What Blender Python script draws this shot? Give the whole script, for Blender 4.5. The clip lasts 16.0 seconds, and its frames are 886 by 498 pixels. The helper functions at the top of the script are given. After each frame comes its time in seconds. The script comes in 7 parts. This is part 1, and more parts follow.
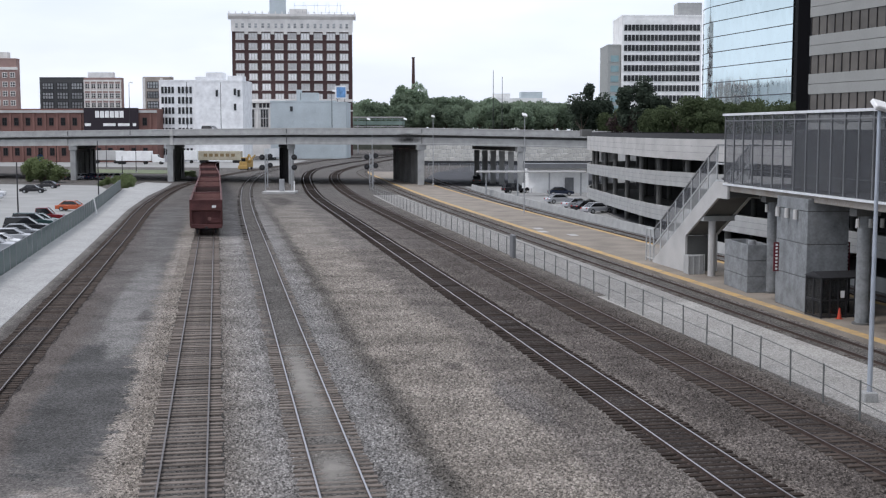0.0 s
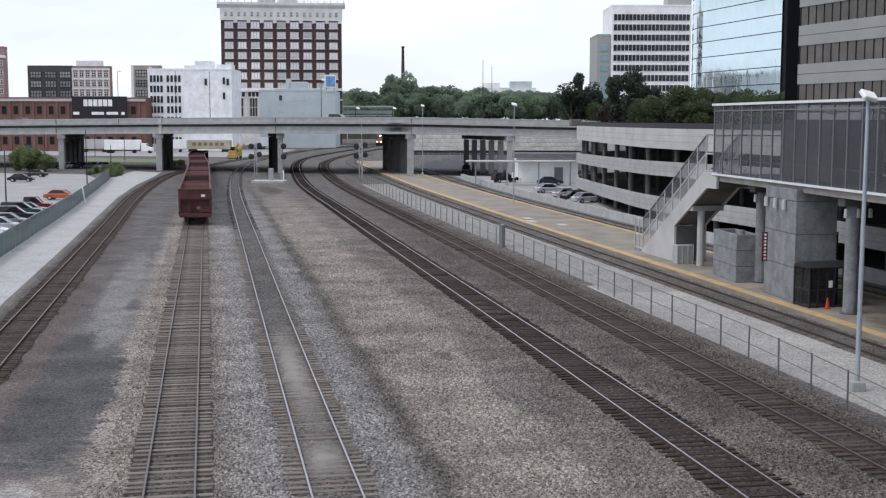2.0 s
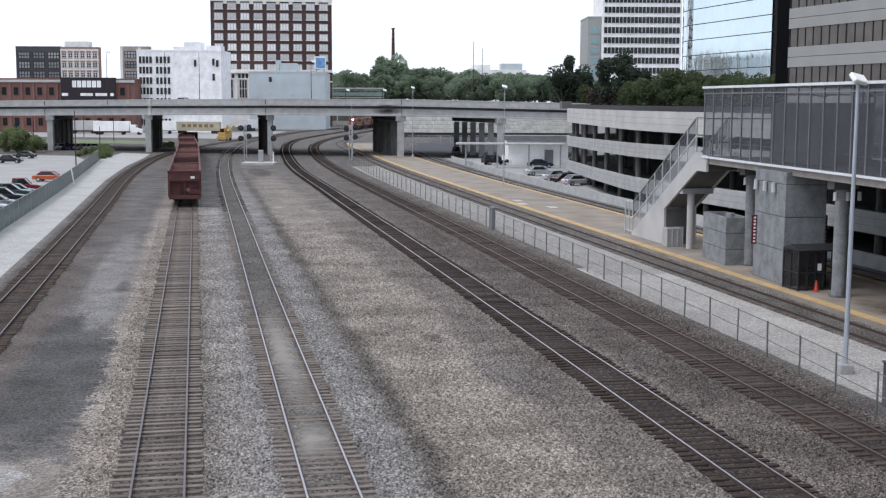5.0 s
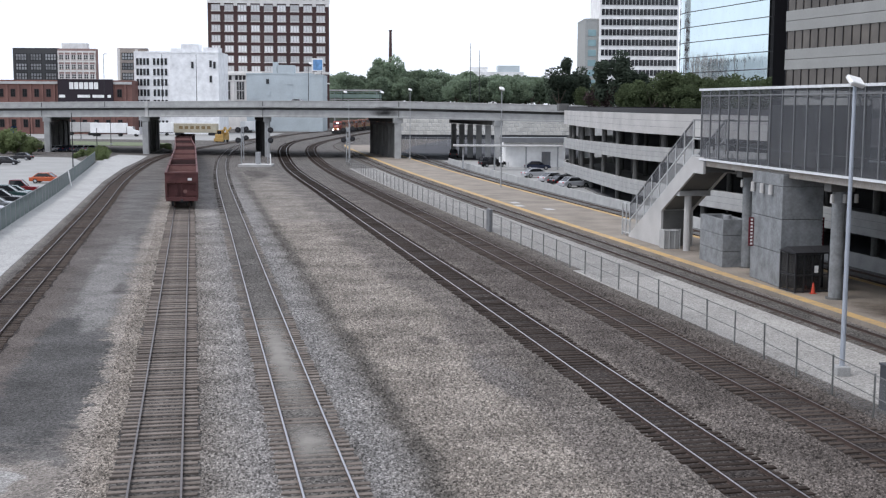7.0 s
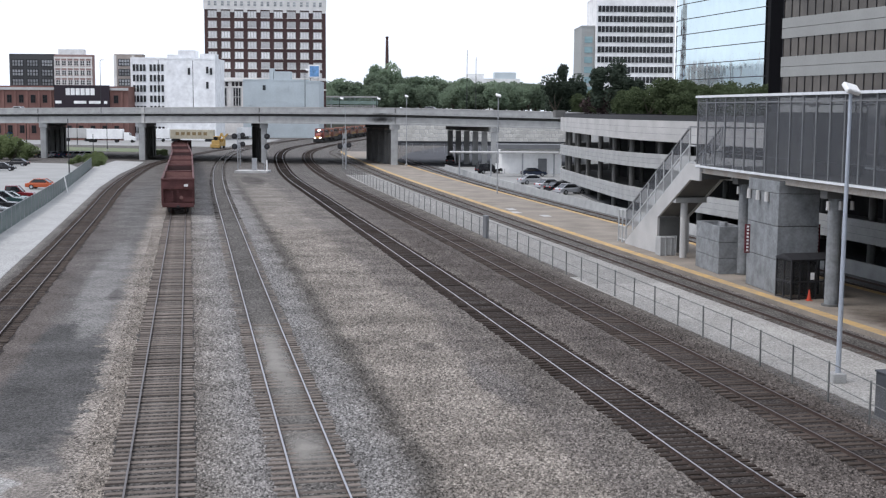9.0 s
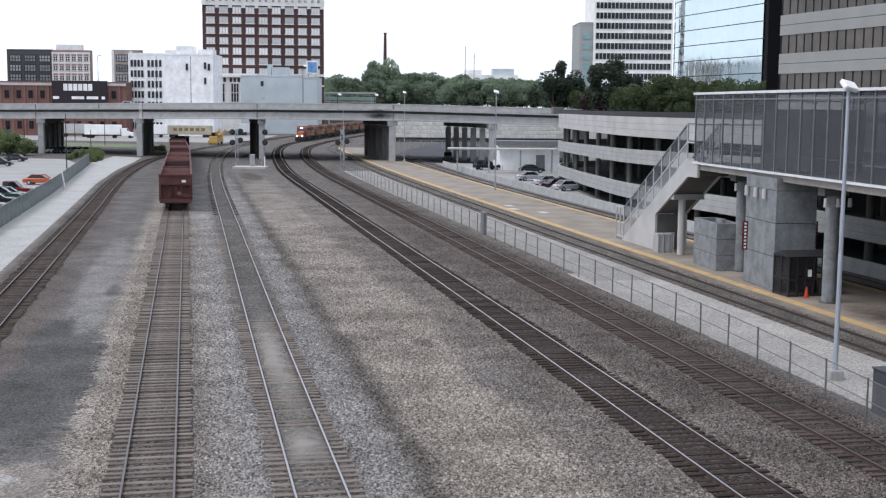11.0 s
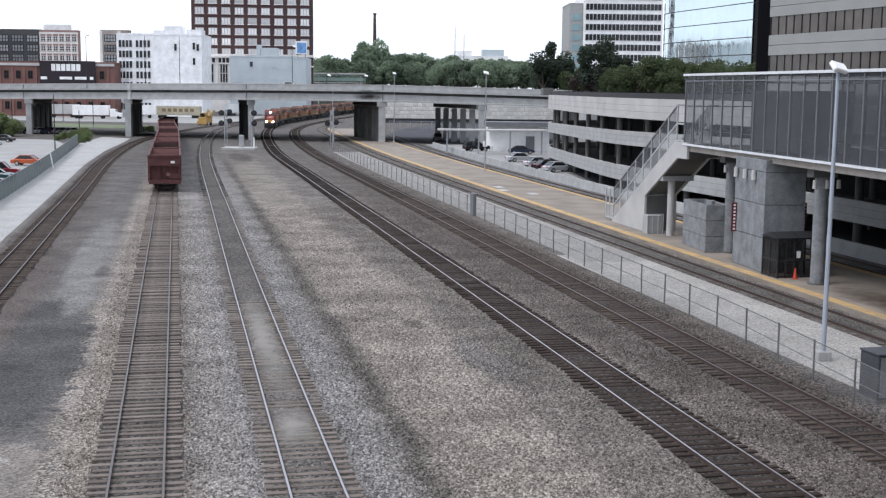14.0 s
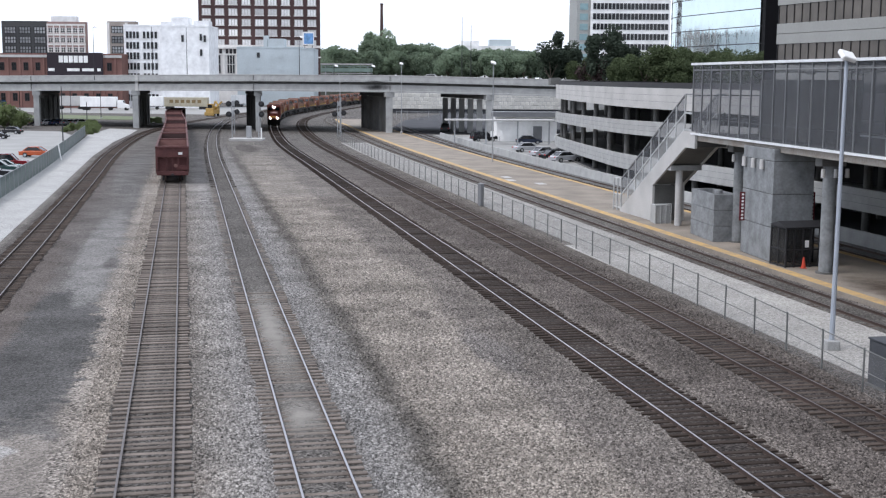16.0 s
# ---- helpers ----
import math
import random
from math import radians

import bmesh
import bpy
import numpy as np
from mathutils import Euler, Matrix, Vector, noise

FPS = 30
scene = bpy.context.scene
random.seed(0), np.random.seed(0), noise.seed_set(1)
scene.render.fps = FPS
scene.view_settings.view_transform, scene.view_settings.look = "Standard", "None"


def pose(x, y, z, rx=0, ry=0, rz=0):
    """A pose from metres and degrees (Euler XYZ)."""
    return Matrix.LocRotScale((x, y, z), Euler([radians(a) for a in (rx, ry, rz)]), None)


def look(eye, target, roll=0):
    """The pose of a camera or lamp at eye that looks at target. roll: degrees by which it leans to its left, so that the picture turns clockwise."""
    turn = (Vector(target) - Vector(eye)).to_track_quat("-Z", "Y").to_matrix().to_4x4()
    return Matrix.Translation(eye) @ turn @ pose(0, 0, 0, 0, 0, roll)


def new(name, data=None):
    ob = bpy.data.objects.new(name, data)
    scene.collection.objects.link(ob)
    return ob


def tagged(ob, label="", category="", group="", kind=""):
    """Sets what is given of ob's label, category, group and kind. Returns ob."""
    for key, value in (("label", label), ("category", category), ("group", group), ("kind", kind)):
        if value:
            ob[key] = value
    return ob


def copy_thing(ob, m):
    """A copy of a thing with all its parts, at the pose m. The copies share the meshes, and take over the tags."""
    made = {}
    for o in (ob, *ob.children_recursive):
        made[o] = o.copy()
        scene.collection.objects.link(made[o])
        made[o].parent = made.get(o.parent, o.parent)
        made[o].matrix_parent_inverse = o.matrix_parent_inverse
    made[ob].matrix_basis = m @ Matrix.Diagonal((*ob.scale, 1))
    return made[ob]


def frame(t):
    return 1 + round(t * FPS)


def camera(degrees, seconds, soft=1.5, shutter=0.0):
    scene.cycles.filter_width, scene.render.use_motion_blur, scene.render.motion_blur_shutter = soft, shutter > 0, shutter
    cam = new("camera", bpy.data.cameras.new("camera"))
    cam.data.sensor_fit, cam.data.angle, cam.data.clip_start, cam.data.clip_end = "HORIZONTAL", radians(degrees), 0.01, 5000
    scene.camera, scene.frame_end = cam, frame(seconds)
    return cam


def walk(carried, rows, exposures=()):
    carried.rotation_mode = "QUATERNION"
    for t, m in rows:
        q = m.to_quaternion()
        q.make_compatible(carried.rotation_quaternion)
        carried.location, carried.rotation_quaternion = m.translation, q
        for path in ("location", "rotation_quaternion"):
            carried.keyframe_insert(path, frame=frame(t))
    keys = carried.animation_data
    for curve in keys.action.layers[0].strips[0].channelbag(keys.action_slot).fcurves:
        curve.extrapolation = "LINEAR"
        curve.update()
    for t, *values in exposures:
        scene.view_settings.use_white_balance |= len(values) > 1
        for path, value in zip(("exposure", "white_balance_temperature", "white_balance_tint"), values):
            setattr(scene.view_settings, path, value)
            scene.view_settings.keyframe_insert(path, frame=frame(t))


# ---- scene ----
cam = camera(40, 16.0, soft=1.25)
EYE = (0.0, 0.0, 11.27)


def view(yaw, down, lean):
    """Camera pose from degrees turned right, tilted down and leaned left."""
    a, b = radians(yaw), radians(down)
    way = (math.sin(a) * math.cos(b), math.cos(a) * math.cos(b), -math.sin(b))
    return look(EYE, [e + 10 * w for e, w in zip(EYE, way)], lean)


walk(cam, [
    (0.0, view(-0.000, 5.542, -0.000)),
    (0.5, view(0.079, 5.497, -0.006)),
    (1.0, view(0.164, 5.456, -0.008)),
    (1.5, view(0.328, 5.564, 0.044)),
    (2.0, view(0.502, 6.037, 0.117)),
    (2.5, view(0.662, 6.651, 0.133)),
    (3.0, view(0.759, 6.891, 0.167)),
    (3.5, view(0.827, 6.965, 0.194)),
    (4.0, view(0.872, 6.920, 0.226)),
    (6.5, view(1.100, 6.826, 0.291)),
    (7.0, view(1.111, 6.771, 0.313)),
    (7.5, view(1.151, 6.685, 0.337)),
    (8.0, view(1.226, 6.574, 0.333)),
    (8.5, view(1.277, 6.525, 0.357)),
    (9.0, view(1.283, 6.465, 0.404)),
    (11.5, view(1.455, 6.756, 0.598)),
    (12.0, view(1.539, 6.919, 0.704)),
    (12.5, view(1.720, 7.097, 0.754)),
    (13.0, view(1.899, 7.196, 0.745)),
    (13.5, view(1.992, 7.335, 0.678)),
    (14.0, view(1.891, 7.513, 0.617)),
    (14.5, view(1.760, 7.633, 0.463)),
    (15.0, view(1.680, 7.678, 0.450)),
    (15.5, view(1.606, 7.830, 0.413)),
    (16.0, view(1.528, 7.970, 0.389)),
], exposures=[(0.0, -0.25, 6340, 14), (1.5, -0.25, 6340, 14), (2.6, -0.16, 6340, 14), (4.0, -0.09, 6330, 14), (7.0, -0.05, 6320, 14), (12.0, -0.05, 6300, 14), (16.0, 0.09, 6280, 14)])

# ---- light ----
SUN_ELEVATION, SUN_ROTATION = radians(56), radians(246)
world = bpy.data.worlds.new("sky")
scene.world = world
world.use_nodes = True
wn, wl = world.node_tree.nodes, world.node_tree.links
wn.clear()
w_sky = wn.new("ShaderNodeTexSky")
w_sky.sky_type = "NISHITA"
w_sky.sun_disc = False
w_sky.sun_elevation, w_sky.sun_rotation = SUN_ELEVATION, SUN_ROTATION
w_sky.air_density, w_sky.dust_density = 1.0, 2.0
w_gain = wn.new("ShaderNodeVectorMath")
w_gain.operation = "SCALE"
w_gain.inputs["Scale"].default_value = 0.13
w_co = wn.new("ShaderNodeTexCoord")
w_map = wn.new("ShaderNodeMapping")
w_map.inputs["Scale"].default_value = (1.6, 1.6, 6.0)
w_noise = wn.new("ShaderNodeTexNoise")
w_noise.inputs["Scale"].default_value = 2.2
w_noise.inputs["Detail"].default_value = 6
w_ramp = wn.new("ShaderNodeValToRGB")
w_ramp.color_ramp.elements[0].position, w_ramp.color_ramp.elements[0].color = 0.38, (0.70, 0.70, 0.70, 1)
w_ramp.color_ramp.elements[1].position, w_ramp.color_ramp.elements[1].color = 0.62, (0.97, 0.97, 0.97, 1)
w_mix = wn.new("ShaderNodeMix")
w_mix.data_type = "RGBA"
w_mix.inputs[7].default_value = (0.93, 1.0, 1.09, 1)
w_back = wn.new("ShaderNodeBackground")
w_back.inputs["Strength"].default_value = 1.3
w_out = wn.new("ShaderNodeOutputWorld")
wl.new(w_co.outputs["Generated"], w_map.inputs[0])
wl.new(w_map.outputs[0], w_noise.inputs["Vector"])
wl.new(w_noise.outputs[0], w_ramp.inputs[0])
wl.new(w_sky.outputs[0], w_gain.inputs[0])
wl.new(w_ramp.outputs[0], w_mix.inputs[0])
wl.new(w_gain.outputs[0], w_mix.inputs[6])
wl.new(w_mix.outputs[2], w_back.inputs[0])
wl.new(w_back.outputs[0], w_out.inputs[0])

sun = new("sun", bpy.data.lights.new("sun", "SUN"))
sun.data.energy, sun.data.angle, sun.data.color = 2.0, radians(22), (1.0, 0.97, 0.93)
sun.matrix_world = look((math.sin(SUN_ROTATION) * 50, math.cos(SUN_ROTATION) * 50, 80), (0, 0, 0))


# ---- materials ----
def mat(name, base, rough=0.8, metal=0.0, vary=0.25, scale=3.0, fine=30.0, bump=0.15, tint=None, rand=0.0, alpha=1.0, spec=0.4):
    """Worn surface: large stains and fine grain of the base colour, with relief. scale, fine: features per metre."""
    m = bpy.data.materials.new(name)
    m.use_nodes = True
    n, l = m.node_tree.nodes, m.node_tree.links
    b = n["Principled BSDF"]
    b.inputs["Roughness"].default_value, b.inputs["Metallic"].default_value = rough, metal
    b.inputs["Specular IOR Level"].default_value = spec
    b.inputs["Alpha"].default_value = alpha
    co = n.new("ShaderNodeTexCoord")
    big, small = n.new("ShaderNodeTexNoise"), n.new("ShaderNodeTexNoise")
    big.inputs["Scale"].default_value, big.inputs["Detail"].default_value = scale, 4
    small.inputs["Scale"].default_value, small.inputs["Detail"].default_value = fine, 2
    l.new(co.outputs["Object"], big.inputs["Vector"])
    l.new(co.outputs["Object"], small.inputs["Vector"])
    mul = n.new("ShaderNodeMath")
    mul.operation = "MULTIPLY_ADD"
    mul.inputs[1].default_value = 0.5
    l.new(small.outputs[0], mul.inputs[0])
    l.new(big.outputs[0], mul.inputs[2])
    last = mul
    if rand:
        info, add = n.new("ShaderNodeObjectInfo"), n.new("ShaderNodeMath")
        add.operation = "MULTIPLY_ADD"
        add.inputs[1].default_value = rand
        l.new(info.outputs["Random"], add.inputs[0])
        l.new(mul.outputs[0], add.inputs[2])
        last = add
    ramp = n.new("ShaderNodeMapRange")
    ramp.inputs[1].default_value, ramp.inputs[2].default_value = 0.48, 1.02 + rand
    l.new(last.outputs[0], ramp.inputs[0])
    mix = n.new("ShaderNodeMix")
    mix.data_type = "RGBA"
    other = tint or tuple(c * (1 - vary) for c in base)
    mix.inputs[6].default_value = (*[min(1, c * (1 + vary * 0.4)) for c in base], 1)
    mix.inputs[7].default_value = (*other, 1)
    l.new(ramp.outputs[0], mix.inputs[0])
    l.new(mix.outputs[2], b.inputs["Base Color"])
    if bump:
        bp = n.new("ShaderNodeBump")
        bp.inputs["Strength"].default_value, bp.inputs["Distance"].default_value = bump, 0.02
        l.new(small.outputs[0], bp.inputs["Height"])
        l.new(bp.outputs[0], b.inputs["Normal"])
    return m


def glow(name, color, strength):
    m = bpy.data.materials.new(name)
    m.use_nodes = True
    b = m.node_tree.nodes["Principled BSDF"]
    b.inputs["Emission Color"].default_value, b.inputs["Emission Strength"].default_value = (*color, 1), strength
    return m


def veil(name, color, cover):
    """Fine wire mesh: a share of the surface is wire, the rest is open."""
    m = bpy.data.materials.new(name)
    m.use_nodes = True
    n, l = m.node_tree.nodes, m.node_tree.links
    b = n["Principled BSDF"]
    b.inputs["Base Color"].default_value, b.inputs["Roughness"].default_value, b.inputs["Metallic"].default_value = (*color, 1), 0.5, 0.3
    co, noi, rng = n.new("ShaderNodeTexCoord"), n.new("ShaderNodeTexNoise"), n.new("ShaderNodeMapRange")
    noi.inputs["Scale"].default_value = 2.0
    rng.inputs[3].default_value, rng.inputs[4].default_value = cover - 0.08, cover + 0.08
    l.new(co.outputs["Object"], noi.inputs["Vector"])
    l.new(noi.outputs[0], rng.inputs[0])
    l.new(rng.outputs[0], b.inputs["Alpha"])
    return m


GROUND_STOPS = [
    # cross-track place in metres, colour
    (-46, (0.17, 0.165, 0.16)), (-15.5, (0.17, 0.165, 0.155)), (-12.6, (0.15, 0.14, 0.13)), (-12.1, (0.085, 0.078, 0.072)),
    (-8.8, (0.088, 0.078, 0.073)), (-7.4, (0.1, 0.092, 0.087)), (-5.2, (0.115, 0.11, 0.105)), (-4.5, (0.108, 0.102, 0.098)), (-4.3, (0.155, 0.14, 0.126)), (-3.7, (0.195, 0.175, 0.155)),
    (-2.6, (0.178, 0.158, 0.137)), (0.0, (0.14, 0.127, 0.115)), (0.7, (0.19, 0.178, 0.165)), (2.0, (0.188, 0.18, 0.173)),
    (2.6, (0.12, 0.112, 0.105)), (4.8, (0.11, 0.104, 0.098)), (5.2, (0.178, 0.173, 0.168)), (6.5, (0.172, 0.164, 0.156)), (6.9, (0.092, 0.085, 0.077)), (7.4, (0.1, 0.092, 0.083)),
    (8.0, (0.192, 0.173, 0.153)), (12.0, (0.195, 0.176, 0.156)), (12.6, (0.145, 0.131, 0.12)), (14.8, (0.125, 0.113, 0.103)),
    (18.2, (0.118, 0.105, 0.095)), (19.0, (0.095, 0.084, 0.077)), (20.8, (0.092, 0.081, 0.074)), (21.2, (0.088, 0.078, 0.071)),
    (24.0, (0.08, 0.07, 0.064)), (24.6, (0.078, 0.069, 0.062)), (26.8, (0.13, 0.117, 0.105)), (60, (0.17, 0.16, 0.155)),
]
# worn and stained places: across the tracks, y, half width, half length, rim in parts of it, colour
GROUND_PATCHES = [
    (-5.6, 78.0, 1.6, 30.0, 0.45, (0.165, 0.16, 0.155)), (-6.1, 51.5, 2.35, 13.6, 0.12, (0.07, 0.069, 0.068)), (-8.4, 60.0, 1.1, 30.0, 0.5, (0.095, 0.083, 0.076)),
    (-5.2, 63.5, 0.9, 5.5, 0.6, (0.17, 0.166, 0.16)), (-4.7, 74.0, 0.5, 3.2, 0.5, (0.088, 0.083, 0.08)), (-5.6, 33.5, 2.4, 4.6, 0.25, (0.19, 0.172, 0.155)), (-6.2, 35.4, 0.9, 1.7, 0.4, (0.26, 0.255, 0.245)),
    (12.6, 50.0, 1.1, 5.0, 0.35, (0.135, 0.125, 0.118)), (11.2, 57.6, 0.7, 1.3, 0.4, (0.1, 0.09, 0.082)), (12.2, 68.0, 1.5, 9.0, 0.35, (0.187, 0.169, 0.149)),
    (10.0, 196.0, 2.3, 13.0, 0.4, (0.075, 0.069, 0.064)), (10.5, 150.0, 3.0, 40.0, 0.6, (0.17, 0.155, 0.138)), (-6.0, 150.0, 2.8, 40.0, 0.5, (0.112, 0.108, 0.105)),
]


def ground_mat(name="ballast_and_gravel", loose=False, plain=None, grain=1.0):
    """Ballast, cinders and gravel in long strips beside the tracks."""
    m = bpy.data.materials.new(name)
    m.use_nodes = True
    n, l = m.node_tree.nodes, m.node_tree.links
    b = n["Principled BSDF"]
    b.inputs["Roughness"].default_value, b.inputs["Specular IOR Level"].default_value = 0.95, 0.08
    geo = n.new("ShaderNodeTexCoord")
    sep = n.new("ShaderNodeSeparateXYZ")
    l.new(geo.outputs["Object"], sep.inputs[0])
    u = n.new("ShaderNodeMath")
    u.operation = "MULTIPLY_ADD"
    u.inputs[1].default_value = 0.185
    l.new(sep.outputs["Y"], u.inputs[0])
    l.new(sep.outputs["X"], u.inputs[2])
    wob = n.new("ShaderNodeTexNoise")
    wob.inputs["Scale"].default_value, wob.inputs["Detail"].default_value, wob.inputs["Roughness"].default_value = 0.22, 6, 0.65
    l.new(geo.outputs["Object"], wob.inputs["Vector"])
    rag = n.new("ShaderNodeTexNoise")
    rag.inputs["Scale"].default_value, rag.inputs["Detail"].default_value, rag.inputs["Roughness"].default_value = 1.4, 6, 0.7
    l.new(geo.outputs["Object"], rag.inputs["Vector"])
    jag = n.new("ShaderNodeMath")
    jag.operation = "MULTIPLY_ADD"
    jag.inputs[1].default_value = 1.0
    l.new(rag.outputs[0], jag.inputs[0])
    l.new(u.outputs[0], jag.inputs[2])
    sh = n.new("ShaderNodeMath")
    sh.operation = "MULTIPLY_ADD"
    sh.inputs[1].default_value = 1.6
    l.new(wob.outputs[0], sh.inputs[0])
    l.new(jag.outputs[0], sh.inputs[2])
    rng = n.new("ShaderNodeMapRange")
    lo, hi = GROUND_STOPS[0][0] + 1.3, GROUND_STOPS[-1][0] + 1.3
    rng.inputs[1].default_value, rng.inputs[2].default_value = lo, hi
    l.new(sh.outputs[0], rng.inputs[0])
    ramp = n.new("ShaderNodeValToRGB")
    els = ramp.color_ramp.elements
    els[0].position, els[0].color = 0.0, (*GROUND_STOPS[0][1], 1)
    els[1].position, els[1].color = 1.0, (*GROUND_STOPS[-1][1], 1)
    for pos, col in GROUND_STOPS[1:-1]:
        els.new((pos + 1.3 - lo) / (hi - lo)).color = (*col, 1)
    l.new(rng.outputs[0], ramp.inputs[0])
    vor, mid, patch = n.new("ShaderNodeTexVoronoi"), n.new("ShaderNodeTexNoise"), n.new("ShaderNodeTexNoise")
    vor.inputs["Scale"].default_value = 14.0
    mid.inputs["Scale"].default_value, mid.inputs["Detail"].default_value = 6.5, 6
    mid.inputs["Roughness"].default_value = 0.75
    patch.inputs["Scale"].default_value, patch.inputs["Detail"].default_value, patch.inputs["Roughness"].default_value = 0.3, 7, 0.62
    for t in (vor, mid, patch):
        l.new(geo.outputs["Object"], t.inputs["Vector"])
    far = n.new("ShaderNodeMapRange")
    far.inputs[1].default_value, far.inputs[2].default_value = 135, 225
    wide = n.new("ShaderNodeMath")
    wide.operation = "MULTIPLY_ADD"
    wide.inputs[1].default_value = 60
    l.new(wob.outputs[0], wide.inputs[0])
    shift = n.new("ShaderNodeMath")
    shift.inputs[1].default_value = -30
    l.new(sep.outputs["Y"], shift.inputs[0])
    l.new(shift.outputs[0], wide.inputs[2])
    l.new(wide.outputs[0], far.inputs[0])
    bend = n.new("ShaderNodeMix")
    bend.data_type = "RGBA"
    bend.inputs[7].default_value = (0.105, 0.098, 0.092, 1)
    l.new(far.outputs[0], bend.inputs[0])
    l.new(ramp.outputs[0], bend.inputs[6])
    spot = bend.outputs[2]
    for pu, py, pw, ph, rim, col in GROUND_PATCHES:
        du, dv = n.new("ShaderNodeMath"), n.new("ShaderNodeMath")
        du.operation = dv.operation = "MULTIPLY_ADD"
        du.inputs[1].default_value, du.inputs[2].default_value = 1 / pw, -(pu + 1.3) / pw
        dv.inputs[1].default_value, dv.inputs[2].default_value = 1 / ph, -py / ph
        l.new(sh.outputs[0], du.inputs[0])
        l.new(sep.outputs["Y"], dv.inputs[0])
        both, size = n.new("ShaderNodeCombineXYZ"), n.new("ShaderNodeVectorMath")
        l.new(du.outputs[0], both.inputs[0])
        l.new(dv.outputs[0], both.inputs[1])
        size.operation = "LENGTH"
        l.new(both.outputs[0], size.inputs[0])
        edge = n.new("ShaderNodeMath")
        edge.operation = "MULTIPLY_ADD"
        edge.inputs[1].default_value = 0.9
        l.new(rag.outputs[0], edge.inputs[0])
        l.new(size.outputs["Value"], edge.inputs[2])
        mask = n.new("ShaderNodeMapRange")
        mask.interpolation_type = "SMOOTHSTEP"
        mask.inputs[1].default_value, mask.inputs[2].default_value, mask.inputs[3].default_value, mask.inputs[4].default_value = 1.45 - rim, 1.45, 0.9, 0.0
        l.new(edge.outputs[0], mask.inputs[0])
        lay = n.new("ShaderNodeMix")
        lay.data_type = "RGBA"
        lay.inputs[7].default_value = (*col, 1)
        l.new(mask.outputs[0], lay.inputs[0])
        l.new(spot, lay.inputs[6])
        spot = lay.outputs[2]
    hsv = n.new("ShaderNodeHueSaturation")
    if plain:
        hsv.inputs["Color"].default_value = (*plain, 1)
    else:
        l.new(spot, hsv.inputs["Color"])
    grey = n.new("ShaderNodeRGBToBW")
    if loose:
        isl = n.new("ShaderNodeNewGeometry")
        l.new(isl.outputs["Random Per Island"], grey.inputs[0])
    else:
        l.new(vor.outputs["Color"], grey.inputs[0])
    a1, a2, a3 = (n.new("ShaderNodeMapRange") for _ in range(3))
    a1.inputs[3].default_value, a1.inputs[4].default_value = (0.45, 2.2) if loose else (1 - 0.95 * grain, 1 + 1.15 * grain)
    a2.inputs[1].default_value, a2.inputs[2].default_value, a2.inputs[3].default_value, a2.inputs[4].default_value = 0.34, 0.66, 1 - 0.6 * grain, 1 + 0.6 * grain
    a3.inputs[1].default_value, a3.inputs[2].default_value, a3.inputs[3].default_value, a3.inputs[4].default_value = 0.3, 0.7, 1 - 0.32 * min(1, grain * 1.2), 1 + 0.32 * min(1, grain * 1.2)
    l.new(grey.outputs[0], a1.inputs[0])
    l.new(mid.outputs[0], a2.inputs[0])
    l.new(patch.outputs[0], a3.inputs[0])
    m1, m2 = n.new("ShaderNodeMath"), n.new("ShaderNodeMath")
    m1.operation = m2.operation = "MULTIPLY"
    l.new(a1.outputs[0], m1.inputs[0])
    l.new(a2.outputs[0], m1.inputs[1])
    l.new(m1.outputs[0], m2.inputs[0])
    l.new(a3.outputs[0], m2.inputs[1])
    if plain or loose:
        l.new(m2.outputs[0], hsv.inputs["Value"])
    else:
        # cinders between the siding and the yard track are packed smooth
        inside = n.new("ShaderNodeMapRange")
        inside.inputs[1].default_value, inside.inputs[2].default_value = -4.5 + 1.3, -4.0 + 1.3
        inside.interpolation_type = "SMOOTHSTEP"
        l.new(sh.outputs[0], inside.inputs[0])
        ease, soft = n.new("ShaderNodeMapRange"), n.new("ShaderNodeMath")
        ease.inputs[1].default_value, ease.inputs[2].default_value, ease.inputs[3].default_value, ease.inputs[4].default_value = 0, 2, 0.5, 1.6
        l.new(m1.outputs[0], ease.inputs[0])
        soft.operation = "MULTIPLY"
        l.new(ease.outputs[0], soft.inputs[0])
        l.new(a3.outputs[0], soft.inputs[1])
        pick = n.new("ShaderNodeMix")
        l.new(inside.outputs[0], pick.inputs[0])
        l.new(soft.outputs[0], pick.inputs[2])
        l.new(m2.outputs[0], pick.inputs[3])
        l.new(pick.outputs[0], hsv.inputs["Value"])
    l.new(hsv.outputs[0], b.inputs["Base Color"])
    bp = n.new("ShaderNodeBump")
    bp.inputs["Strength"].default_value, bp.inputs["Distance"].default_value = 0.7, 0.05
    l.new(vor.outputs["Distance"], bp.inputs["Height"])
    l.new(bp.outputs[0], b.inputs["Normal"])
    return m


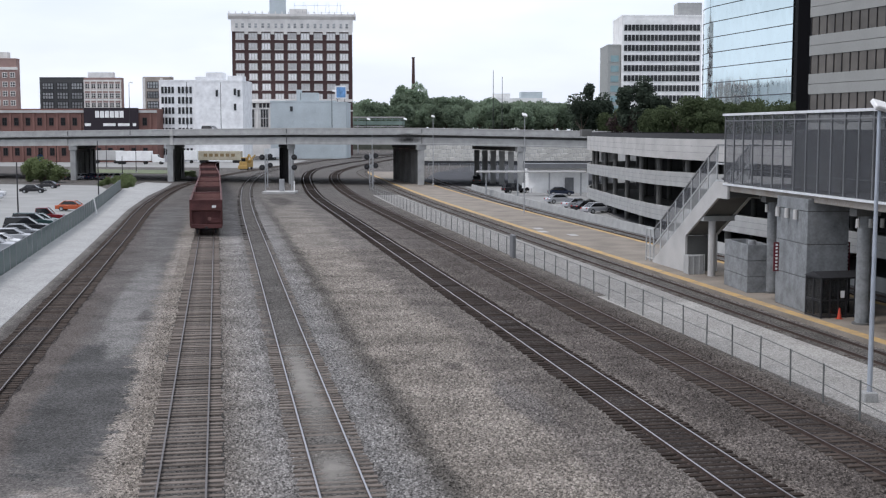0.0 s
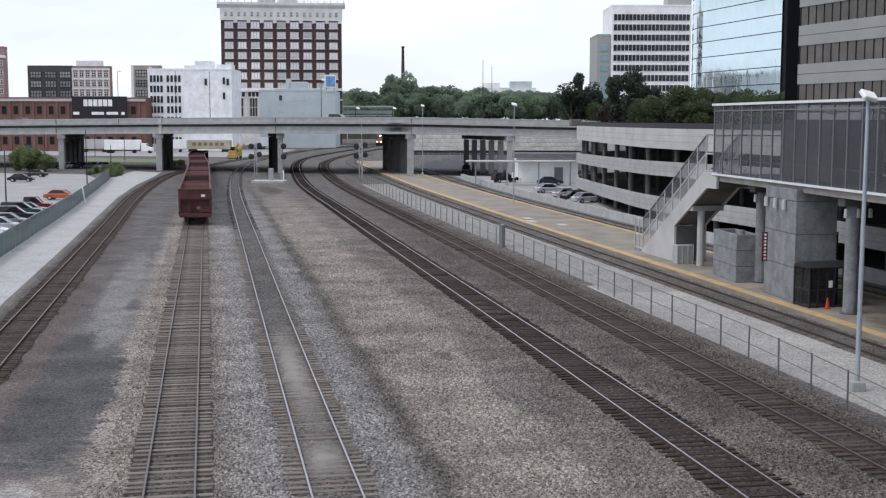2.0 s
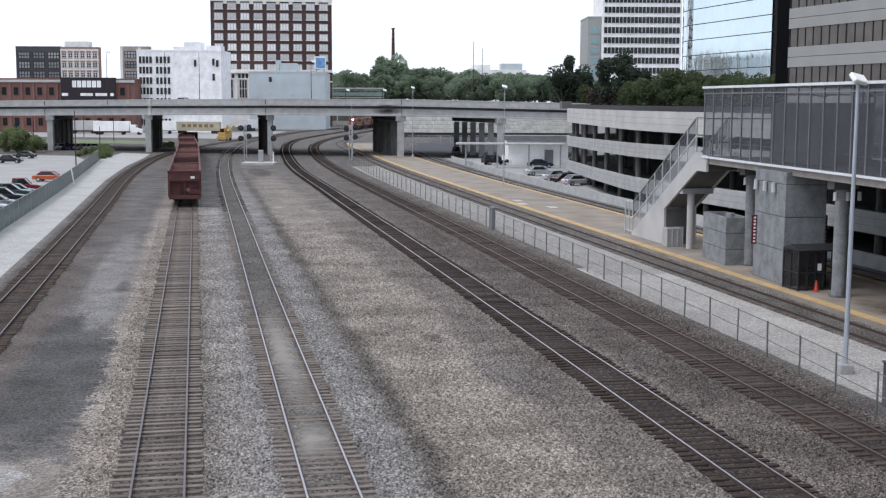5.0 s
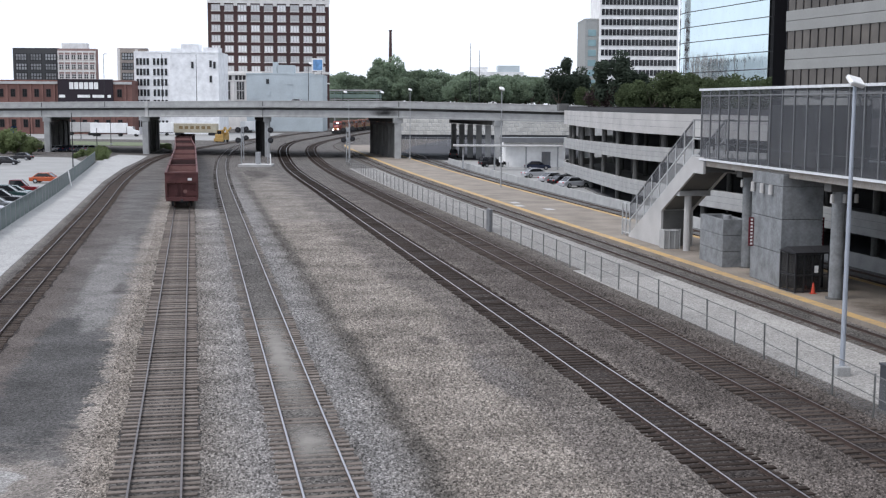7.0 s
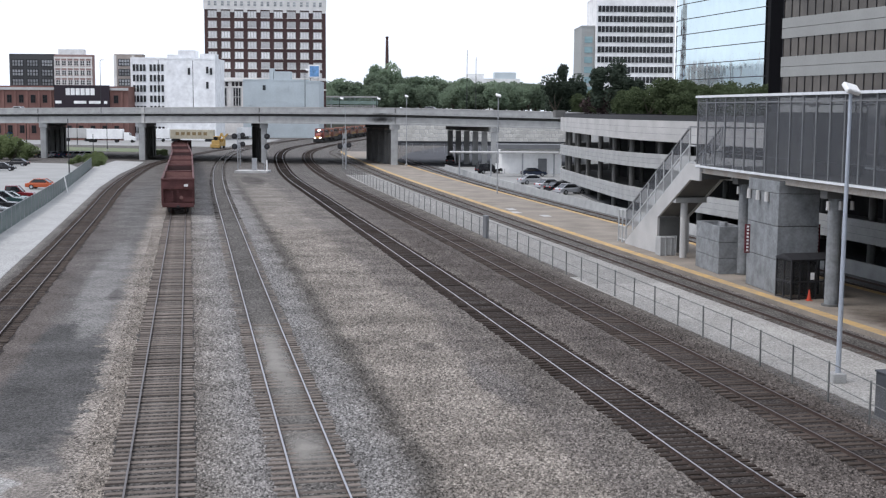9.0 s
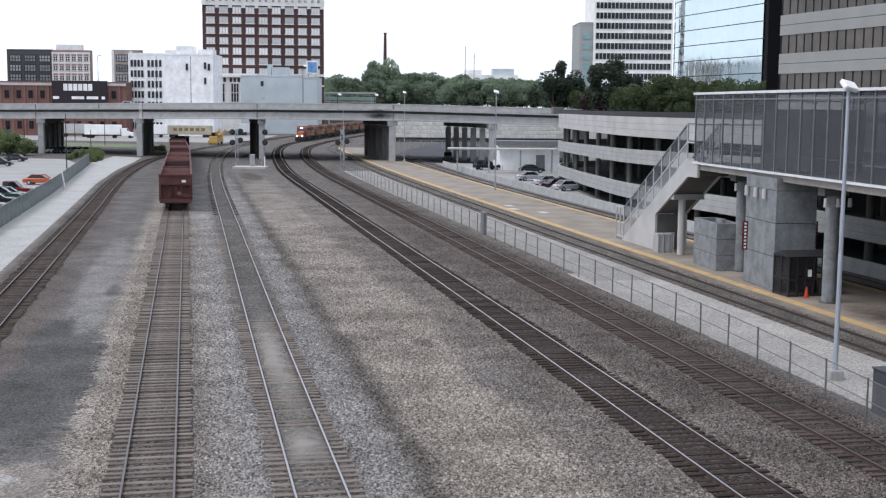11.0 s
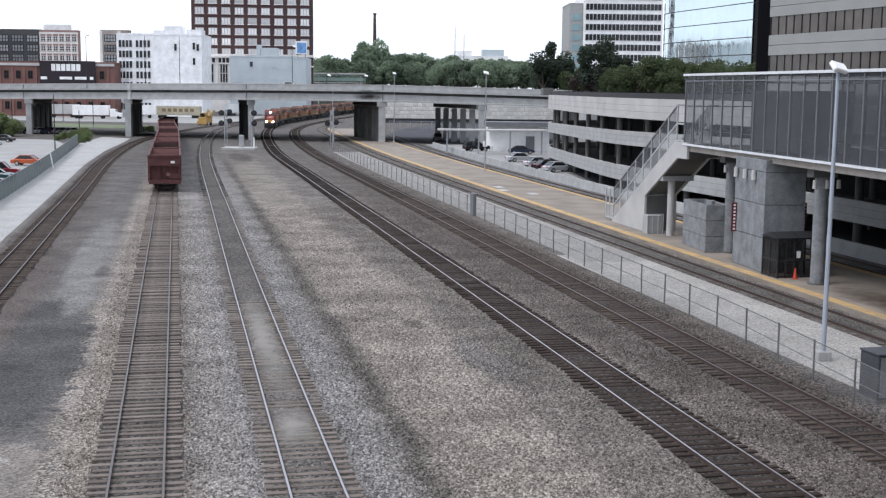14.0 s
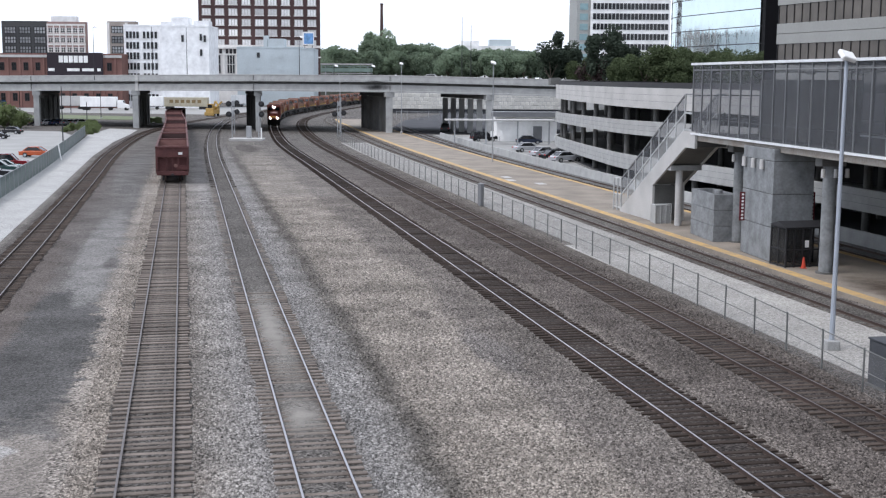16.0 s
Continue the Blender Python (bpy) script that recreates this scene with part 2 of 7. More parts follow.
M_GROUND = ground_mat()
M_CRIB = ground_mat("dark_track_ballast", plain=(0.047, 0.041, 0.038))
M_CRIBGREY = ground_mat("grey_track_ballast", plain=(0.066, 0.062, 0.058))
M_CRIBLIME = ground_mat("limestone_track_ballast", plain=(0.105, 0.098, 0.09), grain=0.8)
M_CRIBPALE = ground_mat("worn_track_ballast", plain=(0.092, 0.086, 0.08))
M_ROAD = ground_mat("pale_crushed_gravel", plain=(0.365, 0.365, 0.357), grain=0.3)
M_WHITEGRAVEL = ground_mat("white_limestone_gravel", plain=(0.335, 0.324, 0.304), grain=0.38)
M_GREYGRAVEL = ground_mat("grey_limestone_gravel", plain=(0.27, 0.262, 0.247), grain=0.4)
M_LOT = mat("worn_pale_asphalt", (0.3, 0.3, 0.29), 0.95, vary=0.2, scale=0.15, fine=6)
M_ASPHALT = mat("dark_asphalt", (0.085, 0.087, 0.094), 1.0, vary=0.3, scale=0.2, fine=8, spec=0.05)
M_RAIL = mat("rusty_rail_steel", (0.085, 0.06, 0.05), 0.75, 0.3, scale=2)
M_RAILTOP = mat("polished_rail_head", (0.43, 0.415, 0.43), 0.34, 1.0, vary=0.1, bump=0.0)
M_RAILDULL = mat("dull_rail_head", (0.16, 0.14, 0.135), 0.45, 0.8, vary=0.2, bump=0.0)
M_TIE = mat("weathered_grey_timber", (0.2, 0.172, 0.152), 0.95, vary=0.6, scale=5, fine=40, bump=0.5, rand=0.6, spec=0.06)
M_TIEBROWN = mat("weathered_brown_timber", (0.088, 0.071, 0.061), 0.95, vary=0.6, scale=5, fine=40, bump=0.5, rand=0.6, spec=0.06)
M_TIEDARK = mat("oily_brown_timber", (0.052, 0.041, 0.035), 0.9, vary=0.5, scale=5, fine=40, bump=0.5, rand=0.6, spec=0.06)
M_CONC = mat("grey_concrete", (0.36, 0.365, 0.36), 0.9, vary=0.25, scale=0.7, fine=12)
M_CONCLIGHT = mat("pale_concrete", (0.46, 0.455, 0.445), 0.9, vary=0.22, scale=0.4, fine=10)
M_TOWERCONC = mat("blue_grey_concrete", (0.222, 0.234, 0.242), 0.9, vary=0.42, scale=1.3, fine=6)
# stains, and shade under decks, slabs and stairs put into the colour
M_CONCDARK = mat("stained_shaded_concrete", (0.13, 0.13, 0.125), 0.9, vary=0.35, scale=0.5, fine=10)
M_STEEL = mat("galvanised_steel", (0.42, 0.43, 0.44), 0.5, 0.7, vary=0.2, scale=3)
M_DARKSTEEL = mat("dark_painted_steel", (0.03, 0.03, 0.033), 0.6, 0.2)
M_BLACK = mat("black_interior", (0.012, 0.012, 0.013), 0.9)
M_WIRE = veil("chain_link_wire", (0.33, 0.33, 0.33), 0.2)
M_GREENWIRE = veil("green_slatted_wire", (0.085, 0.135, 0.135), 0.9)
M_SCREEN = veil("perforated_steel_screen", (0.085, 0.09, 0.1), 0.6)
M_YELLOW = mat("worn_yellow_paint", (0.5, 0.325, 0.12), 0.85, vary=0.35, scale=1.4, fine=9, tint=(0.3, 0.235, 0.16), spec=0.15)
M_PLATFORM = mat("tan_platform_concrete", (0.255, 0.222, 0.185), 0.9, vary=0.4, scale=0.3, fine=8)
M_BRICK = mat("red_brown_brick", (0.205, 0.108, 0.092), 0.9, vary=0.3, scale=0.15, fine=2.5)
M_DARKBRICK = mat("dark_red_brick", (0.08, 0.046, 0.044), 0.9, vary=0.3, scale=0.15, fine=2.5)
M_CREAM = mat("cream_terracotta", (0.78, 0.76, 0.73), 0.8, vary=0.2, scale=0.3, fine=2)
M_WHITE = mat("white_paint", (0.84, 0.84, 0.83), 0.7, vary=0.2, scale=0.25, fine=1.2, bump=0.0)
M_BLUEGREY = mat("pale_blue_grey_paint", (0.5, 0.56, 0.585), 0.8, vary=0.15, scale=0.15, fine=1.5)
M_WINDOW = mat("window_glass", (0.03, 0.032, 0.036), 0.2, 0.0, vary=0.4, scale=0.4, bump=0, spec=0.45)
M_BLIND = mat("pale_window_blinds", (0.88, 0.88, 0.88), 0.5, vary=0.6, scale=0.45, fine=1.6, rand=1.0, bump=0)
M_GLASSWALL = mat("mirror_glass_wall", (0.62, 0.735, 0.76), 0.05, 1.0, vary=0.1, scale=0.06, fine=0.35, bump=0)


def ripple(m):
    """Upright ripples, as in large mirror panes."""
    n, l = m.node_tree.nodes, m.node_tree.links
    co, mp, no, bp = n.new("ShaderNodeTexCoord"), n.new("ShaderNodeMapping"), n.new("ShaderNodeTexNoise"), n.new("ShaderNodeBump")
    mp.inputs["Scale"].default_value = (0.45, 0.45, 0.09)
    no.inputs["Scale"].default_value, no.inputs["Detail"].default_value = 1.0, 3
    bp.inputs["Strength"].default_value, bp.inputs["Distance"].default_value = 0.4, 0.1
    l.new(co.outputs["Object"], mp.inputs[0])
    l.new(mp.outputs[0], no.inputs["Vector"])
    l.new(no.outputs[0], bp.inputs["Height"])
    l.new(bp.outputs[0], n["Principled BSDF"].inputs["Normal"])


ripple(M_GLASSWALL)
M_HOPPER = mat("oxide_red_wagon_paint", (0.108, 0.04, 0.038), 0.75, vary=0.45, scale=0.9, fine=8)
M_HOPPERIN = mat("rusty_wagon_inside", (0.26, 0.14, 0.125), 0.9, vary=0.4, scale=0.8, fine=8)
M_HOPPERDARK = mat("dirty_wagon_inside", (0.075, 0.042, 0.04), 0.9, vary=0.4, scale=0.8, fine=8)
M_ORANGE = mat("orange_locomotive_paint", (0.17, 0.068, 0.042), 0.5, vary=0.25, scale=0.7, fine=5)
# brick of the far blocks, with distance haze put into its pale tone
M_BRICKPALE = mat("haze_paled_brick", (0.36, 0.245, 0.22), 0.9, vary=0.25, scale=0.15, fine=2.5)


def leaf_mat(name, base, pass_through):
    """Leaves: a matt face and light that comes through."""
    m = mat(name, base, 0.8, vary=0.5, scale=0.5, fine=3, rand=0.5, spec=0.15, bump=0)
    n, l = m.node_tree.nodes, m.node_tree.links
    b, out = n["Principled BSDF"], n["Material Output"]
    tr, mx = n.new("ShaderNodeBsdfTranslucent"), n.new("ShaderNodeMixShader")
    l.new(b.inputs["Base Color"].links[0].from_socket, tr.inputs["Color"])
    mx.inputs[0].default_value = pass_through
    l.new(b.outputs[0], mx.inputs[1])
    l.new(tr.outputs[0], mx.inputs[2])
    l.new(mx.outputs[0], out.inputs["Surface"])
    return m


# leaves of the far belt: distance haze is put into this paler green
M_LEAF = leaf_mat("hazy_green_leaves", (0.23, 0.295, 0.205), 0.54)
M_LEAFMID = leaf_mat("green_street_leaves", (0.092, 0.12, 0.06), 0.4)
M_LEAFBUSH = leaf_mat("fresh_green_leaves", (0.19, 0.235, 0.11), 0.5)
M_LEAFDARK = leaf_mat("dark_green_leaves", (0.06, 0.08, 0.058), 0.35)
M_LEAFRED = mat("purple_brown_leaves", (0.06, 0.042, 0.042), 0.8, vary=0.5, scale=0.5, fine=3, spec=0.15)
M_BARK = mat("grey_bark", (0.11, 0.09, 0.07), 0.95, vary=0.4, scale=2)
M_TYRE = mat("black_rubber", (0.02, 0.02, 0.02), 0.85)


# ---- mesh tools ----
def box(bm, c, s, m=None):
    """A box of size s centred at c, moved by m."""
    vs = bmesh.ops.create_cube(bm, size=1.0)["verts"]
    k = Matrix.Translation(c) @ Matrix.Diagonal((*s, 1))
    bmesh.ops.transform(bm, matrix=(m @ k) if m else k, verts=vs)
    return vs


def tube(bm, a, b, r0, r1=None, seg=8):
    a, b = Vector(a), Vector(b)
    d = b - a
    m = Matrix.Translation((a + b) / 2) @ d.to_track_quat("Z", "Y").to_matrix().to_4x4()
    return bmesh.ops.create_cone(bm, cap_ends=True, segments=seg, radius1=r0, radius2=r0 if r1 is None else r1, depth=d.length, matrix=m)["verts"]


def beam(bm, a, b, w, h):
    """A square bar from a to b, w wide and h deep."""
    a, b = Vector(a), Vector(b)
    d = b - a
    x = d.cross(Vector((0, 0, 1)))
    x = x.normalized() if x.length > 1e-6 else Vector((1, 0, 0))
    y = x.cross(d).normalized()
    m = Matrix((x, d.normalized(), y)).transposed().to_4x4()
    m.translation = (a + b) / 2
    return box(bm, (0, 0, 0), (w, d.length, h), m)


def prism(bm, outline, axis0, axis1):
    """Extrudes a flat outline of (p, q) from axis0 to axis1 along x: p is y, q is z."""
    f = [bm.verts.new((axis0, p, q)) for p, q in outline]
    g = [bm.verts.new((axis1, p, q)) for p, q in outline]
    k = len(f)
    bm.faces.new(f[::-1])
    bm.faces.new(g)
    for i in range(k):
        bm.faces.new((f[i], f[(i + 1) % k], g[(i + 1) % k], g[i]))


def slab(bm, plan, z0, z1):
    """Extrudes a plan of (x, y) from z0 to z1."""
    f = [bm.verts.new((x, y, z0)) for x, y in plan]
    g = [bm.verts.new((x, y, z1)) for x, y in plan]
    k = len(f)
    bm.faces.new(f[::-1])
    bm.faces.new(g)
    for i in range(k):
        bm.faces.new((f[i], f[(i + 1) % k], g[(i + 1) % k], g[i]))


def mesh_of(bm, name, material, bevel=0.0, smooth=False):
    if bevel:
        bmesh.ops.bevel(bm, geom=list(bm.edges), offset=bevel, segments=1, affect="EDGES")
    bmesh.ops.recalc_face_normals(bm, faces=bm.faces)
    me = bpy.data.meshes.new(name)
    bm.to_mesh(me)
    bm.free()
    for mm in material if isinstance(material, (list, tuple)) else [material]:
        me.materials.append(mm)
    if smooth:
        me.polygons.foreach_set("use_smooth", [True] * len(me.polygons))
    return me


def part(name, bm, material, parent=None, label="", bevel=0.0, smooth=False):
    """Links a bmesh as one mesh object under a thing or a part."""
    ob = new(name, mesh_of(bm, name, material, bevel, smooth))
    ob.parent = parent
    return tagged(ob, label)


def piece(name, me, parent, m):
    """Links shared mesh data as a piece of its own."""
    ob = new(name, me)
    ob.parent = parent
    ob.matrix_basis = m
    return ob


def thing(name, m, label, category, group="", kind=""):
    ob = new(name)
    ob.matrix_basis = m
    ob.empty_display_size = 0.2
    return tagged(ob, label, category, group, kind)


def P(u, y, z=0.0):
    """A place by its distance u across the tracks and its y."""
    return Vector((u - 0.185 * y, y, z))


ALONG = math.degrees(math.atan(0.185))


def smooth_path(points, step=1.0):
    """Even steps along a smooth curve through plan points: list of (Vector, heading)."""
    pts = [Vector((*p, 0)) for p in points]
    pts = [pts[0] * 2 - pts[1]] + pts + [pts[-1] * 2 - pts[-2]]
    fine = []
    for i in range(1, len(pts) - 2):
        p0, p1, p2, p3 = pts[i - 1:i + 3]
        t0, t1, t2 = (max(1e-6, (b - a).length) ** 0.5 for a, b in ((p0, p1), (p1, p2), (p2, p3)))
        m1 = (p2 - p1) + t1 * ((p1 - p0) / t0 - (p2 - p0) / (t0 + t1))
        m2 = (p2 - p1) + t1 * ((p3 - p2) / t2 - (p3 - p1) / (t1 + t2))
        k = max(4, int((p2 - p1).length / step * 2))
        for j in range(k):
            s = j / k
            fine.append((2 * s ** 3 - 3 * s * s + 1) * p1 + (s ** 3 - 2 * s * s + s) * m1 + (3 * s * s - 2 * s ** 3) * p2 + (s ** 3 - s * s) * m2)
    fine.append(pts[-2])
    out, acc, nxt = [], 0.0, 0.0
    for a, b in zip(fine, fine[1:]):
        d = (b - a).length
        while nxt <= acc + d and d > 0:
            out.append((a + (b - a) * ((nxt - acc) / d), (b - a).normalized()))
            nxt += step
        acc += d
    return out


def sweep(bm, line, profile, mats=None):
    """Sweeps a closed profile of (side, z) along a path."""
    rings = []
    for p, d in line:
        side = Vector((d.y, -d.x, 0))
        rings.append([bm.verts.new(p + side * s + Vector((0, 0, z))) for s, z in profile])
    k = len(profile)
    for a, b in zip(rings, rings[1:]):
        for i in range(k):
            f = bm.faces.new((a[i], a[(i + 1) % k], b[(i + 1) % k], b[i]))
            if mats:
                f.material_index = mats[i]
    bm.faces.new(rings[0])
    bm.faces.new(rings[-1][::-1])


# ---- ground and tracks ----
def sheet(name, plan, z, material, label, category="ground"):
    bm = bmesh.new()
    slab(bm, plan, -0.3, z)
    ob = part(name, bm, material)
    return tagged(ob, label, category, kind="structure")


bm = bmesh.new()
R_GROUND = 2600.0
vs = [bm.verts.new((R_GROUND * math.cos(a * math.pi / 24), R_GROUND * math.sin(a * math.pi / 24), 0)) for a in range(48)]
bm.faces.new(vs)
tagged(part("ground", bm, M_GROUND), "grey and tan ballast gravel in strips between railway tracks", "ground", kind="structure")

PATHS = {
    "a": [P(-10.3, 8), P(-10.3, 70), P(-10.4, 130), P(-10.6, 175), P(-9.7, 212), P(-7.9, 245), P(-5.0, 270), P(-1.6, 292)],
    "b": [P(-1.3, 8), P(-1.3, 100), P(-1.3, 200), P(-1.3, 292), P(2.6, 314), P(11.5, 354), P(26, 410), P(43, 470), P(60, 520)],
    "c": [P(3.7, 8), P(3.75, 60), P(3.9, 110), P(4.1, 170), P(4.6, 203), P(5.9, 245), P(8.6, 290), P(12.6, 330), P(16.8, 356), P(25.1, 395), P(40.4, 463), P(57, 512), P(85, 580)],
    "d": [P(16.5, 8), P(16.7, 70), P(16.7, 150), P(16.8, 205), P(18.4, 245), P(21.2, 290), P(25.0, 330), P(30.2, 365), P(40.5, 408), P(57, 470), P(75, 535), P(97, 600), (18, 652), (62, 690), (125, 712), (230, 725)],
    "e": [P(22.1, 8), P(22.6, 65), P(23.0, 110), P(23.1, 170), P(23.3, 203), P(24.7, 245), P(27.8, 290), P(32.4, 330), P(40, 370), P(52, 419), P(70, 485), P(92, 560)],
    "f": [P(32.6, 8), P(32.6, 80), P(32.6, 150), P(33.0, 200), P(34.3, 245), P(35.8, 281), P(37.0, 310), P(39.5, 335), P(44.5, 362), P(54, 405)],
    "g": [P(44.3, 8), P(44.3, 90), P(44.3, 160), P(45.2, 200), P(47.5, 245), P(50.5, 290)],
}
LINES = {k: smooth_path([(p[0], p[1]) for p in v], 0.52) for k, v in PATHS.items()}


def strip(name, line, s0, s1, z, material, label, category, y0=0, y1=999):
    bm = bmesh.new()
    sweep(bm, [q for q in line if y0 <= q[0].y <= y1][::6], [(s0, z), (s1, z), (s1, -0.2), (s0, -0.2)])
    return tagged(part(name, bm, material), label, category, kind="structure")


strip("gravel_verge", LINES["f"], -6.7, -1.35, 0.03, M_WHITEGRAVEL, "pale limestone gravel verge between fence and platform track", "gravel", 10, 84)
strip("gravel_verge", LINES["f"], -6.0, -1.36, 0.034, M_GREYGRAVEL, "pale limestone gravel verge between fence and platform track", "gravel", 80, 216)
strip("gravel_verge", LINES["g"], -1.4, 2.1, 0.02, M_CONCDARK, "dark ballast bed behind the platform", "gravel", 10, 280)

# unseen block added to close the place behind the viewpoint and block skylight
bm = bmesh.new()
slab(bm, [(19, -30), (90, -30), (90, 24), (19, 24)], 0, 50)
tagged(part("sky_blocker_south", bm, M_CONC), "plain grey unseen block that keeps skylight off the station", "wall", kind="structure")

# service road beside the green fence, car park and far yards
sheet("service_road", [(p.x, p.y) for p in (P(-16.9, 30), P(-12.6, 30), P(-12.7, 110), P(-13.0, 175), P(-12.2, 212), P(-10.6, 240), P(-9.8, 262), P(-16, 268), P(-18.5, 238), P(-17.1, 156), P(-17.0, 95))],
      0.03, M_ROAD, "pale crushed-stone service road", "road")
sheet("car_park", [(p.x, p.y) for p in (P(-17.6, 40), P(-17.5, 95), P(-17.6, 156), P(-19, 225), P(-25, 252), P(-60, 262), P(-120, 262), P(-120, 40))],
      0.03, M_LOT, "worn pale asphalt car park", "car park")
sheet("yard", [(-160, 395), (-58, 372), (-52, 410), (-52, 470), (-160, 470)], 0.02, M_LOT, "pale concrete freight yard beyond the overpass", "yard")
sheet("street", [(-6, 250), (40, 250), (60, 330), (60, 420), (14, 420), (-2, 330)], 0.03, M_ASPHALT, "dark asphalt street below the overpass", "road")
sheet("side_lot", [(p.x, p.y) for p in (P(46.6, 20), P(46.6, 150), P(47.5, 205), P(50, 247), P(75, 247), P(75, 20))], 0.03, M_LOT, "worn asphalt lot beside the parking garage", "car park")



def bed(key, half, material, label):
    """Ballast between and beside the ties, with a ragged edge."""
    bm = bmesh.new()
    prev = None
    for p, d in LINES[key][::2]:
        side = Vector((d.y, -d.x, 0))
        row = [bm.verts.new(p + side * a + Vector((0, 0, z))) for a, z in ((-half - 0.5 + random.uniform(-0.15, 0.15), 0.001), (-half + 0.25, 0.035), (half - 0.25, 0.035), (half + 0.5 + random.uniform(-0.15, 0.15), 0.001))]
        if prev:
            for i in range(3):
                bm.faces.new((prev[i], prev[i + 1], row[i + 1], row[i]))
        prev = row
    tagged(part("track_bed", bm, material), label, "ballast", kind="structure")


bed("a", 0.9, M_CRIB, "dark ballast under the siding")
bed("b", 0.85, M_CRIBGREY, "grey ballast under the yard track")
bed("c", 0.75, M_CRIBPALE, "worn grey ballast under the main track")
bed("f", 0.85, M_CRIBLIME, "pale limestone ballast under the platform track")
bed("d", 0.72, M_CRIB, "dark oily ballast under the main track")
bed("e", 0.78, M_CRIB, "dark oily ballast under the main track")
TIE_MESHES = []
for i in range(4):
    bm = bmesh.new()
    box(bm, (0, 0, 0), (2.6 + 0.04 * i, 0.225, 0.2))
    for v in bm.verts:
        v.co += Vector((random.uniform(-0.05, 0.05), random.uniform(-0.012, 0.012), random.uniform(-0.008, 0.008)))
    TIE_MESHES.append(mesh_of(bm, "tie", M_TIE, 0.015))
TIE_DARK = []
for me in TIE_MESHES:
    me2 = me.copy()
    me2.materials[0] = M_TIEDARK
    TIE_DARK.append(me2)
TIE_BROWN = []
for me in TIE_MESHES:
    me2 = me.copy()
    me2.materials[0] = M_TIEBROWN
    TIE_BROWN.append(me2)
RAIL_PROFILE = [(-0.037, 0.145), (-0.033, 0.17), (0.033, 0.17), (0.037, 0.145), (0.012, 0.13), (0.012, 0.03), (0.075, 0.015), (0.075, 0.0), (-0.075, 0.0), (-0.075, 0.015), (-0.012, 0.03), (-0.012, 0.13)]
RAIL_MATS = [0, 1] + [0] * 10


def railway(key, head, dark, sunk, label, near=(18, 125)):
    line = LINES[key]
    t = thing("railway_track", Matrix.Identity(4), label, "railway track", "railway tracks")
    t.matrix_basis = Matrix.Translation(line[0][0])
    base = Matrix.Translation(-line[0][0])
    for side in (-0.755, 0.755):
        bm = bmesh.new()
        sweep(bm, [(p + Vector((d.y, -d.x, 0)) * side, d) for p, d in line[::4]], RAIL_PROFILE, RAIL_MATS)
        bmesh.ops.transform(bm, matrix=base, verts=bm.verts)
        part("rail", bm, [M_RAIL, head], t, "steel rail with worn head")
    rest_v, rest_f = [], []
    for p, d in line:
        if p.y < near[0]:
            continue
        turn = math.degrees(math.atan2(-d.x, d.y)) + random.uniform(-1.2, 1.2)
        side = Vector((d.y, -d.x, 0))
        m = base @ Matrix.Translation(p + side * random.uniform(-0.05, 0.05) + Vector((0, 0, -0.1 + sunk + (0.035 if key == "c" and p.y < 64 else 0.0) + random.uniform(-0.035, 0.012)))) @ pose(0, 0, 0, 0, 0, turn)
        if p.y < near[1]:
            piece("tie", random.choice((TIE_BROWN if key in "aef" else TIE_DARK) if dark else TIE_MESHES), t, m)
        else:
            k = len(rest_v)
            for x, y, z in ((-1.3, -0.11, -0.1), (1.3, -0.11, -0.1), (1.3, 0.11, -0.1), (-1.3, 0.11, -0.1), (-1.3, -0.11, 0.1), (1.3, -0.11, 0.1), (1.3, 0.11, 0.1), (-1.3, 0.11, 0.1)):
                rest_v.append(m @ Vector((x, y, z)))
            rest_f += [tuple(k + a for a in f) for f in ((4, 5, 6, 7), (0, 1, 5, 4), (1, 2, 6, 5), (2, 3, 7, 6), (3, 0, 4, 7))]
    me = bpy.data.meshes.new("ties")
    me.from_pydata(rest_v, [], rest_f)
    me.materials.append((M_TIEBROWN if key in "aef" else M_TIEDARK) if dark or key == "c" else M_TIE)
    ob = new("timber_bed", me)
    ob.parent = t
    tagged(ob, kind="stuff")
    return t


railway("a", M_RAILDULL, True, 0.065, "disused siding with rusty rails and brown ties")
railway("b", M_RAILDULL, False, 0.075, "yard track with weathered grey ties under hopper wagons")
railway("c", M_RAILTOP, False, 0.02, "main track with polished rails and half-buried ties")
railway("d", M_RAILTOP, True, 0.065, "main track with polished rails and dark oily ties")
railway("e", M_RAILDULL, True, 0.065, "main track with dull rails and dark brown ties")
railway("f", M_RAILDULL, True, 0.02, "platform track with ties in pale gravel")
railway("g", M_RAILDULL, True, 0.02, "track behind the platform")

# loose stones on the ballast: five-sided little pyramids
rk = np.random.default_rng(9)
COUNT = 230000
st_y = 31 + 85 * rk.random(COUNT) ** 1.75
st_u = rk.uniform(-3.6, 25.0, COUNT)
clear = np.min(np.abs(st_u[:, None] - np.array([[-10.3, -1.3, 3.72, 16.6, 22.4]])), axis=1) > 1.38
st_y, st_u = st_y[clear], st_u[clear]
COUNT = len(st_y)
st_x = st_u - 0.185 * st_y
st_q = rk.uniform(0.022, 0.058, COUNT)
st_a = rk.uniform(0, 6.28, COUNT)
sv = np.empty((COUNT, 6, 3))
for j in range(5):
    e = st_q * rk.uniform(0.7, 1.25, COUNT)
    sv[:, j, 0], sv[:, j, 1], sv[:, j, 2] = st_x + e * np.cos(st_a + j * 1.257), st_y + e * np.sin(st_a + j * 1.257), rk.uniform(0.0, 0.012, COUNT)
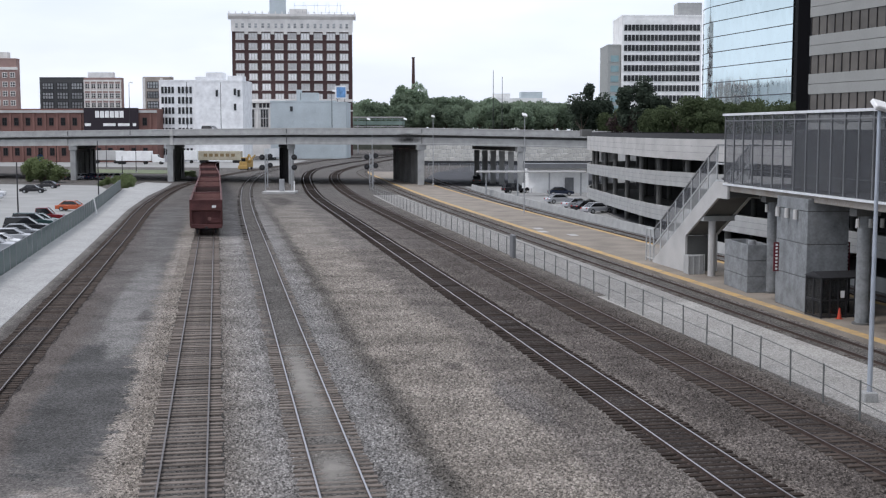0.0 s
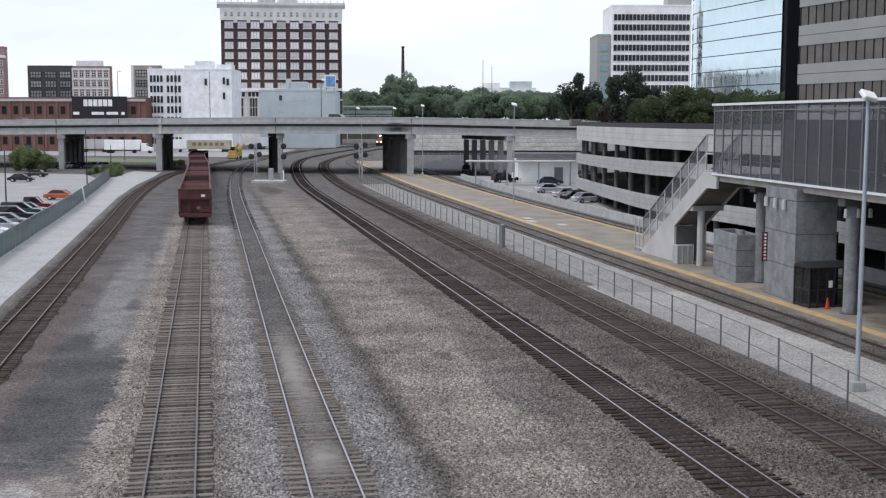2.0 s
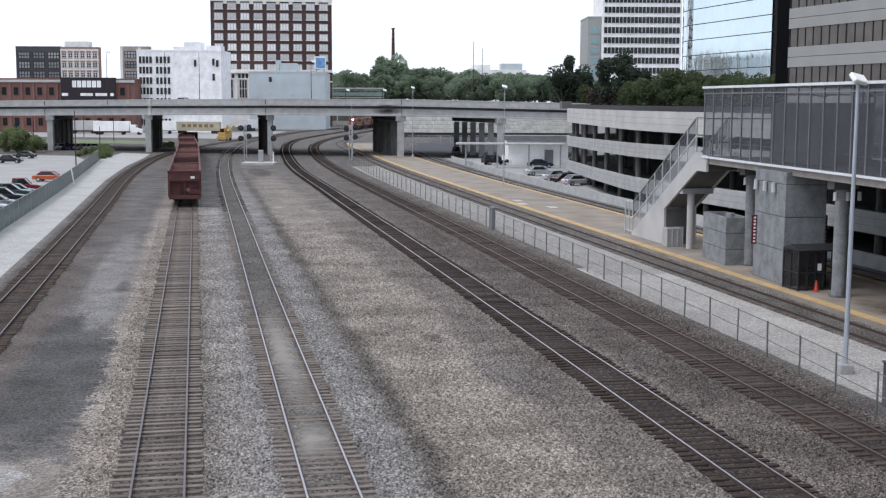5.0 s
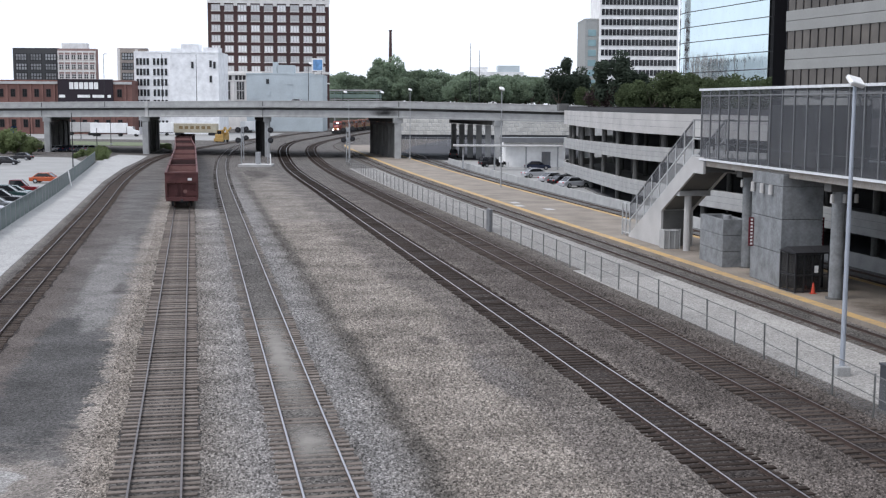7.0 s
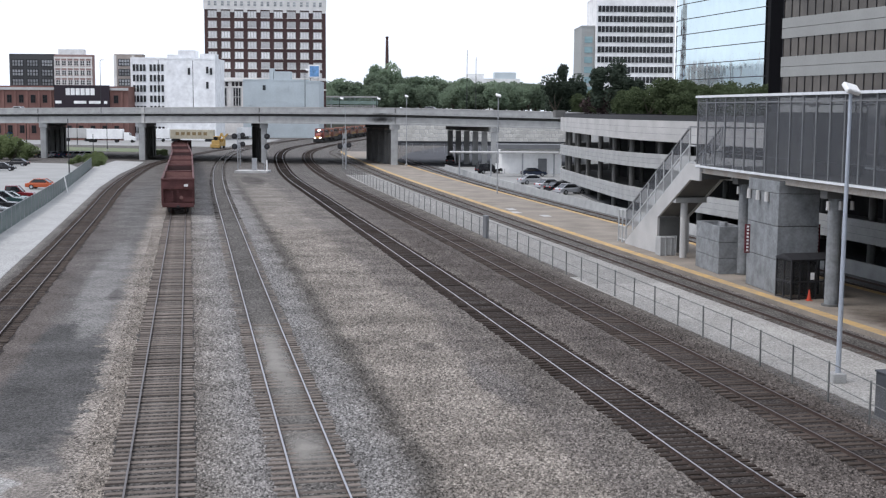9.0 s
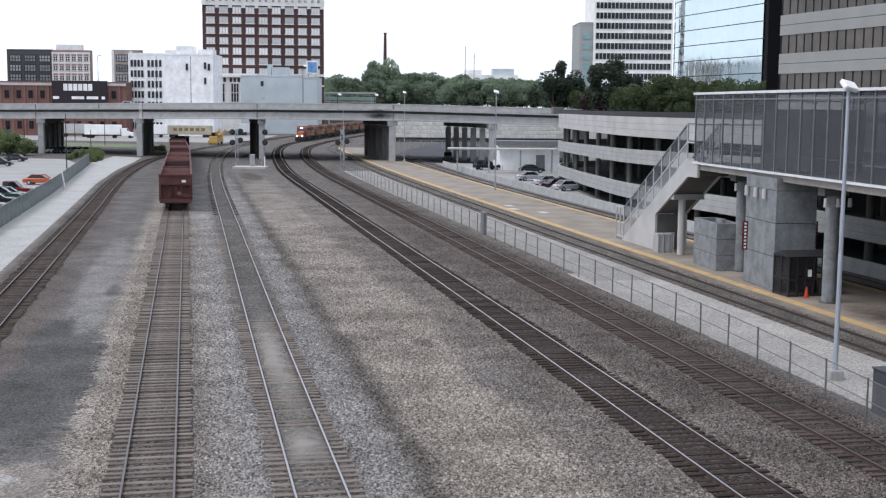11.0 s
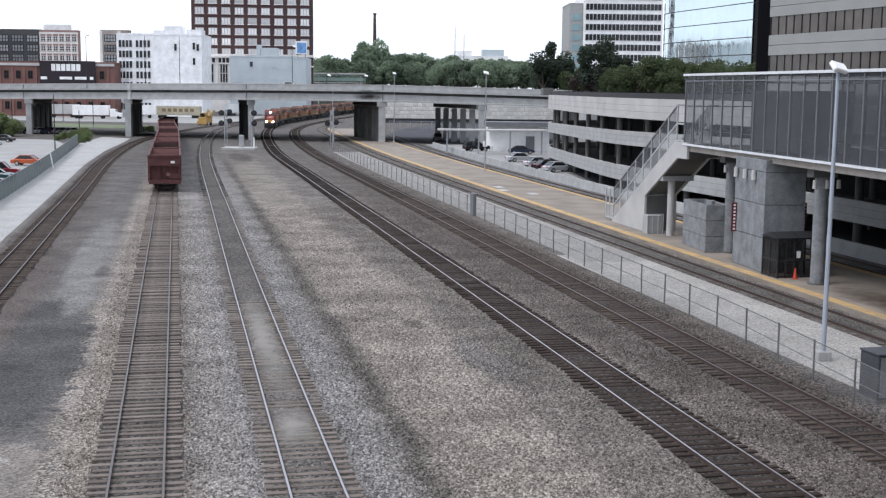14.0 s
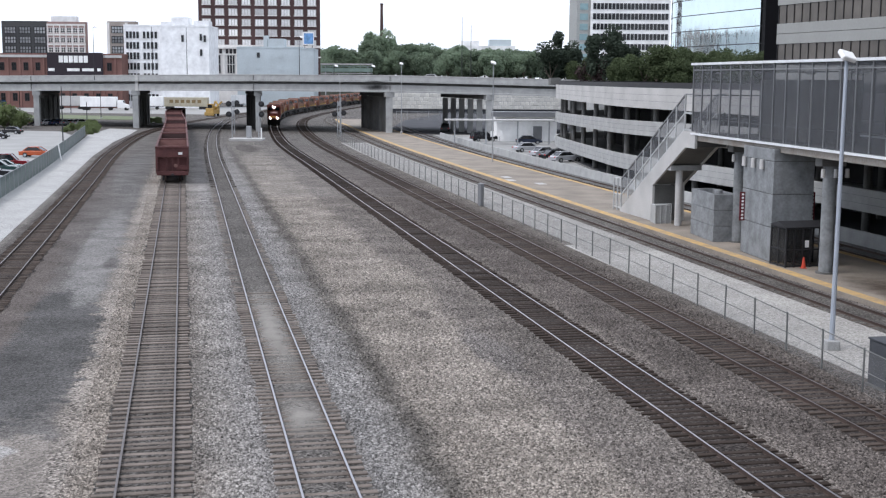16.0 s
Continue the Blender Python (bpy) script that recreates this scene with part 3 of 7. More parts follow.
sv[:, 5, 0], sv[:, 5, 1], sv[:, 5, 2] = st_x + rk.uniform(-0.3, 0.3, COUNT) * st_q, st_y + rk.uniform(-0.3, 0.3, COUNT) * st_q, st_q * rk.uniform(0.7, 1.3, COUNT)
tri = np.array([[j, (j + 1) % 5, 5] for j in range(5)])
sf = (np.arange(COUNT)[:, None, None] * 6 + tri[None]).reshape(-1, 3).tolist()
sv = sv.reshape(-1, 3).tolist()
me = bpy.data.meshes.new("loose_stones")
me.from_pydata(sv, [], sf)
M_ROCK = ground_mat("loose_ballast_stone", True)
me.materials.append(M_ROCK)
tagged(new("loose_stones", me), "loose grey and pale ballast stones", "stones", kind="stuff")

def sand_mat(name, low, high, across=1.15):
    """Fine dust, or a stain with shade in it, that thins out towards a ragged rim."""
    m = bpy.data.materials.new(name)
    m.use_nodes = True
    n, l = m.node_tree.nodes, m.node_tree.links
    b = n["Principled BSDF"]
    b.inputs["Roughness"].default_value, b.inputs["Specular IOR Level"].default_value = 1.0, 0.1
    co, noi, fine = n.new("ShaderNodeTexCoord"), n.new("ShaderNodeTexNoise"), n.new("ShaderNodeTexNoise")
    noi.inputs["Scale"].default_value, noi.inputs["Detail"].default_value = 1.1, 8
    fine.inputs["Scale"].default_value, fine.inputs["Detail"].default_value = 12, 4
    l.new(co.outputs["Object"], noi.inputs["Vector"])
    l.new(co.outputs["Object"], fine.inputs["Vector"])
    mv = n.new("ShaderNodeVectorMath")
    mv.operation = "SUBTRACT"
    mv.inputs[1].default_value = (0.5, 0.5, 0.5)
    l.new(co.outputs["Generated"], mv.inputs[0])
    flat = n.new("ShaderNodeVectorMath")
    flat.operation = "MULTIPLY"
    flat.inputs[1].default_value = (across, 2, 0)
    l.new(mv.outputs[0], flat.inputs[0])
    ln = n.new("ShaderNodeVectorMath")
    ln.operation = "LENGTH"
    l.new(flat.outputs[0], ln.inputs[0])
    add = n.new("ShaderNodeMath")
    add.operation = "MULTIPLY_ADD"
    add.inputs[1].default_value = 0.9
    l.new(noi.outputs[0], add.inputs[0])
    l.new(ln.outputs["Value"], add.inputs[2])
    rng = n.new("ShaderNodeMapRange")
    rng.inputs[1].default_value, rng.inputs[2].default_value, rng.inputs[3].default_value, rng.inputs[4].default_value = 0.55, 1.4, 0.78, 0.0
    l.new(add.outputs[0], rng.inputs[0])
    l.new(rng.outputs[0], b.inputs["Alpha"])
    mix = n.new("ShaderNodeMix")
    mix.data_type = "RGBA"
    mix.inputs[6].default_value, mix.inputs[7].default_value = (*low, 1), (*high, 1)
    l.new(fine.outputs[0], mix.inputs[0])
    l.new(mix.outputs[2], b.inputs["Base Color"])
    return m


M_SAND = sand_mat("pale_track_sand", (0.21, 0.195, 0.175), (0.36, 0.345, 0.32))
for u, y, w, h, rise in ((3.75, 39.6, 0.7, 2.7, 0.06), (3.74, 54.5, 0.64, 14.5, 0.045)):
    bm = bmesh.new()
    grid = [[bm.verts.new((w * a, h * (b / 4 - 1), 0.03 + rise * (1 - a * a))) for a in (-1, -0.5, 0, 0.5, 1)] for b in range(9)]
    for b in range(8):
        for a in range(4):
            bm.faces.new((grid[b][a], grid[b][a + 1], grid[b + 1][a + 1], grid[b + 1][a]))
    ob = part("sand_patch", bm, M_SAND, smooth=True)
    ob.matrix_basis = Matrix.Translation(P(u, y)) @ pose(0, 0, 0, 0, 0, ALONG)
    tagged(ob, "pale patch of fine sand between the rails", "sand", "sand patches", "structure")

# platform
LF = LINES["f"]
t = thing("platform", Matrix.Identity(4), "low tan concrete station platform with yellow edge stripes", "platform")
PL = [q for q in LF if 14 <= q[0].y <= 333]


def platform_part(name, s0, s1, z0, z1, material, label=""):
    bm = bmesh.new()
    sweep(bm, PL[::6], [(s0, z0), (s0, z1), (s1, z1), (s1, z0)])
    return part(name, bm, material, t, label)


platform_part("slab", 1.75, 9.9, 0.0, 0.26, M_PLATFORM)
platform_part("edge_stripe", 1.78, 2.5, 0.26, 0.266, M_YELLOW, "worn yellow edge stripe")
platform_part("edge_stripe", 9.3, 9.87, 0.26, 0.266, M_YELLOW, "worn yellow edge stripe")
platform_part("kerb", 1.70, 1.747, 0.0, 0.255, M_PLATFORM)

for s0, y in ((3.0, 133), (3.6, 137), (5.0, 128)):
    q, d = min(LF, key=lambda e: abs(e[0].y - y))
    bm = bmesh.new()
    box(bm, (0, 0, 0.264), (0.9, 2.0, 0.008), Matrix.Translation(q + Vector((d.y, -d.x, 0)) * s0) @ pose(0, 0, 0, 0, 0, ALONG))
    part("boarding_mark", bm, M_CONCLIGHT, t, "pale painted boarding mark")

# damp stains that also paint in the gallery's shade on the platform
M_STAINSHADE = sand_mat("brown_damp_stain_and_shade", (0.06, 0.045, 0.036), (0.11, 0.085, 0.068), 1.7)
for u, y, w, h in ((37.6, 62.5, 2.0, 6.5), (36.9, 76.5, 1.2, 4.0), (37.8, 50.0, 2.2, 6.0)):
    bm = bmesh.new()
    bm.faces.new([bm.verts.new((a * w, b * h, 0)) for a, b in ((-1, -1), (1, -1), (1, 1), (-1, 1))])
    ob = part("damp_stain_and_shade", bm, M_STAINSHADE, t, "dark brown damp stain with the gallery's shade painted in")
    ob.matrix_basis = Matrix.Translation(P(u, y, 0.27)) @ pose(0, 0, 0, 0, 0, ALONG)

# concrete barrier behind the rear track
t = thing("concrete_barrier", Matrix.Identity(4), "low pale concrete barrier wall behind the rear track", "barrier")
bm = bmesh.new()
sweep(bm, [q for q in LINES["g"] if 50 <= q[0].y <= 235][::6], [(2.0, 0.0), (2.1, 1.0), (2.35, 1.0), (2.45, 0.0)])
part("wall", bm, M_CONC, t)


# ---- fences ----
def fence(name, foot, height, spacing, wire, label, rail_r=0.03, mid=False, steel=None):
    line = smooth_path([(p.x, p.y) for p in foot], spacing)
    o = line[0][0]
    t = thing(name, Matrix.Translation(o), label, "fence")
    for i, (p, d) in enumerate(line):
        bm = bmesh.new()
        tube(bm, p - o, p - o + Vector((random.uniform(-0.03, 0.03), 0, height + 0.06)), 0.04)
        part("post", bm, steel or M_STEEL, t)
        if i + 1 < len(line):
            q = line[i + 1][0]
            bm = bmesh.new()
            tube(bm, p - o + Vector((0, 0, height)), q - o + Vector((0, 0, height)), rail_r, seg=6)
            part("top_rail", bm, steel or M_STEEL, t)
            if mid:
                bm = bmesh.new()
                tube(bm, p - o + Vector((0, 0, height * 0.5)), q - o + Vector((0, 0, height * 0.5)), 0.02, seg=6)
                part("middle_rail", bm, steel or M_STEEL, t)
            bm = bmesh.new()
            vs = [bm.verts.new(v - o) for v in (p, q, q + Vector((0, 0, height)), p + Vector((0, 0, height)))]
            bm.faces.new(vs)
            part("mesh_panel", bm, wire, t)
    return t


M_POST = mat("dull_fence_steel", (0.16, 0.165, 0.16), 0.6, 0.4, vary=0.3, scale=2)
fence("chain_link_fence", [P(24.24, 39.57), P(24.5, 43.0), P(25.4, 55), P(25.8, 70), P(26.1, 90), P(26.4, 110), P(26.6, 150), P(26.9, 185), P(28.3, 228)], 1.6, 3.45, M_WIRE,
      "grey chain-link fence between main track and pale gravel", 0.022, True, M_POST)
fence("green_fence", [P(-16.9, 40), P(-17.1, 95), P(-17.1, 156), P(-18.8, 237)], 1.9, 3.0, M_GREENWIRE, "green slatted chain-link fence beside the car park")


# ---- overpass ----
DECK = [(-230, 330), (-150, 301), (-85, 279), (-61, 271), (-31, 257), (-4, 249), (16, 245), (36, 241), (80, 236)]
DECK_Z = [(-230, 9.4), (-150, 10.2), (-132, 10.7), (-61, 11.5), (-31, 11.75), (-4, 11.75), (16, 11.4), (36, 11.0)]


def deck_z(x):
    return float(np.interp(x, [a for a, _ in DECK_Z], [b for _, b in DECK_Z]))


DECK_LINE = [(p + Vector((0, 0, deck_z(p.x))), d) for p, d in smooth_path(DECK, 3.0)]
over = thing("overpass", pose(-4, 249, 0), "long grey concrete road overpass on wall piers above the tracks", "overpass")
OV = Matrix.Translation((4, -249, 0))


def deck_part(name, profile, material, label=""):
    bm = bmesh.new()
    sweep(bm, DECK_LINE, profile)
    bmesh.ops.transform(bm, matrix=OV, verts=bm.verts)
    return part(name, bm, material, over, label)


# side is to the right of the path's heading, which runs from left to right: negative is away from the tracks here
# soffit, recess and inner girders: the shade below is in their darker colour
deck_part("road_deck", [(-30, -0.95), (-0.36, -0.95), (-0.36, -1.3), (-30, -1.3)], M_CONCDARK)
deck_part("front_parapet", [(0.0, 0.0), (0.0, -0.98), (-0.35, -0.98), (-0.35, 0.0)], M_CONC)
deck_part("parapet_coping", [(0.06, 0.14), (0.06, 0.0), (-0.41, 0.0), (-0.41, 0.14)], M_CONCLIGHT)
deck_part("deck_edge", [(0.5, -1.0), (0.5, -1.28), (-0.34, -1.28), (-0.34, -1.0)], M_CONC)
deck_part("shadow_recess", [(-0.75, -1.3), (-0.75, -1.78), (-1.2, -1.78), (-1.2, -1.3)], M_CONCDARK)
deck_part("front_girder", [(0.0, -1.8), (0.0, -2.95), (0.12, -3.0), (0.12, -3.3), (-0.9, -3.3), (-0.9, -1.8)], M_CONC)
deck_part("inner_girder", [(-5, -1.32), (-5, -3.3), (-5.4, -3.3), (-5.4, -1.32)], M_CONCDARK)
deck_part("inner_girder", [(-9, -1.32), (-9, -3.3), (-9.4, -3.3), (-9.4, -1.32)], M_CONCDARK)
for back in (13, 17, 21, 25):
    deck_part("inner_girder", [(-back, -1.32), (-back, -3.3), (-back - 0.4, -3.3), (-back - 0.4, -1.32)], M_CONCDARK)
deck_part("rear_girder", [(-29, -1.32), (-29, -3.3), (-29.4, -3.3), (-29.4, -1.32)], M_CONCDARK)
deck_part("rear_parapet", [(-29.6, 0.0), (-29.6, -0.93), (-29.95, -0.93), (-29.95, 0.0)], M_CONC)


# soot and the shade under the deck together in one dark colour
M_SOOTSHADE = mat("soot_and_shade_concrete", (0.045, 0.043, 0.042), 0.95, vary=0.5, scale=0.4, fine=6)
M_SOOT = sand_mat("soot_stain", (0.015, 0.015, 0.015), (0.03, 0.03, 0.03), 2.0)
for x, w, h, z in ((-8.6, 3.6, 0.9, -2.3), (-8.4, 2.6, 0.16, -1.14)):
    p, d = min(DECK_LINE, key=lambda q: abs(q[0].x - x))
    out = Vector((d.y, -d.x, 0)) * (0.52 if z == -1.14 else 0.02)
    bm = bmesh.new()
    bm.faces.new([bm.verts.new((a * w, b * h, 0)) for a, b in ((-1, -1), (1, -1), (1, 1), (-1, 1))])
    ob = part("soot_stain", bm, M_SOOT, over, "black soot stain above a track")
    ob.matrix_basis = OV @ Matrix.Translation(p + out + Vector((0, 0, z))) @ pose(0, 0, 0, 0, 0, math.degrees(math.atan2(d.y, d.x))) @ pose(0, 0, 0, 90, 0, 0)


for x in (-114, -84.6, -60.6, -32.2, -4.5, 15.6):
    p, d = min(DECK_LINE, key=lambda q: abs(q[0].x - x))
    turn = math.degrees(math.atan2(d.y, d.x))
    wide = x == -60.6
    bm = bmesh.new()
    box(bm, (0, -0.02 if wide else 0.0, -1.6), (0.75 if wide else 0.09, 0.34 if wide else 0.3, 3.5 if wide else 3.1))
    ob = part("pilaster" if wide else "expansion_joint", bm, M_CONCLIGHT if wide else M_CONCDARK, over)
    ob.matrix_basis = OV @ Matrix.Translation(p) @ pose(0, 0, 0, 0, 0, turn)


def pier(x, y, dx, dy, columns, width=1.0, sooty=""):
    """A wall pier from its front (x, y) back by (dx, dy), with columns and a cap. sooty: how far soot and deck shade
    darken the rear parts.
    """
    top = deck_z(x) - 3.32
    f, b = Vector((x + 4, y - 249, 0)), Vector((x + dx + 4, y + dy - 249, 0))
    way = (b - f).normalized()
    # only the front stays pale; shade is painted into the rear parts
    rear = M_SOOTSHADE if sooty in ("all", "top") else M_CONCDARK
    wall = M_SOOTSHADE if sooty == "all" else M_CONC if sooty == "clean" else M_CONCDARK
    shaft = M_SOOTSHADE if sooty == "all" else M_CONC if sooty == "clean" else M_CONCDARK
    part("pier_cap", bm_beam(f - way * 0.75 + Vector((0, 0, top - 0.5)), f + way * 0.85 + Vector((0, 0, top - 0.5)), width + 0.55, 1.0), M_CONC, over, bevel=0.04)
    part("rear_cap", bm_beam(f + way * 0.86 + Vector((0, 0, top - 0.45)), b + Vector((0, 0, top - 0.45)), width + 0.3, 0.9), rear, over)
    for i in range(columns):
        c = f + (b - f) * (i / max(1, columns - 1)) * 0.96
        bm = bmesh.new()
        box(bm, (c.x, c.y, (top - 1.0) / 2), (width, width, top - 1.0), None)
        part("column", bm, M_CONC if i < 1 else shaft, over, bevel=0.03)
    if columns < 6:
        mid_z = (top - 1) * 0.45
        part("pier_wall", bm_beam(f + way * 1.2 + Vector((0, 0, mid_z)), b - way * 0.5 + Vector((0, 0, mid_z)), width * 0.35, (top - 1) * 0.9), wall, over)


def bm_beam(a, b, w, h):
    bm = bmesh.new()
    beam(bm, a, b, w, h)
    return bm


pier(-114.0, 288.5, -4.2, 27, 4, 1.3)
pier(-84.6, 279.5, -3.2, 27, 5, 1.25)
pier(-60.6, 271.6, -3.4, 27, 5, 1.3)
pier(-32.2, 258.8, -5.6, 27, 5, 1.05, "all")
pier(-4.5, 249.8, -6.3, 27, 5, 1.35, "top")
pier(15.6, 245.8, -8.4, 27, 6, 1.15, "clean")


# ---- parking garage ----
GAR = [P(48.2, 30), P(48.2, 70), P(48.0, 110), P(47.9, 132), (22.7, 150), (22.4, 175), (22.9, 194), (25.2, 204), (29.5, 210), (36, 213), (60, 216)]
GAR = smooth_path([(p[0], p[1]) for p in GAR], 2.0)


def garage():
    t = thing("parking_garage", pose(24, 150, 0), "grey concrete multi-storey parking garage with a rounded end", "parking garage")
    inv = Matrix.Translation((-24, -150, 0))

    def band(name, z_far, z_near, h, material, s0=0.0, s1=-0.35):
        bm = bmesh.new()
        ln = []
        for p, d in GAR:
            f = min(1, max(0, (200 - p.y) / 100))
            ln.append((p + Vector((0, 0, z_far + (z_near - z_far) * f)), d))
        sweep(bm, ln, [(s0, h), (s1, h), (s1, 0), (s0, 0)])
        bmesh.ops.transform(bm, matrix=inv, verts=bm.verts)
        return part(name, bm, material, t)

    # heading runs away from the viewpoint: positive side is into the building
    band("parapet", 8.35, 8.35, 2.1, M_CONCLIGHT, 0.0, 0.35)
    band("parapet", 4.6, 5.85, 1.5, M_CONC, 0.0, 0.35)
    for zf, zn in ((9.1, 9.1), (9.75, 9.75), (5.1, 6.35), (5.6, 6.85), (1.3, 2.6), (1.85, 3.15)):
        band("board_line", zf, zn, 0.03, M_TOWERCONC, -0.006, 0.02)
    band("parapet", 0.75, 2.05, 1.6, M_CONC, 0.0, 0.35)
    # base, slabs, columns and back wall: the dark inside is put into their colours
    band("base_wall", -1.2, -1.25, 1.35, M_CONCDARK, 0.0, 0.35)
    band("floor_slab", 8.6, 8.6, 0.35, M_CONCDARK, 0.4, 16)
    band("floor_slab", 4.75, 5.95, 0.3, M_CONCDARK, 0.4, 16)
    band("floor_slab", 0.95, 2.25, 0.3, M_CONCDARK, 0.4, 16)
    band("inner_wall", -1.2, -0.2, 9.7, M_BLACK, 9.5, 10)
    band("ground_slab", 0.04, 0.04, 0.04, M_ASPHALT, 0.4, 9.5)
    bm = bmesh.new()
    box(bm, (-1.1, 46.0, 10.95), (1.6, 3.2, 1.1))
    part("corner_block", bm, M_CONCDARK, t, "dark block on the rounded corner", bevel=0.04)
    band("roof_railing", 10.47, 10.47, 0.55, M_DARKSTEEL, 0.5, 0.56)
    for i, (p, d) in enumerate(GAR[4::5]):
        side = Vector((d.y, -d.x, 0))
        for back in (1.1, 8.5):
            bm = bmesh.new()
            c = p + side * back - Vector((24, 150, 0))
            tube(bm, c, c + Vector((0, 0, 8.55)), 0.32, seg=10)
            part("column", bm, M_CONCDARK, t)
    return t


garage()


# ---- station gallery, stair and lift tower ----
GZ, GTOP = 7.5, 12.4
STATION = pose(*P(36.6, 88), 0, 0, 7.4)
STAIR = pose(*P(36.6, 88), 0, 0, ALONG)
# local axes: x across the tracks to the right, y along the tracks away from the viewpoint


def gallery():
    t = thing("station_gallery", STATION, "raised walkway with dark perforated steel screens and a white roof edge", "walkway")
    # unseen far side pushed out so the gallery shades tower and garage
    w, y0 = 11.2, -52.0

    def bx(name, c, s, material, label="", bevel=0.0):
        bm = bmesh.new()
        box(bm, c, s)
        return part(name, bm, material, t, label, bevel)

    # slab colour is darkened for the shade on its underside
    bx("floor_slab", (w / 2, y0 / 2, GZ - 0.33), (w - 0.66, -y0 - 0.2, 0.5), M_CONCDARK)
    for x in (0.0, w):
        bx("edge_beam", (x, y0 / 2, GZ - 0.05), (0.25, -y0, 0.13), M_WHITESTEEL, "white painted edge beam")
        bx("lower_beam", (x + (0.22 if x == 0 else -0.22), y0 / 2, GZ - 0.32), (0.2, -y0, 0.42), M_RUSTCONC, "pale edge beam with rust stains")
        bx("roof_edge", (x, y0 / 2, GTOP + 0.02), (0.3, -y0 + 0.4, 0.16), M_WHITESTEEL, "white painted roof edge")
        bx("head_rail", (x, y0 / 2, GTOP - 0.42), (0.1, -y0, 0.08), M_GREYSTEEL)
        n = int(-y0 / 1.72)
        for i in range(n + 1):
            y = -i * 1.72 - 0.06
            bx("post", (x, y, (GZ + GTOP) / 2), (0.1, 0.1, GTOP - GZ - 0.1), M_GREYSTEEL)
            if i < n:
                bm = bmesh.new()
                vs = [bm.verts.new(v) for v in ((x, y - 0.05, GZ + 0.05), (x, y - 1.67, GZ + 0.05), (x, y - 1.67, GTOP - 0.1), (x, y - 0.05, GTOP - 0.1))]
                bm.faces.new(vs)
                part("screen_panel", bm, M_SCREEN, t)
        bx("handrail", (x + (0.25 if x == 0 else -0.25), y0 / 2 - 1, GZ + 1.05), (0.05, -y0 - 4, 0.05), M_GREYSTEEL)
    bx("roof", (w / 2, y0 / 2, GTOP + 0.06), (w - 0.32, -y0, 0.1), M_GREYSTEEL)
    for y in (-0.05,):
        for z in (GZ + 1.0, GTOP - 0.42, GTOP - 2.2):
            bx("end_rail", (w / 2, y, z), (w - 0.3, 0.08, 0.08), M_GREYSTEEL)
    for i in range(6):
        for dx in (1.2, 8.0):
            bx("ceiling_lamp", (dx, -2 - i * 7, GTOP - 0.6), (0.18, 1.1, 0.12), M_CONCLIGHT, "pale tube lamp housing")
    # inner walls around the lift head, enlarged and darkened for the dim inside
    bx("lift_head", (3.6, -11.0, GZ + 1.95), (3.4, 7.4, 3.8), M_CONCDARK, "lift head wall, darkened for the dim gallery inside")
    return t


M_WHITESTEEL = mat("white_painted_steel", (0.66, 0.68, 0.70), 0.55, vary=0.15, scale=1.2, fine=10)
M_GREYSTEEL = mat("grey_painted_steel", (0.16, 0.165, 0.172), 0.55, vary=0.2, scale=1.2, fine=10)
M_RUSTCONC = mat("rust_stained_concrete", (0.36, 0.35, 0.33), 0.9, vary=0.3, scale=0.5, fine=7, tint=(0.24, 0.2, 0.165))
M_RAILING = mat("weathered_pale_steel", (0.47, 0.48, 0.48), 0.6, 0.2, vary=0.25, scale=1.5, fine=10)
M_PALEMESH = veil("pale_steel_mesh", (0.42, 0.43, 0.43), 0.5)
M_RED = mat("maroon_sign", (0.12, 0.012, 0.02), 0.6)
M_CONE = mat("orange_plastic", (0.5, 0.06, 0.03), 0.6, vary=0.1)
M_SMOKED = mat("smoked_shelter_glass", (0.035, 0.035, 0.035), 0.15, alpha=0.4, bump=0)
gallery()


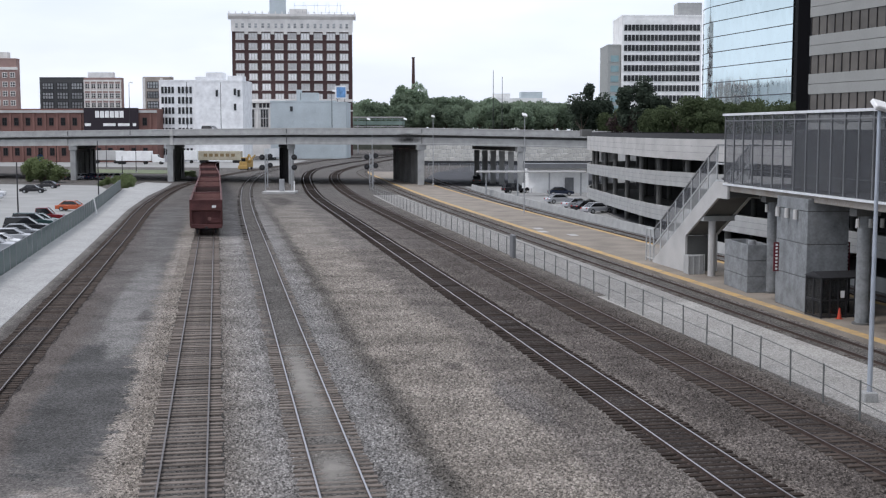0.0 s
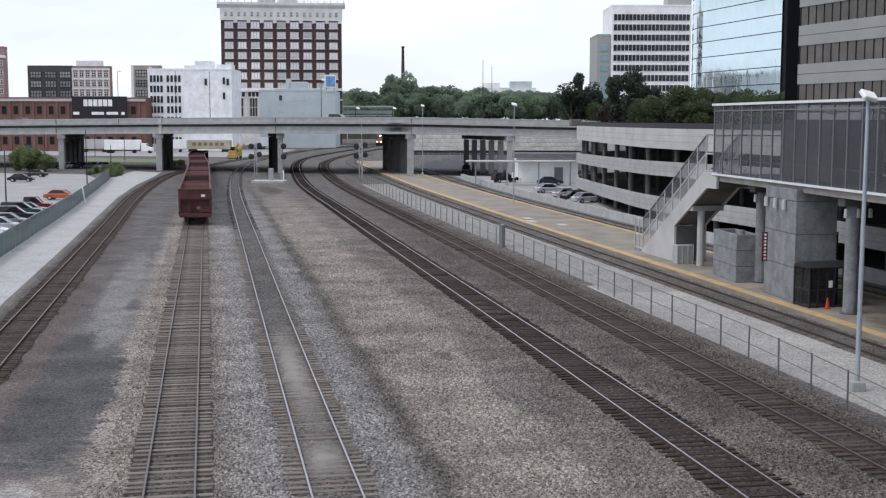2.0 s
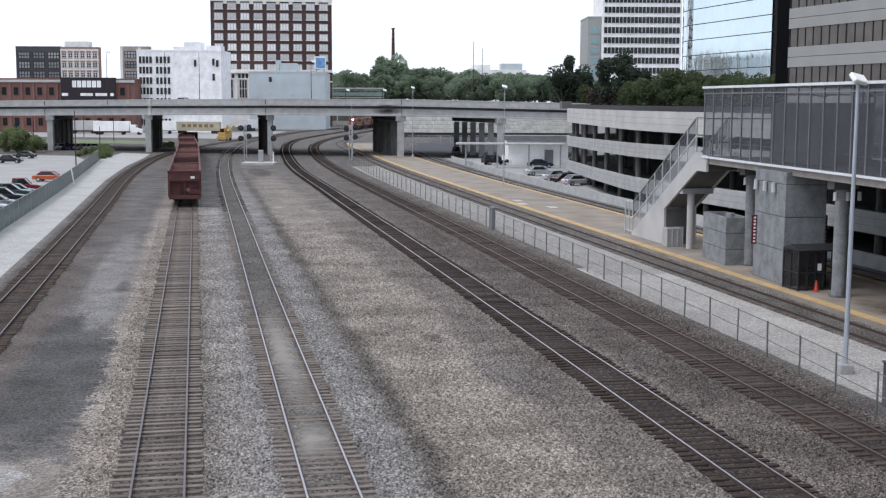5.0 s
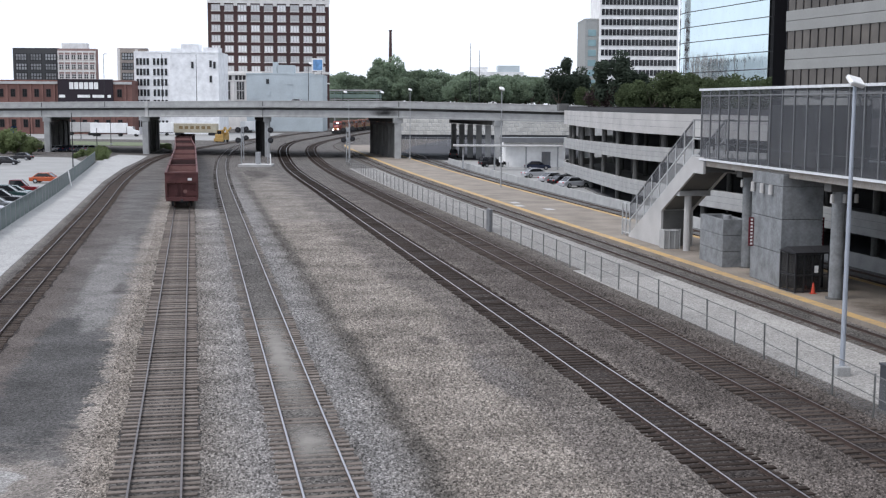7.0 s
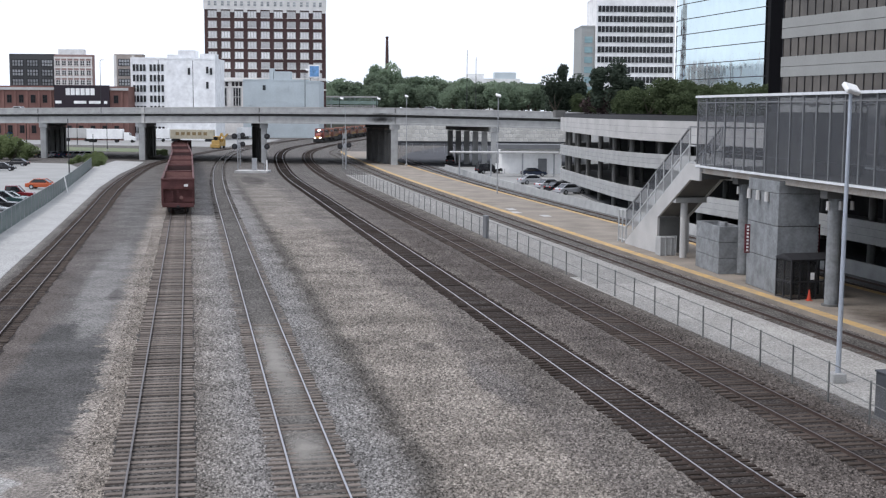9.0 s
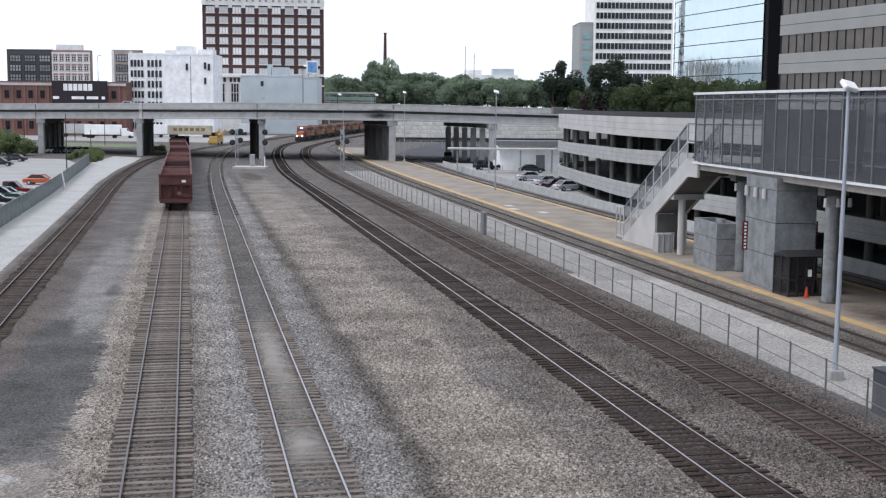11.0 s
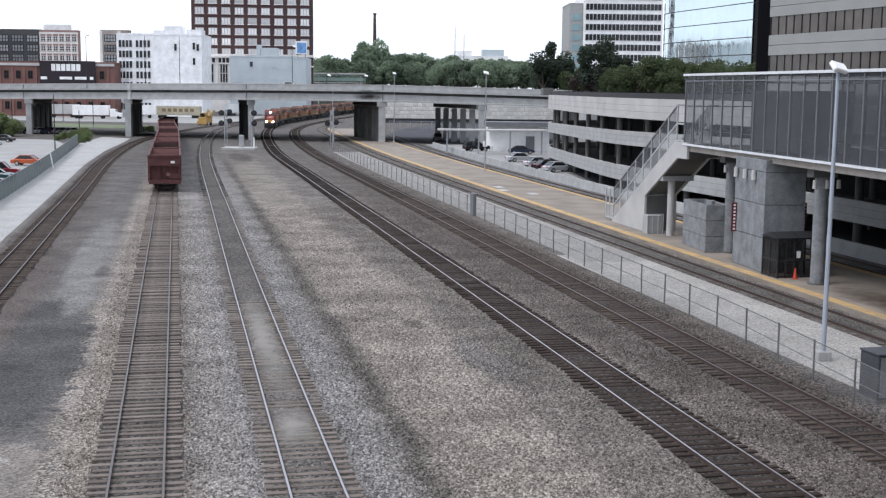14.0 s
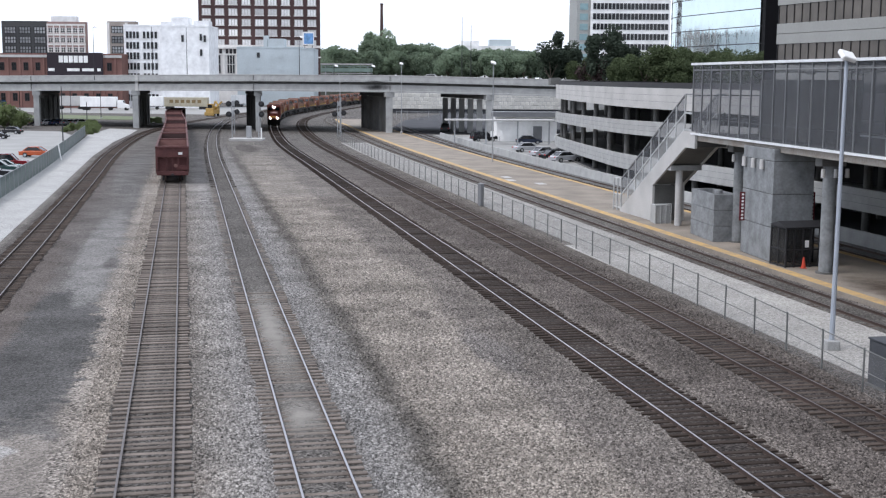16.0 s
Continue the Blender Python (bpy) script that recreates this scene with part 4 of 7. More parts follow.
def stair():
    t = thing("station_stair", STAIR, "pale concrete stair with tall steel mesh railings leading to the platform", "stair")
    w, run, rise = 2.5, 12.9, GZ - 0.26
    steps = 40

    def at(f):
        return f * run + 1.3, GZ - f * rise

    def bar(name, a, b, wide, deep, material, label=""):
        bm = bmesh.new()
        beam(bm, a, b, wide, deep)
        part(name, bm, material, t, label)

    def panel(points, material):
        bm = bmesh.new()
        bm.faces.new([bm.verts.new(p) for p in points])
        part("mesh_panel", bm, material, t)

    bm = bmesh.new()
    box(bm, (w / 2, 0.2, GZ - 0.25), (w, 2.2, 0.5))
    part("top_landing", bm, M_CONC, t)
    (y1, z1), (y2, z2) = at(0), at(1)
    yw = 7.0
    fw = (yw - y1) / run
    for x in (0.0, w):
        bm = bmesh.new()
        prism(bm, [(-0.8, GZ + 0.1), (y1, GZ + 0.1), (y2, z2 + 0.15), (y2, 0.27), (yw, 0.27), (yw, at(fw)[1] - 1.2), (y1 - 0.4, GZ - 1.1), (-0.8, GZ - 1.1)], x - 0.09, x + 0.09)
        part("stringer", bm, M_CONCLIGHT, t, "pale concrete stringer and lower wall")
    # underside parts carry the shade below the stair as a darker colour
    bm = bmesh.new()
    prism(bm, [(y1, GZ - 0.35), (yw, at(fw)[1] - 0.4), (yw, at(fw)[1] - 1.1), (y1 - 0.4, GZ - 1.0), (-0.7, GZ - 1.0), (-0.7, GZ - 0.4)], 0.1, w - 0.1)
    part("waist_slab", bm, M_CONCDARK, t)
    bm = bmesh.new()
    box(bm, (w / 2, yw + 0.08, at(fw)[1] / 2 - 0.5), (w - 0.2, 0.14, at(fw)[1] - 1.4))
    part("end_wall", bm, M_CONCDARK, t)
    for i in range(steps):
        y, z = at((i + 0.5) / steps)
        bm = bmesh.new()
        box(bm, (w / 2, y, z - 0.06), (w - 0.2, run / steps + 0.02, rise / steps * 0.6))
        part("step", bm, M_CONC, t)
    bm = bmesh.new()
    tube(bm, (0.85, 4.0, 0.26), (0.85, 4.0, at(0.21)[1] - 1.4), 0.28, seg=14)
    part("support_post", bm, M_CONCLIGHT, t)
    bm = bmesh.new()
    box(bm, (w / 2, 4.0, at(0.21)[1] - 1.3), (w, 0.7, 0.4))
    part("support_beam", bm, M_CONC, t)
    # tall near and far railings: dark mesh above a pale lower screen
    for x in (0.0, w):
        high, mid, low = 2.75, 1.4, 0.12
        for h, material in ((high, M_GREYSTEEL), (mid, M_RAILING), (low + 0.06, M_RAILING)):
            bar("handrail", (x, y1, z1 + h), (x, y2, z2 + h), 0.09, 0.11, material)
            bar("handrail", (x, 0, z1 + h), (x, y1, z1 + h), 0.09, 0.11, material)
        for i in range(9):
            y, z = at(i / 8)
            bar("baluster", (x, y, z + low), (x, y, z + high), 0.1, 0.1, M_RAILING)
        panel([(x, y1, z1 + mid), (x, y2, z2 + mid), (x, y2, z2 + high), (x, y1, z1 + high)], M_SCREEN)
        panel([(x, y1, z1 + low), (x, y2, z2 + low), (x, y2, z2 + mid), (x, y1, z1 + mid)], M_PALEMESH)
        for dy in (0.9, 1.8):
            bar("foot_post", (x, y2 + dy, 0.27), (x, y2 + dy, z2 + high), 0.1, 0.1, M_RAILING)
        for h in (high, mid, 0.3):
            bar("foot_rail", (x, y2, z2 + h), (x, y2 + 1.8, z2 + h), 0.09, 0.09, M_RAILING)
        panel([(x, y2, 0.4), (x, y2 + 1.8, 0.4), (x, y2 + 1.8, z2 + mid), (x, y2, z2 + mid)], M_PALEMESH)
    for i, y in enumerate((9.0, 6.3, 3.6)):
        bm = bmesh.new()
        box(bm, (w - 0.1, y, at((y - y1) / run)[1] + 1.75), (0.2, 0.3, 0.5))
        part("wall_lamp", bm, M_WHITE, t, "small white wall lamp", bevel=0.03)
    return t


def stair_cabinet():
    t = thing("utility_cabinet", STAIR @ pose(-0.45, 5.3, 0.26), "grey steel cabinet in a low cage beside the stair", "cabinet")
    bm = bmesh.new()
    box(bm, (0.6, 0.55, 0.72), (1.2, 1.1, 1.44))
    part("body", bm, M_CONC, t, bevel=0.03)
    for x in (-0.04, 0.4, 0.84, 1.24):
        bm = bmesh.new()
        box(bm, (x, -0.05, 0.78), (0.06, 0.06, 1.56))
        part("cage_post", bm, M_RAILING, t)
    bm = bmesh.new()
    box(bm, (0.6, -0.05, 1.53), (1.24, 0.05, 0.05))
    part("cage_rail", bm, M_RAILING, t)


stair()
stair_cabinet()


def lift_tower():
    t = thing("lift_tower", pose(21.98, 73.21, 0.26, 0, 0, 6.0), "square grey concrete lift tower with horizontal joints", "lift tower")
    w, d = 2.62, 4.9
    z = 0.0
    for i, h in enumerate((2.12, 2.04, 2.0, 0.76)):
        bm = bmesh.new()
        box(bm, (w / 2, d / 2, z + h / 2), (w, d, h - 0.035))
        part("wall_panel", bm, M_TOWERCONC, t, bevel=0.02)
        bm = bmesh.new()
        box(bm, (w / 2, d / 2, z + h / 2), (w - 0.1, d - 0.1, h + 0.02))
        part("joint", bm, M_CONCDARK, t)
        z += h
    for y in (4.4, 2.9, 1.5):
        bm = bmesh.new()
        tube(bm, (-0.16, y, 5.6), (-0.16, y, 6.2), 0.15, 0.13, seg=10)
        part("downlight", bm, M_CONCLIGHT, t, "cylindrical white downlight")
    return t


lift_tower()


def concrete_block(m, w, d, h, label):
    t = thing("concrete_enclosure", m, label, "enclosure")
    for x, y, sx, sy in ((0, -d / 2, w, 0.2), (0, d / 2, w, 0.2), (-w / 2, 0, 0.2, d), (w / 2, 0, 0.2, d)):
        for i in range(3):
            bm = bmesh.new()
            box(bm, (x, y, (i + 0.5) * h / 3), (sx + (0.19 if sy == 0.2 else 0), sy, h / 3 - 0.03))
            part("wall_panel", bm, M_TOWERCONC, t, bevel=0.015)
    bm = bmesh.new()
    box(bm, (0, 0, h - 0.5), (w - 0.2, d - 0.2, 0.1))
    part("roof", bm, M_CONCDARK, t)
    bm = bmesh.new()
    tube(bm, (0.2, -0.3, h - 0.45), (0.2, -0.3, h + 0.12), 0.28, seg=12)
    part("vent", bm, M_STEEL, t)
    return t


concrete_block(pose(20.73, 82.4, 0.26, 0, 0, 5.5) @ pose(0.85, 2.4, 0), 1.5, 4.6, 3.3, "square concrete utility enclosure with open top on the platform")


def round_column(m, h, r):
    t = thing("concrete_column", m, "round pale concrete column under the walkway", "column", "walkway columns")
    bm = bmesh.new()
    tube(bm, (0, 0, 0.1), (0, 0, h), r, seg=20)
    part("shaft", bm, M_TOWERCONC, t)
    bm = bmesh.new()
    tube(bm, (0, 0, 0), (0, 0, 0.1), r + 0.16, seg=20)
    part("base_plate", bm, M_CONCDARK, t)
    bm = bmesh.new()
    box(bm, (0, 0, h - 0.2), (1.5, 0.8, 0.45))
    part("head_beam", bm, M_CONCDARK, t)
    for dx, dy in ((-0.75, -0.55), (0.0, -0.62), (0.75, -0.55)):
        bm = bmesh.new()
        tube(bm, (dx, dy, h - 1.05), (dx, dy, h - 0.55), 0.13, 0.11, seg=10)
        part("downlight", bm, M_CONCLIGHT, t, "cylindrical white downlight")
    return t


for u, y in ((36.75, 69.0), (37.75, 82.6), (36.9, 55.0)):
    round_column(Matrix.Translation(P(u, y, 0.26)) @ pose(0, 0, 0, 0, 0, ALONG), GZ - 0.95 + 0.08, 0.4)
def sign_board(u, y, z):
    # fixed to the lift tower
    t = thing("station_sign", Matrix.Translation(P(u, y, z)) @ pose(0, 0, 0, 0, 0, ALONG), "narrow vertical maroon sign with a column of white marks", "sign", "vertical station signs")
    bm = bmesh.new()
    box(bm, (0, 0, 0), (0.36, 0.08, 1.85))
    part("board", bm, M_RED, t)
    for i in range(8):
        bm = bmesh.new()
        box(bm, (0, -0.045, 0.77 - i * 0.22), (0.15, 0.02, 0.12))
        part("mark", bm, M_WHITE, t)


sign_board(35.71, 77.6, 3.25)
sign_board(38.37, 74.0, 3.59)


def shelter():
    t = thing("platform_shelter", pose(22.27, 71.03, 0.26, 0, 0, 13.0), "dark framed glass waiting shelter with a peaked roof", "shelter")
    d, h = 1.75, 2.36
    xs = (0.0, 0.55, 1.1, 1.62, 2.2, 2.85)
    for x in xs:
        for y in (0.0, d):
            bm = bmesh.new()
            box(bm, (x, y, h / 2), (0.09, 0.09, h))
            part("post", bm, M_DARKSTEEL, t)
    for z in (0.08, 1.05, h):
        for y in (0.0, d):
            bm = bmesh.new()
            box(bm, (xs[-1] / 2, y, z), (xs[-1], 0.07, 0.09))
            part("rail", bm, M_DARKSTEEL, t)
        for x in (0.0, 1.62):
            bm = bmesh.new()
            box(bm, (x, d / 2, z), (0.07, d, 0.09))
            part("rail", bm, M_DARKSTEEL, t)
    for y in (0.0, d):
        for x0, x1 in zip(xs[:3], xs[1:4]):
            bm = bmesh.new()
            box(bm, ((x0 + x1) / 2, y, h / 2), (x1 - x0 - 0.1, 0.015, h - 0.2))
            part("pane", bm, M_SMOKED, t)
    for x in (0.0, 1.62):
        for y in (d * 0.26, d * 0.76):
            bm = bmesh.new()
            box(bm, (x, y, h / 2), (0.015, d / 2 - 0.12, h - 0.2))
            part("pane", bm, M_SMOKED, t)
    bm = bmesh.new()
    box(bm, (0, d / 2, h / 2), (0.09, 0.07, h))
    part("post", bm, M_DARKSTEEL, t)
    for x0, x1 in ((-0.1, 1.3), (1.32, 2.95)):
        bm = bmesh.new()
        prism(bm, [(-0.12, h + 0.05), (d / 2, h + 0.34), (d + 0.12, h + 0.05)], x0, x1)
        part("roof", bm, M_DARKSTEEL, t)
    bm = bmesh.new()
    box(bm, (1.36, -0.03, 1.4), (0.26, 0.01, 0.42))
    part("notice", bm, M_WHITE, t, "white paper notice")


shelter()
t = thing("traffic_cone", Matrix.Translation((23.3, 70.85, 0.26)), "orange plastic traffic cone on the platform", "cone")
bm = bmesh.new()
tube(bm, (0, 0, 0.04), (0, 0, 0.66), 0.14, 0.035, 14)
part("cone", bm, M_CONE, t)
bm = bmesh.new()
box(bm, (0, 0, 0.02), (0.34, 0.34, 0.04))
part("foot", bm, M_CONE, t)


# ---- lamp posts ----
def lamp_post(p, h, r, material, arm=0.0, label="tall grey steel lamp post", head=True, tilt=0.0, group="lamp posts"):
    t = thing("lamp_post", Matrix.Translation(p), label, "lamp post", group)
    bm = bmesh.new()
    tube(bm, (0, 0, 0.0), (tilt, 0, h), r, r * 0.65, 10)
    part("pole", bm, material, t)
    if r > 0.09:
        bm = bmesh.new()
        box(bm, (0, 0, 0.22), (r * 5, r * 5, 0.44))
        part("foundation", bm, M_CONC, t, bevel=0.04)
    if head:
        if arm:
            bm = bmesh.new()
            beam(bm, (tilt, 0, h - 0.1), (tilt + arm, 0, h + 0.15), 0.07, 0.07)
            part("arm", bm, material, t)
        bm = bmesh.new()
        box(bm, (0, 0, 0), (0.7, 0.55, 0.2), None)
        bmesh.ops.transform(bm, matrix=pose(tilt + arm, 0, h + 0.2, 38, 12, 20), verts=bm.verts)
        lamp = part("lamp_head", bm, M_WHITE, t, "pale tilted floodlight head", bevel=0.04)
        bm = bmesh.new()
        box(bm, (0, -0.02, -0.105), (0.6, 0.44, 0.02), None)
        bmesh.ops.transform(bm, matrix=pose(tilt + arm, 0, h + 0.2, 38, 12, 20), verts=bm.verts)
        part("lens", bm, M_STEEL, lamp)
    return t


M_BLUESTEEL = mat("pale_blue_grey_steel", (0.42, 0.46, 0.52), 0.5, 0.3, vary=0.15, scale=1)
lamp_post(P(27.05, 50.0, 0), 12.1, 0.115, M_BLUESTEEL, 0.02, "tall pale blue-grey lamp post on a concrete footing", tilt=0.02)
lamp_post(Vector((10.9, 163.4, 0.2)), 13.0, 0.09, M_STEEL)
lamp_post(Vector((-2.0, 247.0, 0.2)), 13.8, 0.1, M_STEEL)
lamp_post(Vector((-13.7, 236.0, 0.0)), 12.2, 0.085, M_STEEL, head=False, label="thin grey steel mast beside the signals")
for x, y, h, hd in ((-70.2, 273.5, 11.5, True), (-118, 292, 10, True), (-56.6, 270, 11.4, False), (-48.2, 265, 11.0, False), (-23.3, 256, 8.6, True), (-16.5, 262, 2.8, True), (-8.6, 262, 2.8, True), (10.2, 248, 13.0, False), (12.4, 256, 12.0, False)):
    t = lamp_post(Vector((x, y + 0.8, deck_z(x) - 0.95)), h, 0.08, M_DARKSTEEL, 0.5 if hd else 0, "thin dark street lamp post on the overpass", hd, group="overpass lamp posts")
for x, y, h in ((-56.6, 200, 9.6), (-52.8, 151, 7.4), (-82, 214, 6.0)):
    lamp_post(Vector((x, y, 0)), h, 0.1, M_DARKSTEEL, head=False, label="dark pole on a concrete foot in the car park", group="car park poles")


# ---- signals ----
def signal(p, h, heads, label, sides=(-1,)):
    t = thing("railway_signal", Matrix.Translation(p), label, "signal", "railway signals")
    bm = bmesh.new()
    tube(bm, (0, 0, 0), (0, 0, h), 0.1, seg=8)
    part("mast", bm, M_STEEL, t)
    for z in heads:
        for s in sides:
            bm = bmesh.new()
            tube(bm, (s * 0.55, -0.12, z), (s * 0.55, -0.04, z), 0.52, seg=20)
            part("target", bm, M_DARKSTEEL, t, "round black signal target")
            bm = bmesh.new()
            tube(bm, (s * 0.55, -0.5, z + 0.1), (s * 0.55, -0.12, z), 0.2, seg=12)
            part("hood", bm, M_DARKSTEEL, t)
        bm = bmesh.new()
        box(bm, (0, 0.15, z), (0.9, 0.3, 0.7))
        part("signal_case", bm, M_STEEL, t)
    for z in (1.2, 2.4, 3.6):
        bm = bmesh.new()
        box(bm, (0.3, 0.1, z), (0.5, 0.06, 0.06))
        part("ladder_rung", bm, M_STEEL, t)
    return t


sheet("signal_base", [(-32.6, 219), (-26.7, 219), (-26.7, 224), (-32.6, 224)], 0.35, M_CONCLIGHT, "pale concrete slab under the signals", "slab")
signal(Vector((-32.3, 221.5, 0.3)), 6.6, (6.2, 4.35), "two-headed railway signal on a steel mast beside the tracks")
signal(Vector((-35.4, 246, 0)), 6.6, (6.2, 4.4), "two-headed railway signal facing away beside the tracks", (1,))
signal(Vector((-27.6, 222, 0.3)), 6.9, (6.2, 4.35), "two-headed railway signal on a steel mast beside a pier", (1,))
signal(Vector((-14.3, 238, 0)), 6.9, (6.2, 4.3), "two-headed railway signal on a latticed steel mast")
signal(Vector((-14.1, 246, 0)), 7.4, (6.3, 4.3), "two-headed railway signal facing away on a steel mast", (1,))
t = thing("relay_cabinet", pose(-29.3, 221.5, 0.35), "grey steel relay cabinet beside the signals", "cabinet")
bm = bmesh.new()
box(bm, (0, 0, 1.1), (0.9, 0.7, 2.2))
part("body", bm, M_STEEL, t, bevel=0.03)
t = thing("marker_post", pose(-27.0, 221, 0.35), "short white marker post on the signal slab", "marker post")
bm = bmesh.new()
tube(bm, (0, 0, 0), (0, 0, 1.9), 0.12, 0.11, 10)
part("post", bm, M_WHITE, t)
t = thing("gate_panel", Matrix.Translation(P(26.35, 108.6, 0)) @ pose(0, 0, 0, 0, 0, ALONG), "dark grey solid panel at the chain-link fence", "panel")
bm = bmesh.new()
box(bm, (0, 0, 1.0), (0.3, 1.15, 2.0))
part("panel", bm, M_GREYSTEEL, t, bevel=0.02)

M_CABINET = mat("weathered_slate_steel", (0.06, 0.064, 0.072), 0.7, 0.1, vary=0.25, scale=1.5, fine=12)
t = thing("track_cabinet", Matrix.Translation(P(25.84, 43.6, 0)) @ pose(0, 0, 0, 0, 0, ALONG), "slate-grey steel trackside cabinet behind the chain-link fence", "cabinet")
bm = bmesh.new()
box(bm, (0, 0, 0.05), (1.2, 1.3, 0.1))
part("plinth", bm, M_CONCDARK, t, "concrete plinth")
bm = bmesh.new()
box(bm, (0, 0, 0.93), (1.1, 1.2, 1.66))
part("body", bm, M_CABINET, t, bevel=0.02)
bm = bmesh.new()
box(bm, (0, 0, 1.8), (1.18, 1.28, 0.08))
part("lid", bm, M_CABINET, t, bevel=0.02)
bm = bmesh.new()
box(bm, (0, -0.61, 0.95), (0.9, 0.03, 1.5))
part("door", bm, M_GREYSTEEL, t, bevel=0.01)


# ---- hopper wagons ----
def bogie(parent, y, gauge=1.51, r=0.46, wheelbase=1.75):
    bm = bmesh.new()
    for s in (-1, 1):
        prism_x = s * 0.98
        box(bm, (prism_x, y, 0.62), (0.16, wheelbase + 0.5, 0.26))
        box(bm, (prism_x, y, 0.5), (0.2, 0.7, 0.5))
    box(bm, (0, y, 0.7), (2.0, 0.4, 0.3))
    b = part("bogie", bm, M_DARKSTEEL, parent, "dark cast steel bogie")
    for dy in (-wheelbase / 2, wheelbase / 2):
        for s in (-1, 1):
            bm = bmesh.new()
            tube(bm, (s * gauge / 2 - 0.07, y + dy, 0.17 + r), (s * gauge / 2 + 0.07, y + dy, 0.17 + r), r, seg=18)
            part("wheel", bm, M_RAIL, b)


def hopper(inside, look_inside):
    t = thing("hopper_wagon", Matrix.Identity(4), "oxide-red open-top steel hopper wagon, " + look_inside, "rail wagon", "row of hopper wagons")
    L, W, H0, H1 = 15.6, 3.25, 1.15, 3.85
    bm = bmesh.new()
    for s in (-1, 1):
        box(bm, (s * W / 2, 0, (H0 + H1) / 2), (0.06, L, H1 - H0))
    part("side_wall", bm, M_HOPPER, t)
    for s in (-1, 1):
        bm = bmesh.new()
        box(bm, (s * (W / 2 + 0.02), 0, H1 + 0.03), (0.2, L, 0.16))
        part("top_chord", bm, M_HOPPER, t)
        bm = bmesh.new()
        box(bm, (s * (W / 2 - 0.1), 0, H0 - 0.05), (0.25, L + 0.6, 0.3))
        part("side_sill", bm, M_HOPPER, t)
        for i in range(11):
            bm = bmesh.new()
            box(bm, (s * (W / 2 + 0.06), -L / 2 + 0.4 + i * (L - 0.8) / 10, (H0 + H1) / 2), (0.1, 0.14, H1 - H0))
            part("side_rib", bm, M_HOPPER, t)
    for s in (-1, 1):
        # inner slope sheets, upper end sheet, end posts
        bm = bmesh.new()
        prism(bm, [(s * (L / 2 - 0.05), H1), (s * (L / 2 - 0.05), H1 - 0.95), (s * (L / 2 - 4.0), H0 + 0.15), (s * (L / 2 - 4.0), H0 + 0.3), (s * (L / 2 - 0.15), H1 - 0.85), (s * (L / 2 - 0.15), H1)], -W / 2 + 0.04, W / 2 - 0.04)
        part("slope_sheet", bm, inside, t, "rusty sloped end sheet")
        bm = bmesh.new()
        box(bm, (0, s * L / 2, H1 + 0.03), (W + 0.24, 0.2, 0.18))
        box(bm, (0, s * L / 2, H1 - 0.5), (W + 0.1, 0.06, 0.95))
        part("end_chord", bm, M_HOPPER, t)
        for x in (-W / 2 + 0.05, -0.62, 0.0, 0.62, W / 2 - 0.05):
            bm = bmesh.new()
            box(bm, (x, s * L / 2, (H0 + H1) / 2 - 0.4), (0.13 if abs(x) > 1 else 0.1, 0.12, H1 - H0 - 0.7))
            part("end_post", bm, M_HOPPER, t)
        bm = bmesh.new()
        box(bm, (0, s * (L / 2 - 0.45), 2.1), (W - 0.3, 0.06, 1.7))
        box(bm, (s * -0.95, s * (L / 2 - 0.02), 1.75), (1.1, 0.05, 0.5))
        part("end_plate", bm, M_HOPPER, t)
        bm = bmesh.new()
        box(bm, (0, s * (L / 2 + 0.1), H0 + 0.0), (W, 0.3, 0.42))
        part("end_sill", bm, M_HOPPER, t)
        for z in (1.55, 1.95, 2.35, 2.75, 3.15):
            bm = bmesh.new()
            box(bm, (-s * 1.3, s * (L / 2 + 0.09), z), (0.45, 0.03, 0.04))
            part("ladder_rung", bm, M_HOPPER, t)
        bm = bmesh.new()
        tube(bm, (-s * 0.35, s * (L / 2 + 0.2), 1.95), (-s * 0.35, s * (L / 2 + 0.26), 1.95), 0.2, seg=16)
        part("brake_wheel", bm, M_HOPPERIN, t, "rusty brake wheel")
        bm = bmesh.new()
        box(bm, (s * -0.85, s * (L / 2 + 0.04), H1 - 0.62), (0.42, 0.02, 0.26))
        part("reporting_mark", bm, M_WHITE, t, "faded white stencilled mark")
        bm = bmesh.new()
        box(bm, (0, s * (L / 2 + 0.35), 0.98), (0.25, 0.75, 0.28))
        part("coupler", bm, M_DARKSTEEL, t)
        bm = bmesh.new()
        tube(bm, (0.35, s * (L / 2 + 0.25), 0.95), (0.5, s * (L / 2 + 0.35), 0.45), 0.04, seg=6)
        part("air_hose", bm, M_TYRE, t)
        bogie(t, s * (L / 2 - 2.0))
    for i in range(2):
        bm = bmesh.new()
        beam(bm, (-W / 2, -L / 2 + (i + 1) * L / 3, H1 - 0.45), (W / 2, -L / 2 + (i + 1) * L / 3, H1 - 0.45), 0.16, 0.18)
        part("cross_brace", bm, M_HOPPERIN, t)
    for i in range(4):
        y = -4.2 + i * 2.8
        bm = bmesh.new()
        prism(bm, [(y - 1.35, H0 + 0.25), (y - 0.45, 0.55), (y + 0.45, 0.55), (y + 1.35, H0 + 0.25)], -1.25, 1.25)
        part("hopper_chute", bm, M_HOPPER, t)
    return t


first = hopper(M_HOPPERIN, "pale rust inside")
second = hopper(M_HOPPERDARK, "dark and dirty inside")
B_LINE = LINES["b"]
B_FIRST = min(range(len(B_LINE)), key=lambda i: abs(B_LINE[i][0].y - 137.4))


